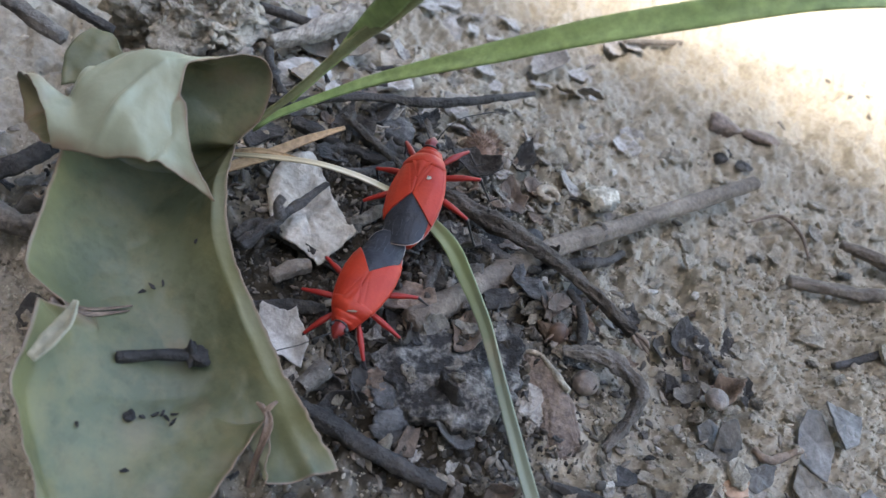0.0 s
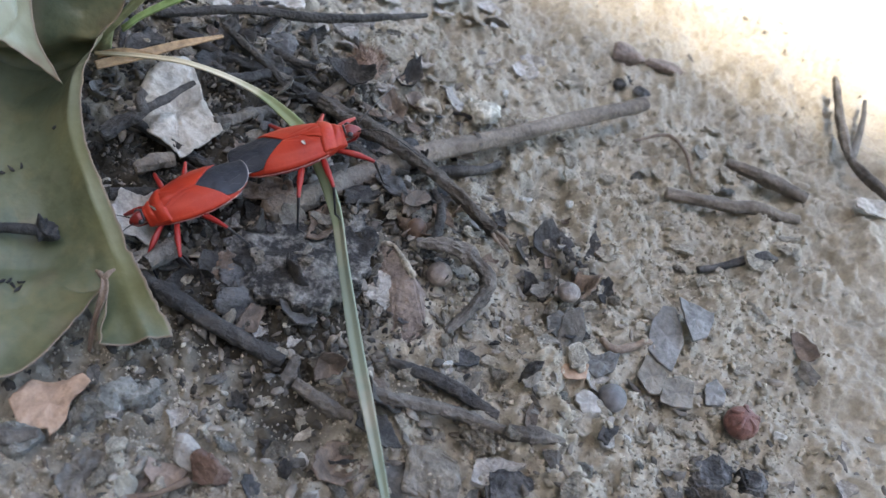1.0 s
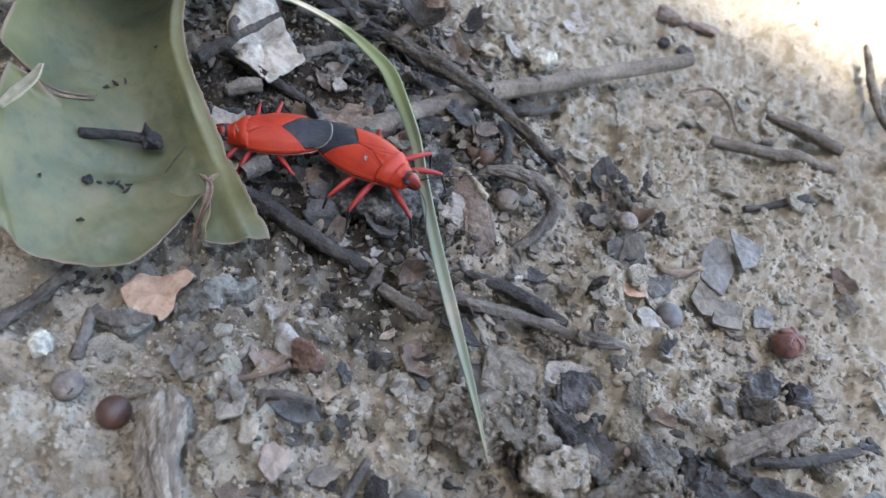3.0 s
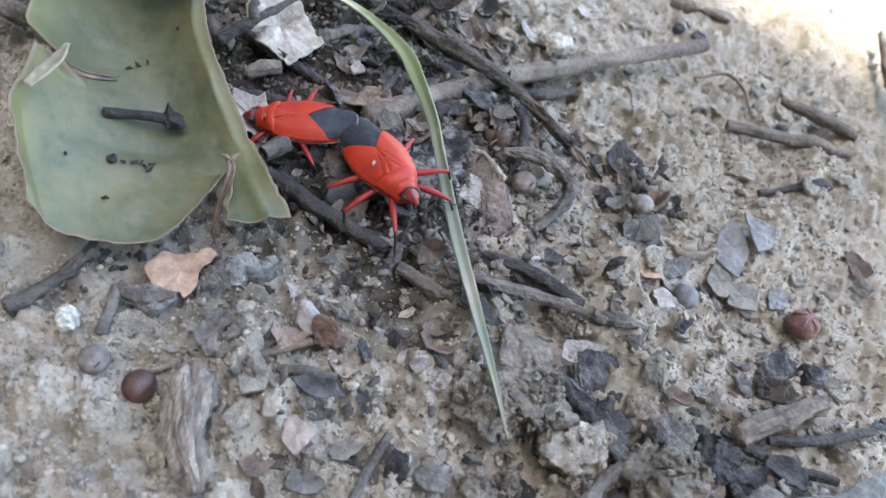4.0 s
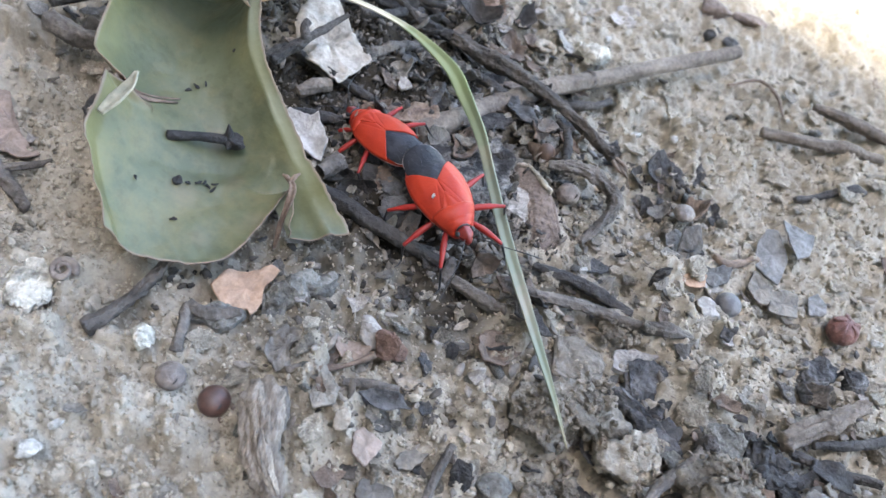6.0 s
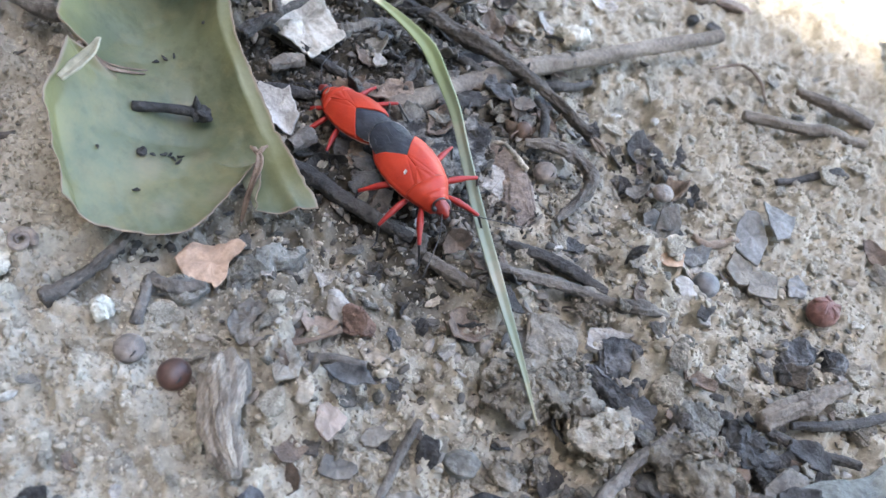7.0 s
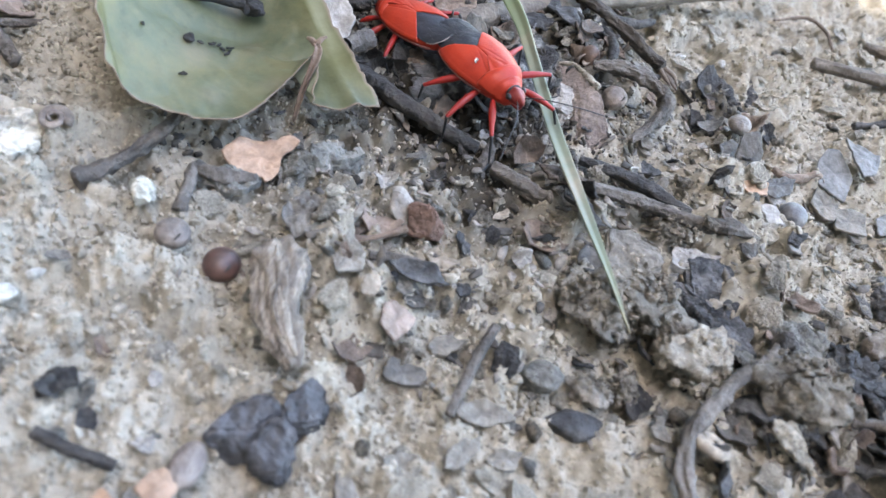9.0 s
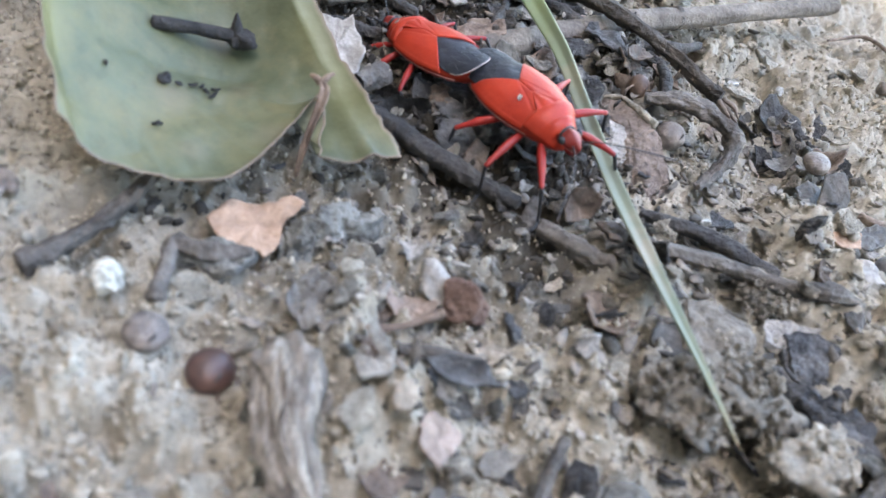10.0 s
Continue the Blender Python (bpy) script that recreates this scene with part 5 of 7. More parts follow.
twig("dark twig among the litter", [(-2.12, 0.12, 0.62), (-1.94, 0.37, 0.66), (-1.45, 0.33, 0.55), (-0.81, 0.23, 0.42)], [0.06, 0.08, 0.08, 0.06], DARK_BARK, 0.15, 0.08, 13)
twig("short grey stick in the litter behind the bugs", [(-1.09, 0.72, 0.42), (-0.86, 1.02, 0.44), (-0.57, 1.37, 0.42)], [0.08, 0.09, 0.08], BARK, 0.12, 0.06, 14)
twig("pale grey twig running along the soil below the blade", [(1.3, -1.68, 0.24), (1.8, -1.70, 0.26), (2.3, -1.64, 0.25), (2.8, -1.68, 0.24), (3.15, -1.66, 0.18), (3.42, -1.58, 0.12)], [0.05, 0.07, 0.078, 0.085, 0.09, 0.04], BARK, 0.14, 0.14, 15)
twig("dark twig lying beside the pale one", [(1.6, -1.28, 0.20), (2.0, -1.32, 0.23), (2.4, -1.40, 0.22), (2.75, -1.52, 0.18)], [0.05, 0.09, 0.11, 0.07], DARK_BARK, 0.18, 0.05, 16)
twig("thick short dark twig under the bug", [(0.82, -1.81, 0.16), (1.1, -1.90, 0.18), (1.42, -1.98, 0.12)], [0.08, 0.11, 0.08], BARK, 0.2, 0.06, 17)
twig("dark stick sloping out from beneath the leaf", [(-1.85, -2.49, 0.40), (-1.93, -2.84, 0.22), (-2.07, -3.27, 0.14), (-2.30, -3.67, 0.10)], [0.06, 0.065, 0.08, 0.09], BARK, 0.25, 0.14, 18)
t = twig("grey forked twig beside the tan leaf scrap", [(-1.54, -3.10, 0.15), (-1.48, -3.37, 0.13), (-1.43, -3.60, 0.10)], [0.07, 0.075, 0.08], BARK, 0.12, 0.06, 19)
v, f = tube([(-1.54, -3.10, 0.16), (-1.32, -3.13, 0.16), (-1.04, -2.99, 0.14)], [0.05, 0.065, 0.045], 30, 16, 0.25, 0.2, 20)
part("branch", v, f, BARK, t)
put_outline("charred flat piece of wood beside the forked twig", [(-1.48, -3.23), (-1.44, -3.09), (-1.29, -2.97), (-1.09, -2.94), (-0.99, -3.00), (-1.06, -3.20), (-1.15, -3.25), (-1.32, -3.20)], 58, DARK_STONE, 0.10, -0.1, 0.07, 0.04, "charred_wood")
curved = twig("curved grey twig with a knobbly head", [(3.64, -2.85, 0.26), (3.30, -3.31, 0.22), (2.99, -3.82, 0.18), (2.91, -4.27, 0.14), (3.04, -4.59, 0.12), (3.25, -4.78, 0.10)], [0.065, 0.07, 0.078, 0.08, 0.082, 0.08], BARK, 0.14, 0.15, 21)
v, f = stone((0.10, 0.08, 0.12), 91, 5, 0.3)
part("knob", v + (3.63, -2.81, 0.28), f, DARK_BARK, curved)
twig("weathered split stick on the open soil", [(4.48, -2.41, 0.14), (4.93, -2.04, 0.16), (5.43, -1.62, 0.14)], [0.12, 0.13, 0.10], GREY_WOOD, 0.08, 0.2, 22, 26)
twig("dark twig along the litter bank", [(4.56, -2.50, 0.14), (4.99, -2.53, 0.12), (5.53, -2.49, 0.10)], [0.06, 0.07, 0.06], DARK_BARK, 0.15, 0.08, 23)
twig("dark twig lying beside the split stick", [(4.82, -2.31, 0.12), (5.31, -2.13, 0.12), (5.97, -1.75, 0.10)], [0.05, 0.07, 0.06], DARK_BARK, 0.15, 0.08, 24)
twig("broken grey stick on the bare soil", [(4.24, 2.46, 0.12), (4.85, 2.52, 0.16), (5.46, 2.63, 0.14), (6.04, 2.74, 0.10)], [0.10, 0.12, 0.12, 0.07], GREY_WOOD, 0.06, 0.06, 25, 16)
twig("short dark broken stick on the bare soil", [(5.05, 3.46, 0.12), (5.55, 3.32, 0.16), (6.16, 3.21, 0.12)], [0.08, 0.12, 0.10], GREY_WOOD, 0.06, 0.06, 26, 16)
t = twig("thin forked grey twig on the pale soil", [(6.86, 6.42, 0.10), (6.83, 5.18, 0.12), (6.95, 4.33, 0.10), (7.43, 3.79, 0.10)], [0.07, 0.09, 0.10, 0.09], BARK, 0.12, 0.06, 27)
v, f = tube([(6.90, 4.35, 0.12), (7.19, 5.38, 0.10), (7.32, 6.06, 0.08)], [0.06, 0.05, 0.03], 14, 10, 0.12, seed=4)
part("branch", v, f, BARK, t)
twig("dark twig lying on the bare soil", [(4.72, 1.32, 0.10), (5.17, 1.58, 0.12), (5.69, 1.87, 0.10)], [0.05, 0.07, 0.06], DARK_BARK, 0.15, 0.06, 28)
twig("thin curled stalk arched over the soil", [(3.74, 3.36, 0.08), (4.18, 3.60, 0.16), (4.43, 3.32, 0.20), (4.57, 3.00, 0.10)], [0.02, 0.03, 0.035, 0.02], BROWN_CHIP, 0.1, 0, 29, 8)
twig("thin bent stalk on the soil", [(3.68, -0.13, 0.10), (3.84, -0.22, 0.12), (4.21, 0.01, 0.10)], [0.05, 0.06, 0.04], BROWN_CHIP, 0.2, 0, 30, 10)
twig("long grey stick in front of the bark", [(-0.42, -5.98, 0.16), (-0.02, -5.87, 0.16), (0.41, -5.76, 0.15), (0.87, -5.67, 0.12)], [0.12, 0.13, 0.13, 0.11], BARK, 0.1, 0.05, 31, 16)
twig("small grey stick leaning on the soil", [(1.29, -3.61, 0.14), (1.22, -4.02, 0.10), (1.16, -4.49, 0.06)], [0.05, 0.06, 0.045], BARK, 0.12, 0.05, 32)
twig("thin dark twigs in the near soil", [(-1.30, -5.70, 0.08), (-1.02, -5.73, 0.10), (-0.74, -5.71, 0.06)], [0.05, 0.06, 0.05], DARK_BARK, 0.15, 0.05, 33)
twig("short grey twig lying on the soil", [(0.13, -3.34, 0.10), (0.39, -3.27, 0.12), (0.65, -3.23, 0.10)], [0.05, 0.06, 0.06], BARK, 0.12, 0.06, 34)
twig("dark sticks fallen behind the leaf", [(-5.70, 2.20, 1.00), (-5.32, 2.06, 0.95), (-4.94, 2.02, 0.85)], [0.12, 0.13, 0.11], BARK, 0.12, 0.06, 35)
twig("dark stick fallen behind the leaf", [(-5.35, 2.54, 1.00), (-4.90, 2.42, 0.95), (-4.55, 2.40, 0.85)], [0.08, 0.09, 0.08], DARK_BARK, 0.12, 0.06, 36)
twig("grey stick beside the leaf", [(-4.73, -0.08, 0.60), (-4.47, 0.28, 0.60), (-4.33, 0.63, 0.60)], [0.12, 0.13, 0.12], DARK_BARK, 0.12, 0.06, 37)
twig("bent dark root beside the leaf", [(-4.62, -0.29, 0.50), (-4.18, -0.43, 0.52), (-3.83, -0.34, 0.50)], [0.16, 0.15, 0.12], BARK, 0.15, 0.06, 38)
twig("grey stick behind the litter heap", [(-2.08, 4.53, 0.70), (-2.46, 3.72, 0.75), (-2.89, 3.21, 0.75)], [0.16, 0.17, 0.12], PALE_WOOD, 0.2, 0.1, 39)
twig("thin twig on the far soil", [(1.80, 6.86, 0.05), (2.76, 7.33, 0.05)], [0.06, 0.06], GREY_WOOD, 0.1, 0, 40)
twig("dark twig lying behind the heap", [(-3.48, 3.95, 0.70), (-3.00, 3.93, 0.70), (-2.54, 3.98, 0.65)], [0.08, 0.09, 0.08], DARK_BARK, 0.12, 0, 41)

# ---- leaves and larger scraps ----
put_outline("bleached crinkled leaf scrap among dark twigs", [(1.14 * (x + 1.52) - 1.50, 1.12 * (y - 0.72) + 0.74) for x, y in ((-2.00, 0.82), (-1.99, 1.02), (-1.94, 1.17), (-1.72, 1.35), (-1.52, 1.15), (-1.36, 0.89), (-1.05, 0.65), (-1.16, 0.40), (-1.26, 0.14), (-1.42, 0.29), (-1.63, 0.28), (-1.85, 0.51))], 3, PALE_LEAF, 0.33, 0.15, 0.02, 0.07, slant=(-0.05, 0.12))
put_outline("tan dry leaf scrap with ragged edges", [(-1.47, -2.78), (-1.39, -2.54), (-1.23, -2.52), (-1.09, -2.45), (-1.00, -2.36), (-0.88, -2.42), (-0.96, -2.64), (-0.91, -2.81), (-0.96, -2.98), (-1.02, -2.91), (-1.27, -3.00), (-1.30, -2.92)], 5, TAN_LEAF, 0.27, 0.10, 0.018, 0.03, slant=(0.05, 0.12))
put_outline("large dark crusted slab of bark under the bugs", [(-0.40, -0.63), (-0.24, -0.38), (0.15, 0.01), (0.45, 0.19), (0.79, 0.26), (0.97, 0.09), (1.08, -0.36), (1.01, -0.80), (0.70, -1.10), (0.40, -1.12), (0.11, -1.12), (-0.12, -0.88)], 7, SLAB, -0.02, -0.02, 0.16, 0.07, "bark_slab", 22, 130, jag=0.10)
put_flake("grey curled leaf scrap beside the leaf's edge", (-1.29, -0.70), 0.75, 0.62, 9, PALE_GREY, (10, 10, -40), 0.22, 0.35, 0.02, 10, 0.4)
put_flake("dark brown crumpled leaf by the grass blade", (1.07, -1.58), 0.42, 0.36, 11, BROWN_CHIP, (50, 10, 20), 0.16, 0.5, 0.02, 9, 0.4)
put_outline("pale chip under the dark bark flake", [(2.65, -2.21), (2.66, -1.98), (2.85, -1.88), (3.14, -1.86), (2.94, -2.09), (2.80, -2.20)], 15, ROCK_CHIP, 0.06, -0.02, 0.07, 0.02, "bark_flake")
put_outline("slate-grey flat scrap with a pointed end, lying over others", [(4.21, 0.32), (4.31, 0.55), (4.44, 0.55), (4.53, 0.37), (4.58, 0.12), (4.48, -0.26), (4.32, -0.18), (4.2, -0.05)], 19, BLUE_CHIP, 0.25, 0.08, 0.025, 0.02, slant=(0.10, 0.10), jag=0.0)
put_outline("slate-grey broken scrap tucked under a flat one", [(4.42, 0.58), (4.51, 0.6), (4.66, 0.57), (4.86, 0.57), (4.86, 0.43), (4.79, 0.21), (4.63, 0.1), (4.56, 0.25)], 21, BLUE_CHIP, 0.15, 0.08, 0.025, 0.02, slant=(-0.16, 0.12), jag=0.0)
put_outline("rounded slate-grey scrap of leaf", [(3.49, -0.34), (3.61, -0.42), (3.76, -0.32), (3.88, -0.32), (3.85, -0.51), (3.68, -0.66), (3.56, -0.59)], 23, BLUE_CHIP, 0.09, 0.1, 0.02, 0.03, slant=(0, 0.15))
put_outline("small grey leaf scrap on soil", [(4.2, -0.12), (4.32, -0.15), (4.45, -0.26), (4.39, -0.55), (4.27, -0.58), (4.12, -0.41)], 25, GREY_FLAT, 0.08, 0.08, 0.025, 0.02, slant=(0.06, 0.05), jag=0.0)
put_outline("dark grey leaf scrap on soil", [(4.43, -0.32), (4.64, -0.22), (4.76, -0.26), (4.75, -0.59), (4.54, -0.64), (4.4, -0.61)], 27, GREY_FLAT, 0.08, 0.08, 0.03, 0.02, jag=0.0)
put_outline("pale grey leaf scrap on soil", [(4.88, -0.25), (4.99, -0.14), (5.11, -0.26), (5.08, -0.44), (4.9, -0.48)], 29, BLUE_CHIP, 0.10, 0.05, 0.025, 0.02, slant=(0.05, 0.1), jag=0.0)
put_outline("curled grey leaf scrap on soil", [(3.04, -0.10), (3.16, 0.01), (3.32, -0.09), (3.37, -0.24), (3.21, -0.33), (3.08, -0.25)], 30, BLUE_CHIP, 0.09, 0.1, 0.02, 0.03, slant=(0, 0.15))
put_flake("brown curled leaf scrap on soil", (6.04, 0.71), 0.5, 0.28, 31, BROWN_CHIP, (25, 6, -40), 0.12, 0.4, 0.02, 9, 0.3)
put_flake("dark leaf scrap standing on the soil", (6.07, 0.34), 0.42, 0.26, 33, CHIP, (40, 6, -60), 0.12, 0.2, 0.02, 6, 0.3)
put_flake("pale broken chip of bark", (3.62, -1.01), 0.5, 0.34, 35, ROCK_CHIP, (12, 8, 20), 0.1, 0.2, 0.03, 8, 0.4)
put_flake("tan chip under a pale stalk", (3.42, -0.71), 0.36, 0.26, 37, TAN_LEAF, (8, 0, 20), 0.08, 0.1, 0.02, 8, 0.3)
put_flake("grey flat chip on the near soil", (2.14, -2.31), 0.7, 0.5, 39, CHIP, (5, 4, 35), 0.08, 0.1, 0.03, 9, 0.3)
put_flake("pale leaf lying on the far soil", (7.18, 3.44), 0.8, 0.4, 41, PALE_LEAF, (5, 4, 10), 0.12, 0.15, 0.02, 9, 0.2)
put_outline("grey weathered slab at the edge of the litter bank", [(4.46, -3.41), (4.83, -3.05), (5.27, -2.88), (5.80, -2.45), (6.32, -2.65), (6.08, -3.49), (5.48, -3.98), (4.89, -4.10), (4.53, -3.82)], 43, SLAB_GREY, 0.14, -0.05, 0.12, 0.05, "bark_flake", 10, 80, (0.0, 0.1), jag=0.05)
put_flake("dark pointed flake of bark", (4.99, -2.61), 0.62, 0.3, 45, CHARRED, (10, 14, -15), 0.22, 0.1, 0.05, 6, 0.3, "bark_flake")
put_flake("charred flake of old bark", (4.69, -3.34), 0.55, 0.3, 47, CHARRED, (16, -8, 15), 0.26, 0.2, 0.05, 7, 0.3, "bark_flake")
put_flake("orange-brown leaf scrap in the near soil", (-0.44, -5.72), 0.34, 0.3, 49, TAN_LEAF, (20, 10, 60), 0.1, 0.2, 0.02, 8, 0.3)
put_flake("orange-brown leaf scrap by the grey stick", (-0.61, -6.03), 0.42, 0.3, 51, TAN_LEAF, (10, 10, -40), 0.1, 0.2, 0.02, 8, 0.3)
put_flake("pinkish chip on the soil", (0.54, -3.90), 0.42, 0.34, 53, PINK_CHIP, (8, 6, 70), 0.08, 0.1, 0.04, 8, 0.3)
put_outline("grey pointed leaf-shaped chip on the soil", [(-0.07, -3.32), (0.03, -3.40), (0.13, -3.51), (0.16, -3.67), (-0.01, -3.80), (-0.09, -3.68), (-0.09, -3.49)], 55, GREY_FLAT, 0.07, 0.08, 0.03, 0.03)
put_flake("dark curled chip of bark", (0.55, -3.45), 0.55, 0.24, 57, CHARRED, (18, 8, 10), 0.1, 0.4, 0.04, 9, 0.3)
put_outline("cream-coloured chip of old leaf", [(0.53, -3.06), (0.63, -2.95), (0.83, -2.90), (0.86, -3.01), (0.75, -3.17), (0.63, -3.16)], 59, TAN_CHIP, 0.07, 0.05, 0.05, 0.03)
put_flake("tan chip on the soil", (0.28, -3.83), 0.3, 0.2, 61, TAN_CHIP, (8, 6, 100), 0.07, 0.1, 0.03, 7, 0.3)
put_flake("grey flat chip of bark", (0.74, -4.18), 0.5, 0.24, 63, CHIP, (10, 6, 10), 0.08, 0.1, 0.04, 9, 0.3)
put_flake("pale grey chip of bark", (1.41, -4.30), 0.5, 0.24, 65, GREY_FLAT, (10, 6, 15), 0.08, 0.1, 0.05, 9, 0.3)

for k, (x, y, wide, turn) in enumerate(((0.95, -4.95, 0.5, 20), (1.34, -4.72, 0.42, 70), (1.66, -4.58, 0.36, 10), (0.66, -5.28, 0.4, 120), (0.95, -3.75, 0.4, 40))):
    put_flake("flat grey plate of old bark on the soil", (x, y), wide, wide * 0.6, 331 + k, GREY_FLAT, (6, 5, turn), 0.04, 0.12, 0.05, 7, 0.45)
put_flake("reddish brown scrap of dry leaf", (-4.45, 2.53), 0.36, 0.3, 69, TAN_LEAF, (30, 6, 40), 0.2, 0.4, 0.02, 8, 0.3)
put_flake("pale leaf fallen behind the grass", (-2.39, 3.10), 0.9, 0.7, 71, PALE_GREY, (15, 6, 40), 0.15, 0.25, 0.02, 10, 0.3)
put_flake("pale brown leaf under the grass stems", (-2.27, 3.93), 1.4, 0.6, 73, TAN_CHIP, (15, 6, 30), 0.2, 0.25, 0.02, 10, 0.3)
put_outline("brown leaf scrap beside the leaf", [(-4.77, -1.26), (-4.63, -1.19), (-4.44, -1.43), (-4.12, -1.76), (-3.82, -1.91), (-3.94, -2.06), (-4.26, -2.05)], 75, PINK_CHIP, 0.10, 0.1, 0.02, 0.06)
twig("grey twig lying on the bare soil", [(-4.23, -2.19, 0.10), (-3.88, -2.39, 0.10), (-3.53, -2.63, 0.10)], [0.09, 0.095, 0.08], BARK, 0.12, 0.1, 43)
twig("thin grey twig lying on the bare soil", [(-4.03, -2.27, 0.12), (-3.85, -2.14, 0.12), (-3.65, -1.95, 0.10)], [0.05, 0.05, 0.035], BARK, 0.12, 0.1, 44)

# ---- stones, seeds, fruits ----
def angular(corners, seed, uneven=0.02, worn=0.03, cuts=5):
    """A broken lump with flat faces: the hull of a few corners, its edges worn, its faces rough."""
    bm = bmesh.new()
    for c in corners:
        bm.verts.new(c)
    bmesh.ops.convex_hull(bm, input=bm.verts[:])
    bmesh.ops.dissolve_limit(bm, angle_limit=0.12, verts=bm.verts[:], edges=bm.edges[:])
    bmesh.ops.bevel(bm, geom=bm.edges[:], offset=worn, segments=2, affect="EDGES", clamp_overlap=True)
    bmesh.ops.triangulate(bm, faces=bm.faces[:])
    for _ in range(cuts):
        long = [e for e in bm.edges if e.calc_length() > 0.045]
        if not long:
            break
        bmesh.ops.subdivide_edges(bm, edges=long, cuts=1, use_grid_fill=True)
        bmesh.ops.triangulate(bm, faces=bm.faces[:])
    bmesh.ops.recalc_face_normals(bm, faces=bm.faces[:])
    bm.verts.ensure_lookup_table()
    v = np.array([p.co[:] for p in bm.verts])
    out = np.array([p.normal[:] for p in bm.verts])
    v = v + out * (uneven * rough(v, 0.16, seed, 4, 0.6))[:, None]
    faces = [tuple(p.index for p in f.verts) for f in bm.faces]
    bm.free()
    return v, faces


def broken_lump(name, label, corners, seed, material, uneven=0.02, worn=0.03):
    v, f = angular(corners, seed, uneven, worn)
    return thing(name, label, name.replace("_", " "), v, f, material, smooth=False)


wedge = thing("stone", "long reddish stone with a pale ridge", "stone")
v, f = angular([(0.98, 0.13, 0.22), (1.24, -0.01, 0.42), (1.57, -0.40, 0.49), (1.84, -0.78, 0.22), (1.02, -0.16, 0.05), (1.22, -0.62, 0.05), (1.60, -1.02, 0.02), (1.24, 0.20, 0.05), (1.74, -0.28, 0.08), (1.92, -0.74, 0.02), (1.40, -0.55, 0.36)], 101, 0.018, 0.03)
part("body", v, f, RED_ROCK, wedge, smooth=False)
verts, faces = [], []
for a, b in (((0.99, 0.13, 0.24), (1.25, -0.01, 0.435)), ((1.25, -0.01, 0.435), (1.56, -0.39, 0.495))):
    a, b = np.array(a), np.array(b)
    across = np.cross(b - a, (0, 0, 1.0))
    across *= 0.030 / np.linalg.norm(across)
    v, f = angular([tuple(p + k * across + (0, 0, lift)) for p in (a, b) for k, lift in ((1.0, -0.01), (0.3, 0.018), (-0.8, 0.008), (-0.3, -0.05))], 104, 0.012, 0.008)
    faces += [tuple(i + len(verts) for i in face) for face in f]
    verts += list(v)
part("ridge", verts, faces, CLOD_PALE, wedge, "pale crusted ridge", smooth=False)
broken_lump("stone", "small pale grey angular stone", [(1.10, -0.34, 0.34), (1.26, -0.30, 0.38), (1.48, -0.50, 0.32), (1.38, -0.74, 0.24), (1.12, -0.66, 0.26), (1.10, -0.40, 0.05), (1.45, -0.55, 0.05), (1.36, -0.78, 0.05), (1.12, -0.72, 0.05)], 103, ROCK, 0.035, 0.03)
block = thing("charcoal_piece", "broken piece of charcoal, dark grey with flat faces", "charcoal")
base = floor_at(0.05, -5.05) - 0.05
for k, corners in enumerate(([(-0.33, -5.28, 0.26), (-0.26, -5.06, 0.33), (-0.08, -4.92, 0.36), (0.06, -5.02, 0.34), (-0.06, -5.20, 0.29), (-0.30, -5.34, 0.0), (-0.02, -5.30, 0.0), (0.05, -5.0, 0.0), (-0.25, -5.0, 0.0)],
                             [(-0.06, -5.22, 0.30), (0.08, -5.02, 0.37), (0.24, -5.08, 0.30), (0.26, -5.34, 0.20), (0.08, -5.40, 0.18), (-0.02, -5.36, 0.0), (0.24, -5.36, 0.0), (0.22, -5.05, 0.0)],
                             [(0.02, -4.96, 0.38), (0.16, -4.66, 0.37), (0.32, -4.72, 0.34), (0.34, -4.94, 0.30), (0.16, -5.08, 0.32), (0.34, -4.96, 0.0), (0.10, -5.08, 0.0), (0.14, -4.70, 0.0), (0.32, -4.72, 0.0)])):
    v, f = angular([(x, y, z + base) for x, y, z in corners], 171 + k, 0.04, 0.025)
    part("fragment", v, f, CHARCOAL, block, smooth=False)
low = floor_at(-0.65, -2.45) - 0.08
broken_lump("stone", "dark pitted stone beside the tan leaf scrap", [(x, y, low + z) for x, y, z in ((-1.00, -2.66, 0.22), (-0.86, -2.86, 0.20), (-0.62, -2.70, 0.34), (-0.80, -2.48, 0.36), (-0.50, -2.20, 0.34), (-0.30, -2.14, 0.22), (-0.34, -2.36, 0.26), (-0.98, -2.70, 0), (-0.80, -2.90, 0), (-0.30, -2.40, 0), (-0.28, -2.08, 0), (-0.80, -2.40, 0))], 105, DARK_STONE, 0.06, 0.05)
low = floor_at(3.05, -2.25) - 0.06
broken_lump("bark_flake", "thick dark flake of layered bark on the soil", [(x, y, low + z) for x, y, z in ((2.78, -2.08, 0.34), (3.00, -1.96, 0.40), (3.22, -2.02, 0.36), (3.36, -2.30, 0.26), (3.38, -2.54, 0.14), (3.06, -2.54, 0.16), (2.84, -2.40, 0.26), (3.34, -2.56, 0), (2.84, -2.48, 0), (2.78, -2.06, 0), (3.26, -2.0, 0))], 13, LAYERED, 0.035, 0.03)
low = floor_at(3.1, -2.72) - 0.05
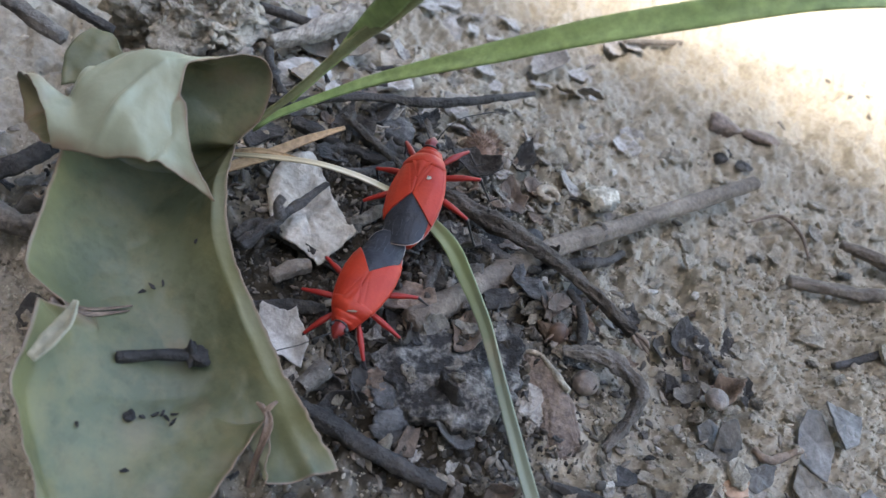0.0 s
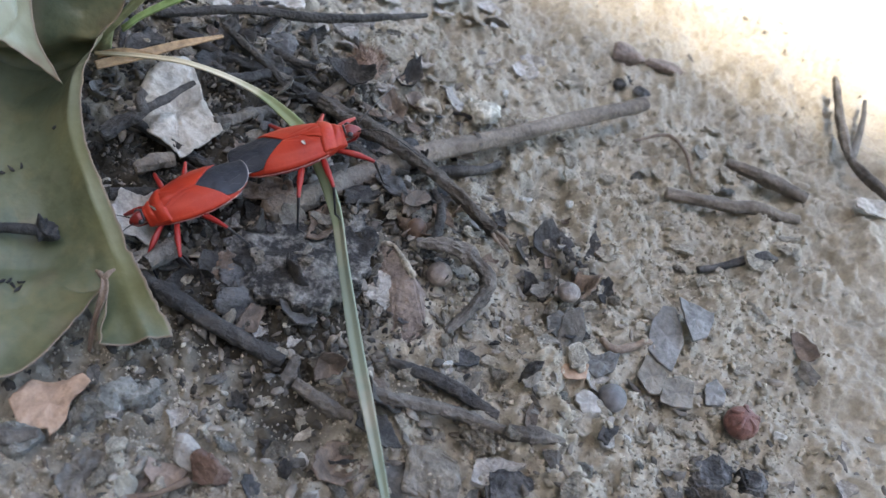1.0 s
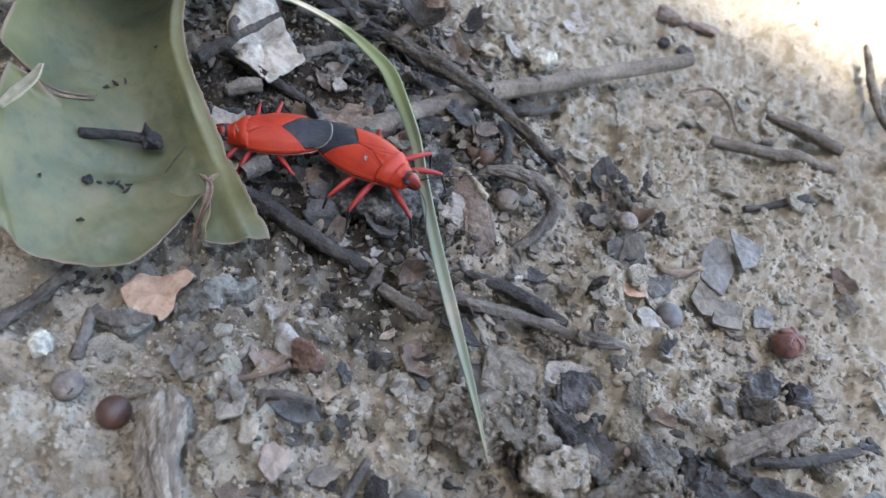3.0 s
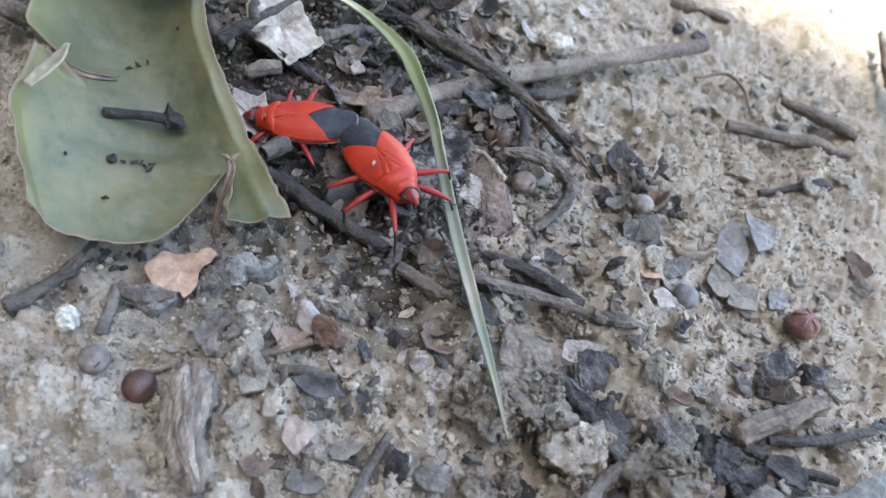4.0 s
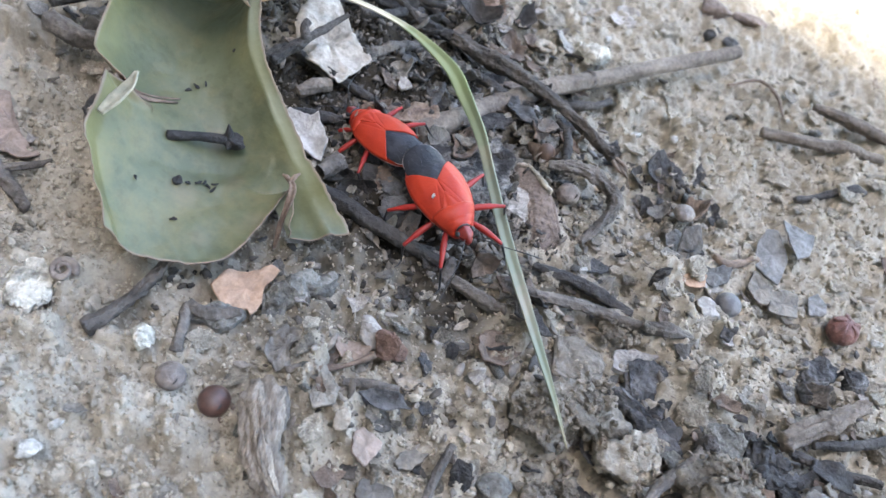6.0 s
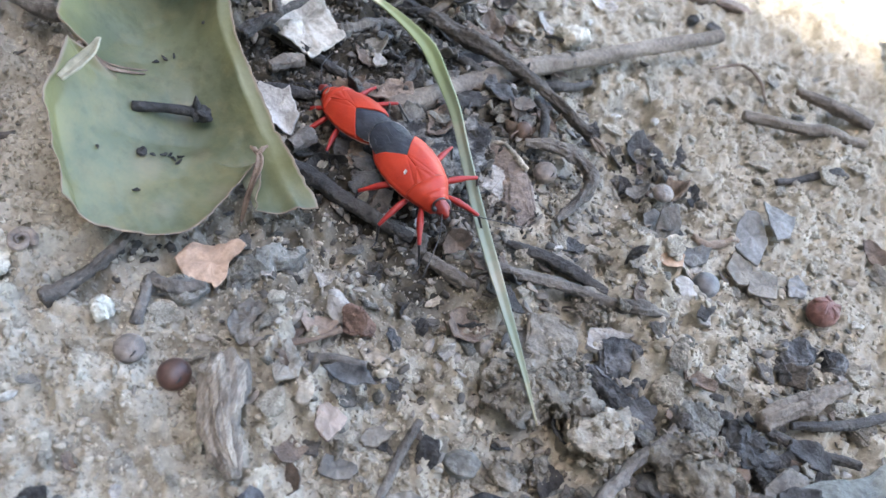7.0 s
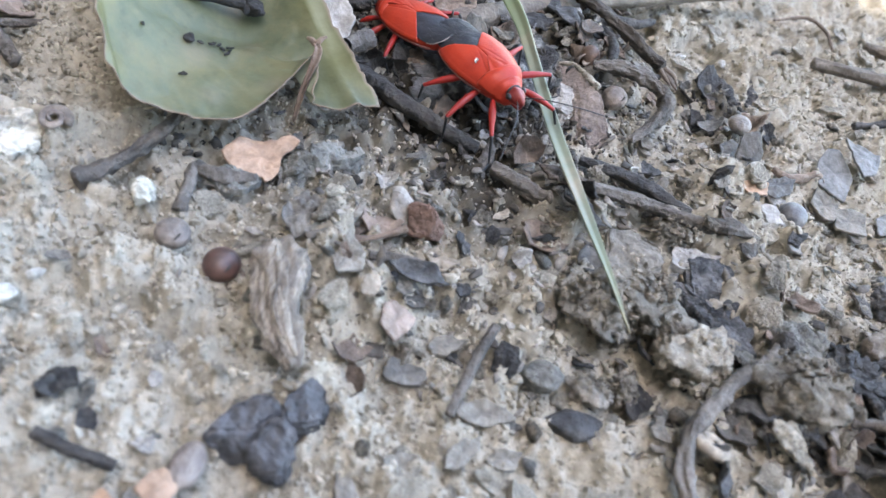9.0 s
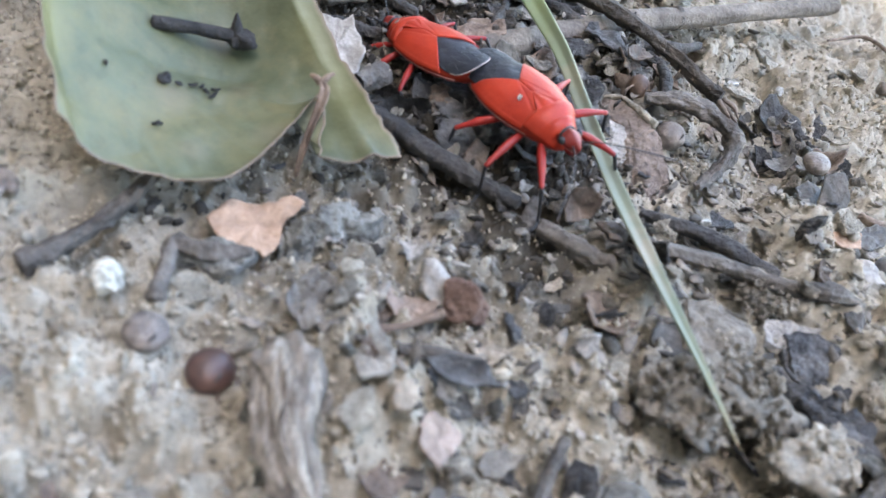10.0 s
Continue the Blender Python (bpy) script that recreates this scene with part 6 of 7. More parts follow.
broken_lump("bark_flake", "long dark strip of bark beside the layered flake", [(x, y, low + z) for x, y, z in ((2.62, -2.46, 0.22), (2.74, -2.38, 0.26), (3.12, -2.60, 0.24), (3.46, -2.86, 0.20), (3.52, -3.00, 0.12), (3.30, -2.92, 0.14), (2.92, -2.70, 0.16), (2.62, -2.50, 0), (2.78, -2.36, 0), (3.54, -2.96, 0), (3.28, -2.96, 0))], 14, LAYERED, 0.035, 0.02)
low = floor_at(2.5, -2.3) - 0.04
broken_lump("bark_flake", "flat grey plate of bark leaning on the clods", [(x, y, low + z) for x, y, z in ((2.02, -2.06, 0.16), (2.24, -1.98, 0.20), (2.52, -2.08, 0.20), (2.56, -2.30, 0.16), (2.34, -2.50, 0.10), (2.06, -2.40, 0.10), (2.02, -2.04, 0), (2.54, -2.06, 0), (2.58, -2.34, 0), (2.10, -2.48, 0))], 16, GREY_FLAT, 0.03, 0.02)
low = floor_at(5.05, -1.2) - 0.05
broken_lump("charred_wood", "dark broken lump of wood above the split stick", [(x, y, low + z) for x, y, z in ((4.78, -1.24, 0.18), (4.96, -1.10, 0.22), (5.20, -1.16, 0.20), (5.10, -1.36, 0.16), (4.84, -1.44, 0.12), (4.76, -1.30, 0), (5.22, -1.10, 0), (5.14, -1.40, 0), (4.82, -1.46, 0))], 18, LAYERED, 0.04, 0.02)
broken_lump("charred_wood", "dark split lump of wood beside its broken half", [(x, y, low + z) for x, y, z in ((5.24, -1.10, 0.20), (5.50, -1.14, 0.22), (5.62, -1.26, 0.14), (5.34, -1.32, 0.16), (5.24, -1.12, 0), (5.64, -1.20, 0), (5.56, -1.34, 0), (5.26, -1.34, 0))], 22, LAYERED, 0.04, 0.02)
put_stone("blue-grey flat pebble on the soil", (2.10, -4.05), (0.27, 0.15, 0.1), 107, CHARRED, (0, 0, 20), 0.2, "pebble", 5, 0.08)
put_stone("grey angular pebble on soil", (1.78, -3.81), (0.2, 0.17, 0.14), 109, DARK_STONE, (0, 0, 0), 0.2, "pebble", 8, 0.1)
put_clod("soil clod under the blade's tip", (2.12, -2.95), (0.40, 0.36, 0.24), 111, CLOD, 20, 0.1)
put_clod("dark soil clod beside the blade's tip", (2.49, -2.73), (0.34, 0.34, 0.22), 113, CLOD, 70, 0.1)
put_clod("tan clod of crumbly soil", (2.98, -3.12), (0.36, 0.3, 0.22), 115, CLOD_PALE, 40, 0.1)
put_clod("crumbly soil clod in the litter bank", (3.83, -3.13), (0.42, 0.34, 0.26), 117, CLOD, 10, 0.1)
put_stone("charred lump in the litter bank", (4.28, -2.80), (0.36, 0.34, 0.26), 119, CHARRED, (0, 0, 80), 0.2, "charred_lump", 6, 0.34)
put_clod("small round clod of soil", (2.45, -3.55), (0.16, 0.14, 0.12), 121, CLOD, 0, 0.1)
put_clod("small round clod of soil", (2.22, -3.69), (0.17, 0.15, 0.12), 123, CLOD, 0, 0.1)
put_clod("big grey soil clod behind the leaf", (-3.70, 3.28), (0.75, 0.6, 0.42), 125, CLOD_PALE, 20, 0.1)
put_clod("big grey soil clod behind the leaf", (-4.61, 3.48), (0.55, 0.45, 0.36), 127, CLOD_PALE, 60, 0.1)
put_clod("grey soil clod by the blade", (2.69, -1.75), (0.26, 0.2, 0.14), 129, CLOD, 10, 0.1)
put_stone("white rough mineral lump beside the stick", (1.62, 2.71), (0.30, 0.20, 0.17), 131, WHITE_GREY, (0, 0, 10), 0.2, "white_stone", 6, 0.3)
put_stone("white mineral lump on the dark flake", (1.50, 2.99), (0.15, 0.13, 0.14), 133, WHITE_GREY, (0, 0, 50), -0.1, "white_stone", 6, 0.25)
put_stone("white crumbly mineral patch beside the leaf", (-3.07, -3.36), (0.22, 0.34, 0.08), 135, WHITE_GREY, (0, 0, 15), 0.3, "white_stone", 5, 0.35)
put_stone("round white pebble on bare soil", (-1.73, -3.62), (0.15, 0.14, 0.125), 137, WHITE_GREY, (0, 0, 0), 0.1, "white_pebble", 6, 0.34)
for k, (at, s) in enumerate((((0.23, -2.20), 0.05), ((3.08, 1.86), 0.085), ((3.80, -1.03), 0.08), ((1.13, -2.43), 0.09), ((2.71, -0.39), 0.06), ((5.67, -0.61), 0.09),
                             ((1.86, 3.59), 0.08), ((2.16, -1.09), 0.07), ((0.51, -1.22), 0.05), ((1.43, -5.05), 0.05), ((-2.09, -4.88), 0.12), ((2.54, 1.72), 0.08),
                             ((3.19, -3.32), 0.06), ((4.07, -1.24), 0.06), ((6.84, -0.13), 0.06), ((1.65, -3.69), 0.035), ((-2.04, -4.58), 0.07))):
    put_stone("tiny white pebble in the soil", at, (s, s * 0.75, s * 0.6), 141 + 2 * k, WHITE_ROCK, (0, 0, 37 * k), 0.1, "white_pebble", 5, 0.15, "white pebbles")


def smooth_seed(label, at, r, material, scar=True, squash=0.9, lift=0.98, turn=(0, 0, 0), name="seed"):
    seed = thing(name, label, name.replace("_", " "), at=(at[0], at[1], floor_at(*at) + r * lift), turn=turn)
    v, f = ball((r, r, r * squash), 16, 24)
    v = v * (1 + 0.03 * rough(v, r, int(r * 1000), 2))[:, None]
    part("shell", v, f, material, seed)
    if scar:
        v, f = tube([(r * 0.5, -r * 0.75, r * 0.45), (r * 0.62, -r * 0.55, r * 0.6), (r * 0.66, -r * 0.35, r * 0.68)], [0.005, 0.010, 0.005], 8, 8, 0.2)
        part("scar", v, f, DARK_BARK, seed)
    return seed


smooth_seed("round glossy brown seed on bare soil", (-0.90, -3.91), 0.15, NUT, True, 0.85, 0.72)
cupped = smooth_seed("split brown seed in its open husk", (1.40, 0.40), 0.115, SEED_RED, True, 1.25)
for s, wide in ((1, 0.9), (-1, 1.0)):
    v, f = flake(0.34 * wide, 0.20, 320 + s, 0.9, 0.018, 8, 0.2)
    part("husk", v[:, [1, 0, 2]] * (1, 1, 1), f, BROWN_CHIP, cupped, "open dark husk", (0.09 * s, -0.03, 0.0), (0, 62 * s, 20))
smooth_seed("greyish round seed inside the bent twig", (1.80, -0.02), 0.14, SEED, True, 0.95)
smooth_seed("grey oval seed on the soil", (3.21, 0.23), 0.13, SEED, False, 0.7)
smooth_seed("grey-brown seed by the round glossy one", (-1.34, -3.86), 0.14, SEED, True, 0.8)
smooth_seed("dull olive-grey seed in the near soil", (-0.36, -5.50), 0.135, SEED, False, 0.75).scale = (0.85, 1.35, 0.85)
smooth_seed("grey rounded seed on the soil", (3.87, -0.83), 0.15, SEED_DARK, False, 0.85)
berry = smooth_seed("shrivelled dull red berry on the soil", (5.25, -0.63), 0.18, BERRY, False, 0.9, 0.85, name="dried_berry")
for k in range(5):
    a = k * 1.3
    v, f = tube([(0.16 * math.cos(a), 0.16 * math.sin(a), 0.04), (0.13 * math.cos(a + 0.3), 0.13 * math.sin(a + 0.3), 0.11), (0.04 * math.cos(a), 0.04 * math.sin(a), 0.158)], [0.012, 0.03, 0.015], 10, 8, 0.3, seed=k)
    part("wrinkle", v, f, BERRY, berry)


def fuzzy_fruit(label, at, r, hairs=420, lift=0.0):
    """A small burr: a rough ball with short bristles."""
    fruit = thing("dried_fruit", label, "dried fruit", at=(at[0], at[1], floor_at(*at) + r * 0.8 + lift))
    v, f = stone((r, r, r * 0.85), 17, 4, 0.2)
    part("core", v, f, BURR, fruit)
    rnd = random.Random(5)
    verts, faces = [], []
    for _ in range(hairs):
        n = np.array(Vector((rnd.gauss(0, 1), rnd.gauss(0, 1), rnd.gauss(0.3, 1))).normalized())
        s = np.cross(n, [0.3, 0.5, 0.8])
        s = s / np.linalg.norm(s) * 0.008
        q = np.cross(n, s)
        tip = n * r * rnd.uniform(1.1, 1.35) + np.array([rnd.gauss(0, 0.02) for _ in range(3)])
        b = len(verts)
        verts += [n * r * 0.85 + s, n * r * 0.85 - s * 0.5 + q * 0.8, n * r * 0.85 - s * 0.5 - q * 0.8, tip]
        faces += [(b, b + 1, b + 3), (b + 1, b + 2, b + 3), (b + 2, b, b + 3)]
    tagged(part("bristles", verts, faces, BURR, fruit, smooth=False), kind="stuff")
    return fruit


fuzzy_fruit("fuzzy brown dried fruit behind the bugs", (0.08, 2.72), 0.24, lift=0.06)
pod = thing("seed_pod", "dried brown seed pod on a stalk, split open", "seed pod")
v, f = tube([(-0.42, -3.27, 0.12), (-0.25, -3.30, 0.16), (-0.11, -3.31, 0.16), (0.10, -3.20, 0.17), (0.25, -3.09, 0.20), (0.33, -3.01, 0.22)], [0.035, 0.055, 0.032, 0.022, 0.024, 0.035], 40, 12, 0.2, 0.10, 4)
part("stalk", v, f, BROWN_DRY, pod)
v, f = stone((0.195, 0.185, 0.18), 23, 3, 0.10, 26, 40)
v = v * (1 + 0.05 * np.cos(7 * np.arctan2(v[:, 1], v[:, 0]) + 2 * rough(v, 0.1, 5, 2)))[:, None]
part("fruit", v + (0.45, -2.86, 0.20), f, FUZZY, pod, "wrinkled reddish brown fruit")
v, f = stone((0.19, 0.13, 0.12), 24, 3, 0.14)
v[:, 2] -= 0.10 * np.clip((v[:, 0] - 0.02) / 0.15, -0.5, 1)
part("husk", v + (0.21, -2.80, 0.22), f, ROCK_CHIP, pod, "grey-tan open husk")
v, f = flake(0.46, 0.3, 26, 0.4, 0.02, 9, 0.3)
part("husk", v + (0.09, -2.99, 0.12), f, PINK_CHIP, pod, "red-brown open husk")
put_outline("grey curved scrap of dead leaf round the stalk's end", [(-0.65, -3.39), (-0.67, -3.21), (-0.60, -3.02), (-0.40, -3.00), (-0.31, -3.08), (-0.42, -3.18), (-0.46, -3.30), (-0.36, -3.41), (-0.48, -3.50)], 66, CHIP, 0.10, 0.1, 0.03, 0.05, fold=0.06)


def ring_shell(label, at, r, tube_r, material, turn, lift=0.08):
    """A snail-like curl of dry shell."""
    a = np.linspace(0, 1.75 * 2 * np.pi, 40)
    k = np.linspace(1, 0.25, 40)
    v, f = tube(np.stack([r * k * np.cos(a), r * k * np.sin(a), 0.05 * (1 - k)], 1), np.linspace(tube_r, tube_r * 0.3, 12), 40, 10, 0.06, smooth_points=False)
    return thing("curled_shell", label, "shell", v, f, material, (at[0], at[1], floor_at(*at) + lift), turn)


ring_shell("small tan curled shell on the soil", (1.00, 2.36), 0.12, 0.04, TAN_CHIP, (20, 0, 40))
ring_shell("grey curled shell beside the leaf", (-2.75, -3.23), 0.12, 0.045, SEED, (15, 0, 0))
ring_shell("broken tan shell beside the curved twig", (3.13, -3.95), 0.15, 0.055, TAN_CHIP, (30, 0, 150))

# ---- old bark ----
old_bark = thing("bark_piece", "furrowed piece of weathered grey-brown bark", "bark")
low = floor_at(-0.35, -4.1)
v, f = bark_ridged([(-0.55, -3.68, low + 0.12), (-0.47, -3.80, low + 0.17), (-0.37, -4.02, low + 0.17), (-0.25, -4.34, low + 0.16), (0.02, -4.70, low + 0.14)], [0.10, 0.19, 0.17, 0.15, 0.13, 0.06], 8, 0.75, 110, 72)
part("core", v, f, RIDGED, old_bark)
v, f = bark_ridged([(-0.53, -3.74, low + 0.22), (-0.48, -3.90, low + 0.27), (-0.40, -4.10, low + 0.26), (-0.20, -4.42, low + 0.24), (0.0, -4.64, low + 0.20)], [0.03, 0.07, 0.06, 0.07, 0.05, 0.02], 19, 0.7, 90, 40)
part("crust", v, f, CRUST_TAN, old_bark, "cream-coloured crust along the bark")
v, f = bark_ridged([(-0.34, -3.66, low + 0.14), (-0.24, -3.92, low + 0.19), (-0.22, -4.18, low + 0.17), (-0.12, -4.42, low + 0.12)], [0.03, 0.06, 0.06, 0.03], 27, 0.7, 70, 36)
part("strand", v, f, BARK, old_bark, "dark loose strand of bark")
put_stone("blackened broken wood by the end of the stick", (3.44, 4.76), (0.09, 0.11, 0.15), 205, CHARRED, (10, 8, 30), 0.15, "charred_wood", 8, 0.3)
put_stone("blackened broken wood by the end of the stick", (3.77, 4.68), (0.17, 0.11, 0.09), 207, CHARRED, (0, 12, -20), 0.15, "charred_wood", 8, 0.3)
put_stone("reddish stone beyond the stick's end", (3.49, 5.49), (0.3, 0.24, 0.18), 201, RED_ROCK, (0, 0, 20), 0.2, "stone", 6, 0.15)
put_stone("reddish flat stone on the far soil", (4.13, 5.49), (0.34, 0.14, 0.09), 203, RED_ROCK, (0, 0, 5), 0.2, "stone", 6, 0.12)
v, f = bark_ridged([(0.73, -1.54, 0.20), (0.73, -1.74, 0.14), (0.67, -1.96, 0.08)], [0.05, 0.08, 0.05], 10, 0.8, 20, 14)
thing("bark_chip", "small upright chip of pale bark", "bark", v, f, BARK)

def bleached(x, y):
    """The place of the bleached leaf scrap, which lies open on the litter."""
    return -2.35 < x < -0.75 and -0.25 < y < 1.65


# ---- litter chips, lying thick round the bugs and thin on the open soil ----
chip_rng = random.Random(11)
CHIP_KINDS = []
for k in range(16):
    mat = (CHIP, GREY_FLAT, BROWN_CHIP, CHIP, ROCK_CHIP, TAN_CHIP, CHARRED, GREY_FLAT)[k % 8]
    v, f = flake(1.0, 0.5 + 0.08 * (k % 5), 300 + k, 0.2 + 0.06 * (k % 4), 0.05, 6 + k % 4, 0.5, 30)
    CHIP_KINDS.append(mesh("litter_chip", v, f, mat, False))
placed = 0
while placed < 300:
    x, y = chip_rng.uniform(-5.5, 6.5), chip_rng.uniform(-6.0, 7.5)
    if chip_rng.random() > litter(x, y) or bleached(x, y):
        continue
    size = chip_rng.uniform(0.16, 0.40) * (1.25 if y > 0 and x < 1 else 1.0)
    ob = thing("litter_chip", "small dark chip of bark or leaf litter on the soil", "litter chip", group="litter chips", data=CHIP_KINDS[chip_rng.randrange(16)],
               at=(x, y, floor_at(x, y) + 0.03 + 0.04 * chip_rng.random()), turn=(chip_rng.gauss(0, 16), chip_rng.gauss(0, 16), chip_rng.uniform(0, 360)))
    ob.scale = (size, size * chip_rng.uniform(0.7, 1.2), size)
    placed += 1


# larger curled scraps of dead leaf in the heap, the hollow under the bugs and the litter bank
SCRAP_KINDS = []
for k in range(12):
    v, f = flake(1.0, 0.62 + 0.06 * (k % 4), 700 + k, 0.35 + 0.08 * (k % 3), 0.03, 7 + k % 4, 0.42, 44)
    SCRAP_KINDS.append(mesh("leaf_scrap", v, f, (CHARRED, DARK_BARK, BROWN_CHIP, DARK_BARK, CHIP, BROWN_CHIP)[k % 6]))
placed = 0
while placed < 120:
    x, y = chip_rng.uniform(-5.0, 5.5), chip_rng.uniform(-5.0, 4.5)
    if chip_rng.random() > rot_and_shade(x, y) ** 1.6 or y < -1.4 and x < 1.3 or (x + 2) ** 2 + (y + 1.2) ** 2 < 1.6 or (0.6 < x < 2.2 and -1.6 < y < 0.2) or bleached(x, y):
        continue
    size = chip_rng.uniform(0.35, 0.8)
    ob = thing("leaf_scrap", "curled dark scrap of dead leaf in the litter", "leaf scrap", group="leaf scraps", data=SCRAP_KINDS[chip_rng.randrange(12)],
               at=(x, y, floor_at(x, y) + 0.02 + 0.06 * chip_rng.random()), turn=(chip_rng.gauss(0, 22), chip_rng.gauss(0, 22), chip_rng.uniform(0, 360)))
    ob.scale = (size, size * chip_rng.uniform(0.7, 1.1), size)
    placed += 1

# short broken twigs in the heap and along the litter bank
twig_rng = random.Random(23)
TWIG_KINDS = []
for k in range(8):
    bend = [(-0.5, 0, 0), (-0.18, 0.05 * math.sin(k * 2.1), 0.03), (0.2, 0.07 * math.cos(k * 1.7), 0.02), (0.5, 0.03 * math.sin(k), 0)]
    v, f = tube(bend, [0.05, 0.06, 0.055, 0.035 + 0.004 * k], 26, 10, 0.22, 0.12, 60 + k)
    TWIG_KINDS.append(mesh("broken_twig", v, f, (DARK_BARK, BARK, DARK_BARK, DARK_BARK)[k % 4]))
placed = 0
while placed < 40:
    x, y = twig_rng.uniform(-5.0, 6.0), twig_rng.uniform(-5.5, 5.5)
    if twig_rng.random() > litter(x, y) ** 1.5 or (y < 0.3 and not (x > 3.0 and y < -2.0)) or (0.1 < x < 1.3 and y < 0.9) or bleached(x, y):
        continue
    size = twig_rng.uniform(0.35, 1.0)
    ob = thing("broken_twig", "short broken dark twig in the litter", "twig", group="broken twigs", data=TWIG_KINDS[twig_rng.randrange(8)],
               at=(x, y, floor_at(x, y) + 0.05 + 0.06 * twig_rng.random()), turn=(0, twig_rng.gauss(0, 8), twig_rng.uniform(0, 360)))
    ob.scale = (size, size * 1.1, size * 1.1)
    placed += 1


# the litter bank, the hollow under the bugs and the strip beside the twigs: broken pieces lying over one another
pile_rng = random.Random(37)
PILE_KINDS = []
for k in range(14):
    r = random.Random(600 + k)
    if k % 2:
        v, f = flake(1.0, 0.55 + 0.1 * (k % 3), 640 + k, 0.3, 0.09, 5 + k % 4, 0.5, 36)
    else:
        v, f = angular([(r.uniform(-0.5, 0.5), r.uniform(-0.38, 0.38), r.uniform(-0.2, 0.2)) for _ in range(11)], 660 + k, 0.05, 0.03, 3)
    PILE_KINDS.append(mesh("litter_piece", v, f, (DARK_BARK, CHARRED, CLOD, GREY_FLAT, DARK_STONE, BARK, CLOD_PALE, CHARRED, CLOD, BROWN_CHIP, CLOD_PALE, ROCK_CHIP, DARK_STONE, GREY_FLAT)[k], bool(k % 2)))
for cx, cy, wx, wy, count, big in ((4.5, -3.05, 0.75, 0.5, 70, 0.62), (3.6, -3.3, 0.5, 0.35, 22, 0.45), (0.3, -0.4, 0.6, 0.6, 26, 0.42), (1.15, 0.5, 0.28, 0.22, 16, 0.34), (2.6, -1.1, 0.8, 0.35, 30, 0.4), (3.15, 0.7, 0.28, 0.42, 18, 0.34), (0.6, -3.4, 0.6, 0.4, 16, 0.4), (2.3, -3.5, 0.5, 0.25, 14, 0.36), (4.7, -1.6, 0.5, 0.3, 10, 0.45), (-1.15, -5.35, 0.28, 0.2, 12, 0.34), (-0.4, -5.9, 0.5, 0.2, 10, 0.4)):
    for _ in range(count):
        x, y = pile_rng.gauss(cx, wx), pile_rng.gauss(cy, wy)
        size = pile_rng.uniform(0.14, big)
        ob = thing("litter_piece", "broken piece of bark, char or clod in the litter", "litter piece", group="litter pieces", data=PILE_KINDS[pile_rng.randrange(14)],
                   at=(x, y, floor_at(x, y) + 0.10 * size + 0.07 * pile_rng.random()), turn=(pile_rng.gauss(0, 22), pile_rng.gauss(0, 22), pile_rng.uniform(0, 360)))
        ob.scale = (size, size, size)

# pale dusty scraps of old leaf behind the grass
PALE_KINDS = []
for k in range(8):
    v, f = flake(1.0, 0.6 + 0.08 * (k % 4), 760 + k, 0.35, 0.03, 7 + k % 3, 0.4, 36)
    PALE_KINDS.append(mesh("pale_scrap", v, f, (PALE_GREY, ROCK_CHIP, TAN_CHIP, PALE_GREY)[k % 4]))
for _ in range(70):
    x, y = pile_rng.uniform(-4.2, 2.2), pile_rng.uniform(2.3, 7.0)
    size = pile_rng.uniform(0.3, 0.85)
    ob = thing("pale_scrap", "pale dusty scrap of old leaf on the soil", "leaf scrap", group="pale scraps", data=PALE_KINDS[pile_rng.randrange(8)],
               at=(x, y, floor_at(x, y) + 0.05 + 0.06 * pile_rng.random()), turn=(pile_rng.gauss(0, 18), pile_rng.gauss(0, 18), pile_rng.uniform(0, 360)))
    ob.scale = (size, size, size)

smooth_seed("round black seed beside the crossed sticks", (0.95, 1.78), 0.13, CHARRED, False, 0.85, 0.9)
husk = thing("seed_husk", "curled tan husk of a seed, open at its side", "husk")
ring = [(1.02 + 0.12 * math.cos(0.6 * k), 2.42 + 0.12 * math.sin(0.6 * k), floor_at(1.02, 2.42) + 0.09 + 0.012 * k) for k in range(10)]
v, f = tube(ring, [0.02, 0.05, 0.055, 0.06, 0.06, 0.055, 0.05, 0.045, 0.035, 0.015], 40, 14, 0.15, 0.1, 45)
part("shell", v, f, TAN_CHIP, husk)
for k, (x, y, turn, long) in enumerate(((0.72, 0.52, 40, 0.62), (1.02, 0.70, -15, 0.55), (1.30, 0.62, 60, 0.48), (1.48, 0.86, 20, 0.50), (0.86, 0.86, 95, 0.44), (1.64, 0.66, -40, 0.42))):
    put_flake("blackened strip of leaf under the crossed sticks", (x, y), long, long * 0.5, 951 + k, (DARK_BARK, CHARRED, BROWN_CHIP)[k % 3], (14, 9, turn), 0.10, 0.35, 0.02, 8, 0.4)
put_outline("flat pale crust of soil on the litter", [(3.32, -1.20), (3.51, -1.01), (3.75, -0.93), (3.88, -1.06), (3.63, -1.39), (3.44, -1.39)], 81, CRUST, 0.10, -0.05, 0.05, 0.04, "soil_crust")
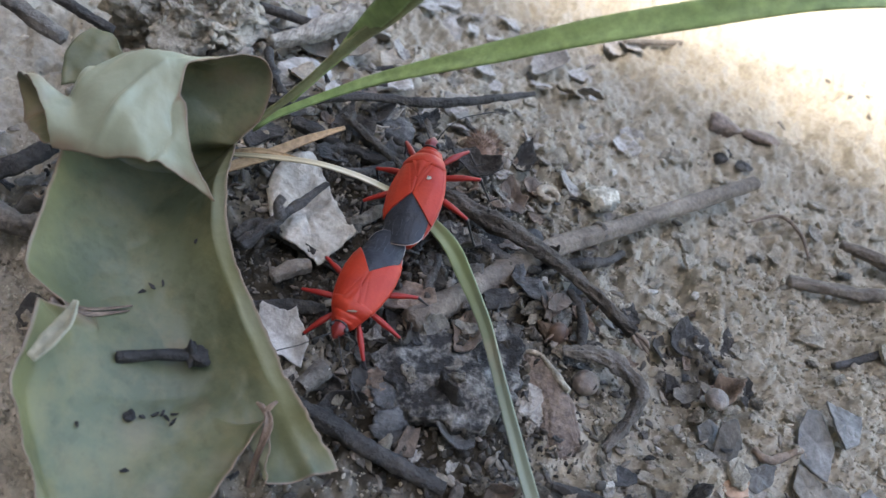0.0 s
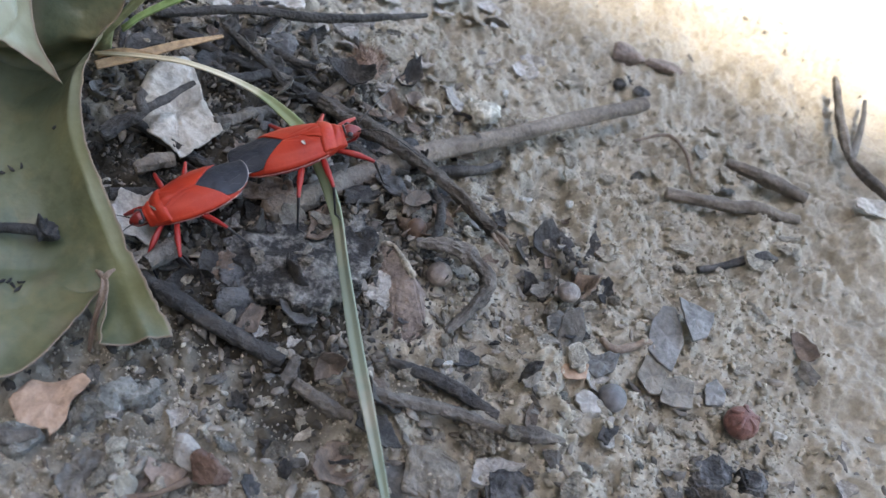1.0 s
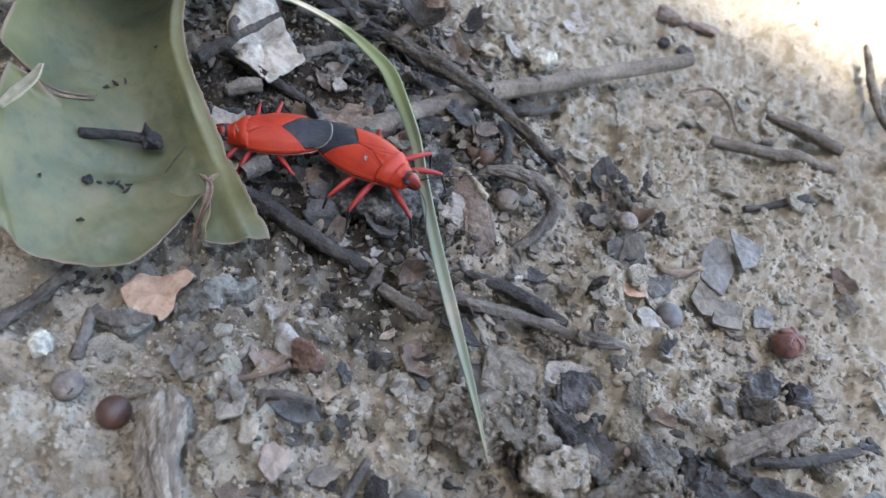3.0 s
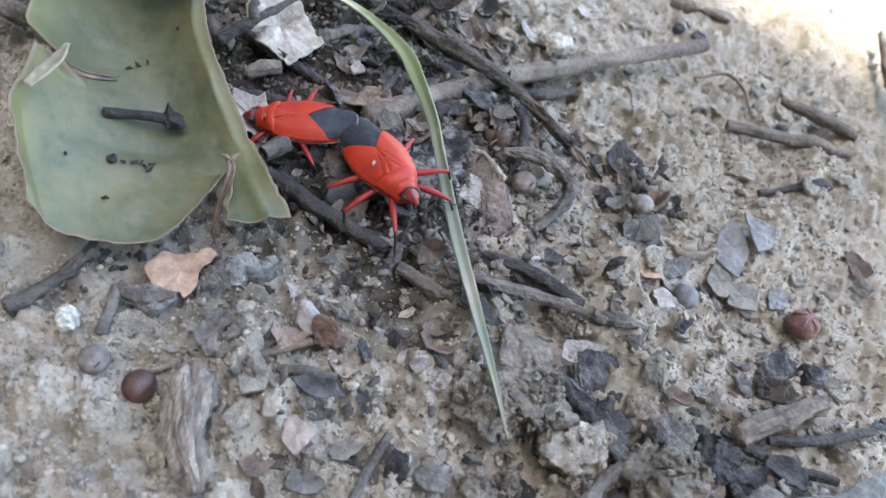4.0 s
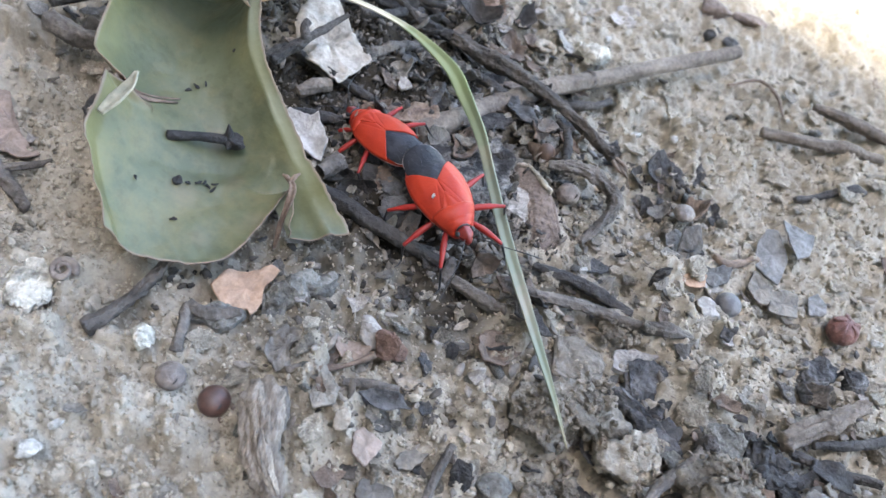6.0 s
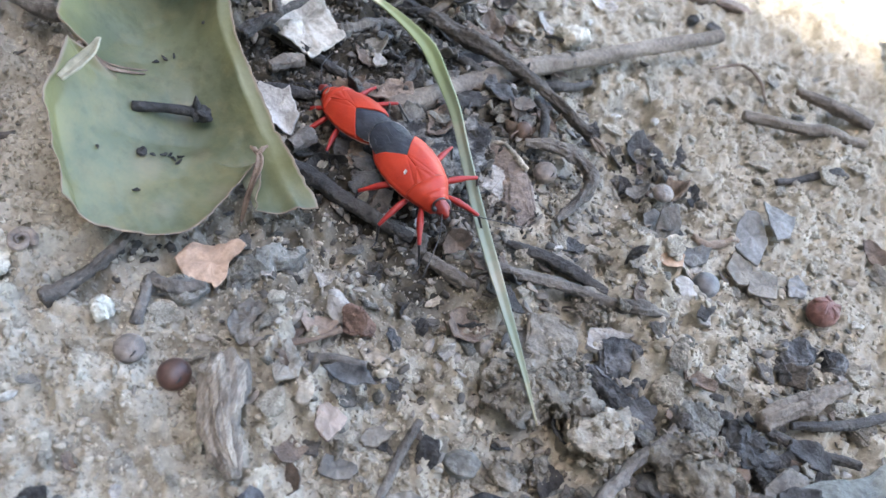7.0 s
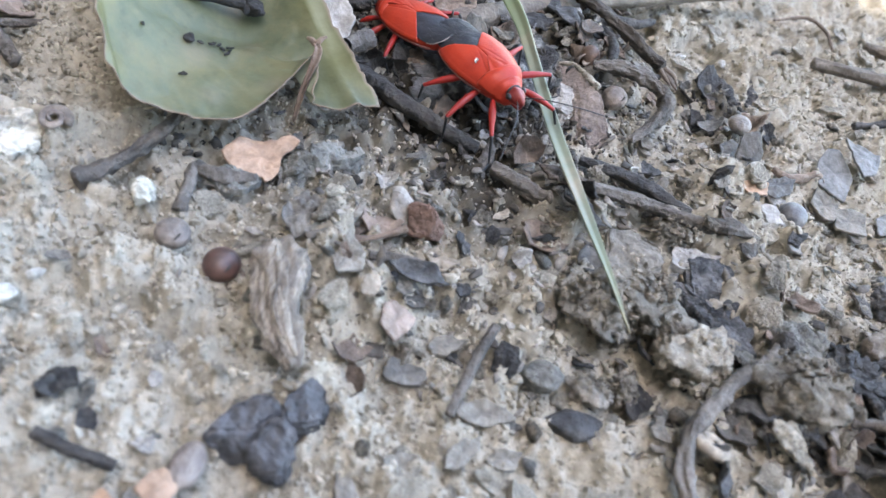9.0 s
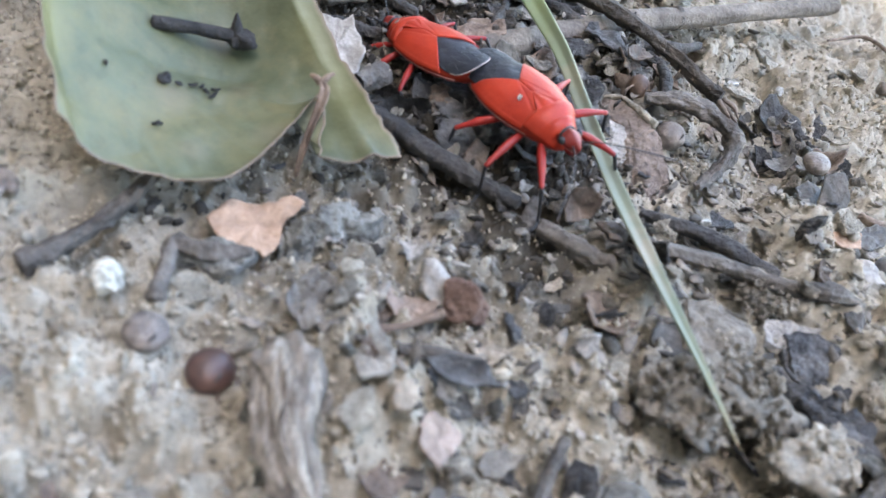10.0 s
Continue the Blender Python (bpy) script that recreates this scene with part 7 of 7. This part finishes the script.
# flat pale plates of dried soil crust
PLATE_KINDS = []
for k in range(12):
    v, f = flake(1.0, 0.55 + 0.1 * (k % 4), 900 + k, 0.10, 0.13, 6 + k % 3, 0.45, 30)
    PLATE_KINDS.append(mesh("soil_plate", v, f, CRUST, False))
placed = 0
while placed < 300:
    x, y = twig_rng.uniform(-3.5, 6.0), twig_rng.uniform(-5.5, 4.5)
    if twig_rng.random() > (1.0 if x > 0.5 else 0.45) * (1 - rot_and_shade(x, y)):
        continue
    size = twig_rng.uniform(0.12, 0.46)
    ob = thing("soil_plate", "flat pale plate of dried soil crust", "soil plate", group="soil plates", data=PLATE_KINDS[twig_rng.randrange(12)],
               at=(x, y, floor_at(x, y) + 0.01 + 0.02 * twig_rng.random()), turn=(twig_rng.gauss(0, 12), twig_rng.gauss(0, 12), twig_rng.uniform(0, 360)))
    ob.scale = (size, size, size * 0.8)
    placed += 1

# small angular pebbles in the broken soil
PEBBLE_KINDS = []
for k in range(10):
    v, f = stone((1.0, 0.75, 0.6), 800 + k, 7, 0.18, 9, 13)
    PEBBLE_KINDS.append(mesh("grit_pebble", v, f, (DARK_STONE, CLOD, CLOD, DARK_STONE, CLOD_PALE)[k % 5]))
placed = 0
while placed < 170:
    x, y = twig_rng.uniform(-4.0, 5.5), twig_rng.uniform(-5.0, 3.0)
    if twig_rng.random() > 0.12 + litter(x, y):
        continue
    size = twig_rng.uniform(0.045, 0.13)
    ob = thing("grit_pebble", "small angular grey pebble in the soil", "pebble", group="grit pebbles", data=PEBBLE_KINDS[twig_rng.randrange(10)],
               at=(x, y, floor_at(x, y) + size * 0.3), turn=(twig_rng.gauss(0, 20), twig_rng.gauss(0, 20), twig_rng.uniform(0, 360)))
    ob.scale = (size, size, size)
    placed += 1


# ---- crumbs of soil and litter dust ----
def strew(name, label, category, kinds, count, low, high, material, density, seed, lift=0.25, flatten=1.0, area=(-6.5, 7.5, -6.5, 9.0)):
    """Very many small pieces in one mesh."""
    rnd = np.random.RandomState(seed)
    xs, ys = [], []
    while len(xs) < count:
        x, y = rnd.uniform(area[0], area[1]), rnd.uniform(area[2], area[3])
        if rnd.rand() < density(x, y):
            xs.append(x)
            ys.append(y)
    xs, ys = np.array(xs), np.array(ys)
    size = low * (high / low) ** (rnd.rand(count) ** 2.2)
    zs = soil_height(xs, ys) + size * lift
    verts, faces, base = [], [], 0
    for i in range(count):
        v, f = kinds[rnd.randint(len(kinds))]
        m = np.array(Euler(rnd.uniform(-0.5, 0.5, 2).tolist() + [rnd.uniform(0, 6.28)]).to_matrix()) if flatten < 1 else np.array(Euler(rnd.uniform(0, 6.28, 3).tolist()).to_matrix())
        verts.append((v * size[i]) @ m.T + (xs[i], ys[i], zs[i]))
        faces.append(f + base)
        base += len(v)
    verts, faces = np.vstack(verts), np.vstack(faces)
    me = bpy.data.meshes.new(name)
    me.vertices.add(len(verts))
    me.vertices.foreach_set("co", (verts * CM).ravel())
    me.loops.add(faces.size)
    me.loops.foreach_set("vertex_index", faces.ravel())
    me.polygons.add(len(faces))
    me.polygons.foreach_set("loop_start", np.arange(0, faces.size, 3))
    me.update(calc_edges=True)
    me.materials.append(material)
    return tagged(new(name, me), label, category, kind="stuff")


def triangles(v, f):
    out = []
    for face in f:
        for k in range(1, len(face) - 1):
            out.append((face[0], face[k], face[k + 1]))
    return np.asarray(v, float), np.array(out)


GRAINS = [triangles(*stone((1.15, 0.85, 0.5), 400 + k, 9, 0.34, 5, 7)) for k in range(14)]
FINE_GRAINS = [triangles(*stone((1.1, 0.9, 0.7), 440 + k, 6, 0.3, 4, 5)) for k in range(12)]
SLIVERS = []
for k in range(10):
    v, f = flake(2.0, 0.9 + 0.12 * (k % 4), 500 + k, 0.25, 0.14, 5 + k % 3, 0.5, 11)
    n = 11
    keep = np.r_[0, 1 + 4 * n + np.arange(n), len(v) // 2, len(v) // 2 + 1 + 4 * n + np.arange(n)]
    vv = v[keep]
    m = n + 1
    ff = [(0, 1 + j, 1 + (j + 1) % n) for j in range(n)] + [(m, m + 1 + (j + 1) % n, m + 1 + j) for j in range(n)]
    ff += [(1 + j, m + 1 + j, m + 1 + (j + 1) % n) for j in range(n)] + [(1 + j, m + 1 + (j + 1) % n, 1 + (j + 1) % n) for j in range(n)]
    SLIVERS.append((vv, np.array(ff)))
strew("soil_crumbs", "loose tan crumbs of dry soil", "soil crumbs", GRAINS, 15000, 0.014, 0.075, CRUMB, lambda x, y: (1.0 if y < 3 else 0.4) * max(0.0, 1 - 1.25 * rot_and_shade(x, y)) * (1.0 if x < 2.2 else 0.6), 3, 0.15, area=(-5.0, 6.4, -6.3, 5.5))
strew("soil_grains", "fine loose grains of dry soil", "soil grains", FINE_GRAINS, 34000, 0.012, 0.034, CRUMB, lambda x, y: (1.0 if y < 3 else 0.4) * max(0.0, 1 - 1.25 * rot_and_shade(x, y)) * (1.0 if x < 2.2 else 0.5), 7, 0.1, area=(-4.6, 5.8, -6.2, 3.6))
strew("litter_crumbs", "dark crumbs of rotted litter", "litter crumbs", GRAINS, 6500, 0.016, 0.085, DARK_CRUMB, lambda x, y: max(0.0, rot_and_shade(x, y) - 0.38), 4, 0.1)
strew("litter_slivers", "small flakes and slivers of broken leaf and bark", "litter slivers", SLIVERS, 4500, 0.035, 0.13, SLIVER, lambda x, y: max(0.004, litter(x, y) - 0.12), 5, 0.35, 0.5)
strew("pale_slivers", "small pale flakes of dry leaf and straw", "pale slivers", SLIVERS, 500, 0.03, 0.10, PALE_SLIVER, lambda x, y: 0.6 * (1 - 0.8 * rot_and_shade(x, y)), 6, 0.5, 0.5)


# ---- what moves ----
FRONT_PATH = [
    (0, -0.501, 0.958, 1.286, -4.4, 16.8, -16), (0.5, -0.218, 0.724, 1.257, -34, 14.8, -9), (1, -0.017, 0.293, 1.199, -59.6, 15.6, -3),
    (1.5, 0.172, -0.137, 1.119, -71.1, 13.1, 0), (2, 0.259, -0.353, 1.03, -79, 11, 3), (2.5, 0.214, -0.494, 0.934, -95.2, 9.7, 6),
    (4, 0.285, -1.057, 0.85, -130.8, 6.4, 11), (4.5, 0.288, -1.103, 0.868, -137.4, 4.2, 13), (5, 0.317, -1.242, 0.87, -136.5, 3.8, 13),
    (5.5, 0.393, -1.255, 0.874, -142.1, 3.3, 13), (7, 0.418, -1.296, 0.877, -133.3, 3, 13), (7.5, 0.392, -1.273, 0.875, -133.6, 3.1, 13),
    (8, 0.37, -1.235, 0.874, -136.9, 3.3, 13), (8.5, 0.362, -1.156, 0.871, -133.7, 4.3, 13), (9, 0.383, -1.144, 0.863, -133, 4.6, 13),
    (9.5, 0.395, -1.125, 0.857, -133.5, 5, 13), (10, 0.402, -1.111, 0.852, -133.6, 5.4, 13),
]
REAR_PATH = [
    (0, -0.674, -0.193, 0.945, 169.7, -12.9, 0), (0.5, -0.73, -0.404, 0.92, 159.6, -14.5, 0), (1, -0.828, -0.555, 0.887, 133.8, -15.8, -2),
    (1.5, -0.829, -0.658, 0.845, 127.8, -12.9, -3), (2, -0.857, -0.689, 0.809, 115.4, -8.7, -5), (2.5, -0.856, -0.712, 0.788, 110.6, -6.9, -7),
    (4, -0.754, -0.732, 0.708, 101.8, -8.6, -10), (4.5, -0.718, -0.714, 0.705, 92.7, -8.2, -13), (5, -0.633, -0.753, 0.69, 80.2, -10, -13),
    (5.5, -0.509, -0.482, 0.702, 63.9, -9.4, -13), (7, -0.506, -0.538, 0.696, 58.4, -10.4, -13), (7.5, -0.534, -0.561, 0.696, 61.8, -10, -13),
    (9.5, -0.521, -0.535, 0.692, 59.1, -11.1, -13), (10, -0.548, -0.506, 0.694, 58.9, -10.9, -13),
]


def motions():
    for bug, path in ((front_bug, FRONT_PATH), (rear_bug, REAR_PATH)):
        walk(bug, [(t, pose(x * CM, y * CM, z * CM, pitch, lean[0] if lean else 0, yaw)) for t, x, y, z, yaw, pitch, *lean in path])
    # the legs step by turns while the pair walks, and then stand
    for legs, size in ((front_legs, 1.084), (rear_legs, 0.981)):
        for leg, side, base, pair in legs:
            rows = []
            for k in range(0, 23):
                t = k * 0.25
                walking = 1.0 if t < 4.6 else 0.35 if t < 5.4 else 0.0
                beat = math.sin(2 * math.pi * t / 1.1 + math.pi * ((pair + (side > 0)) % 2))
                lift = max(0.0, math.cos(2 * math.pi * t / 1.1 + math.pi * ((pair + (side > 0)) % 2)))
                rows.append((t, pose(side * 0.12 * size * CM, base * size * CM, -0.17 * size * CM, 0, -side * 8 * lift * walking, side * 13 * beat * walking)))
            rows.append((10.0, rows[-1][1]))
            walk(leg, rows)


motions()
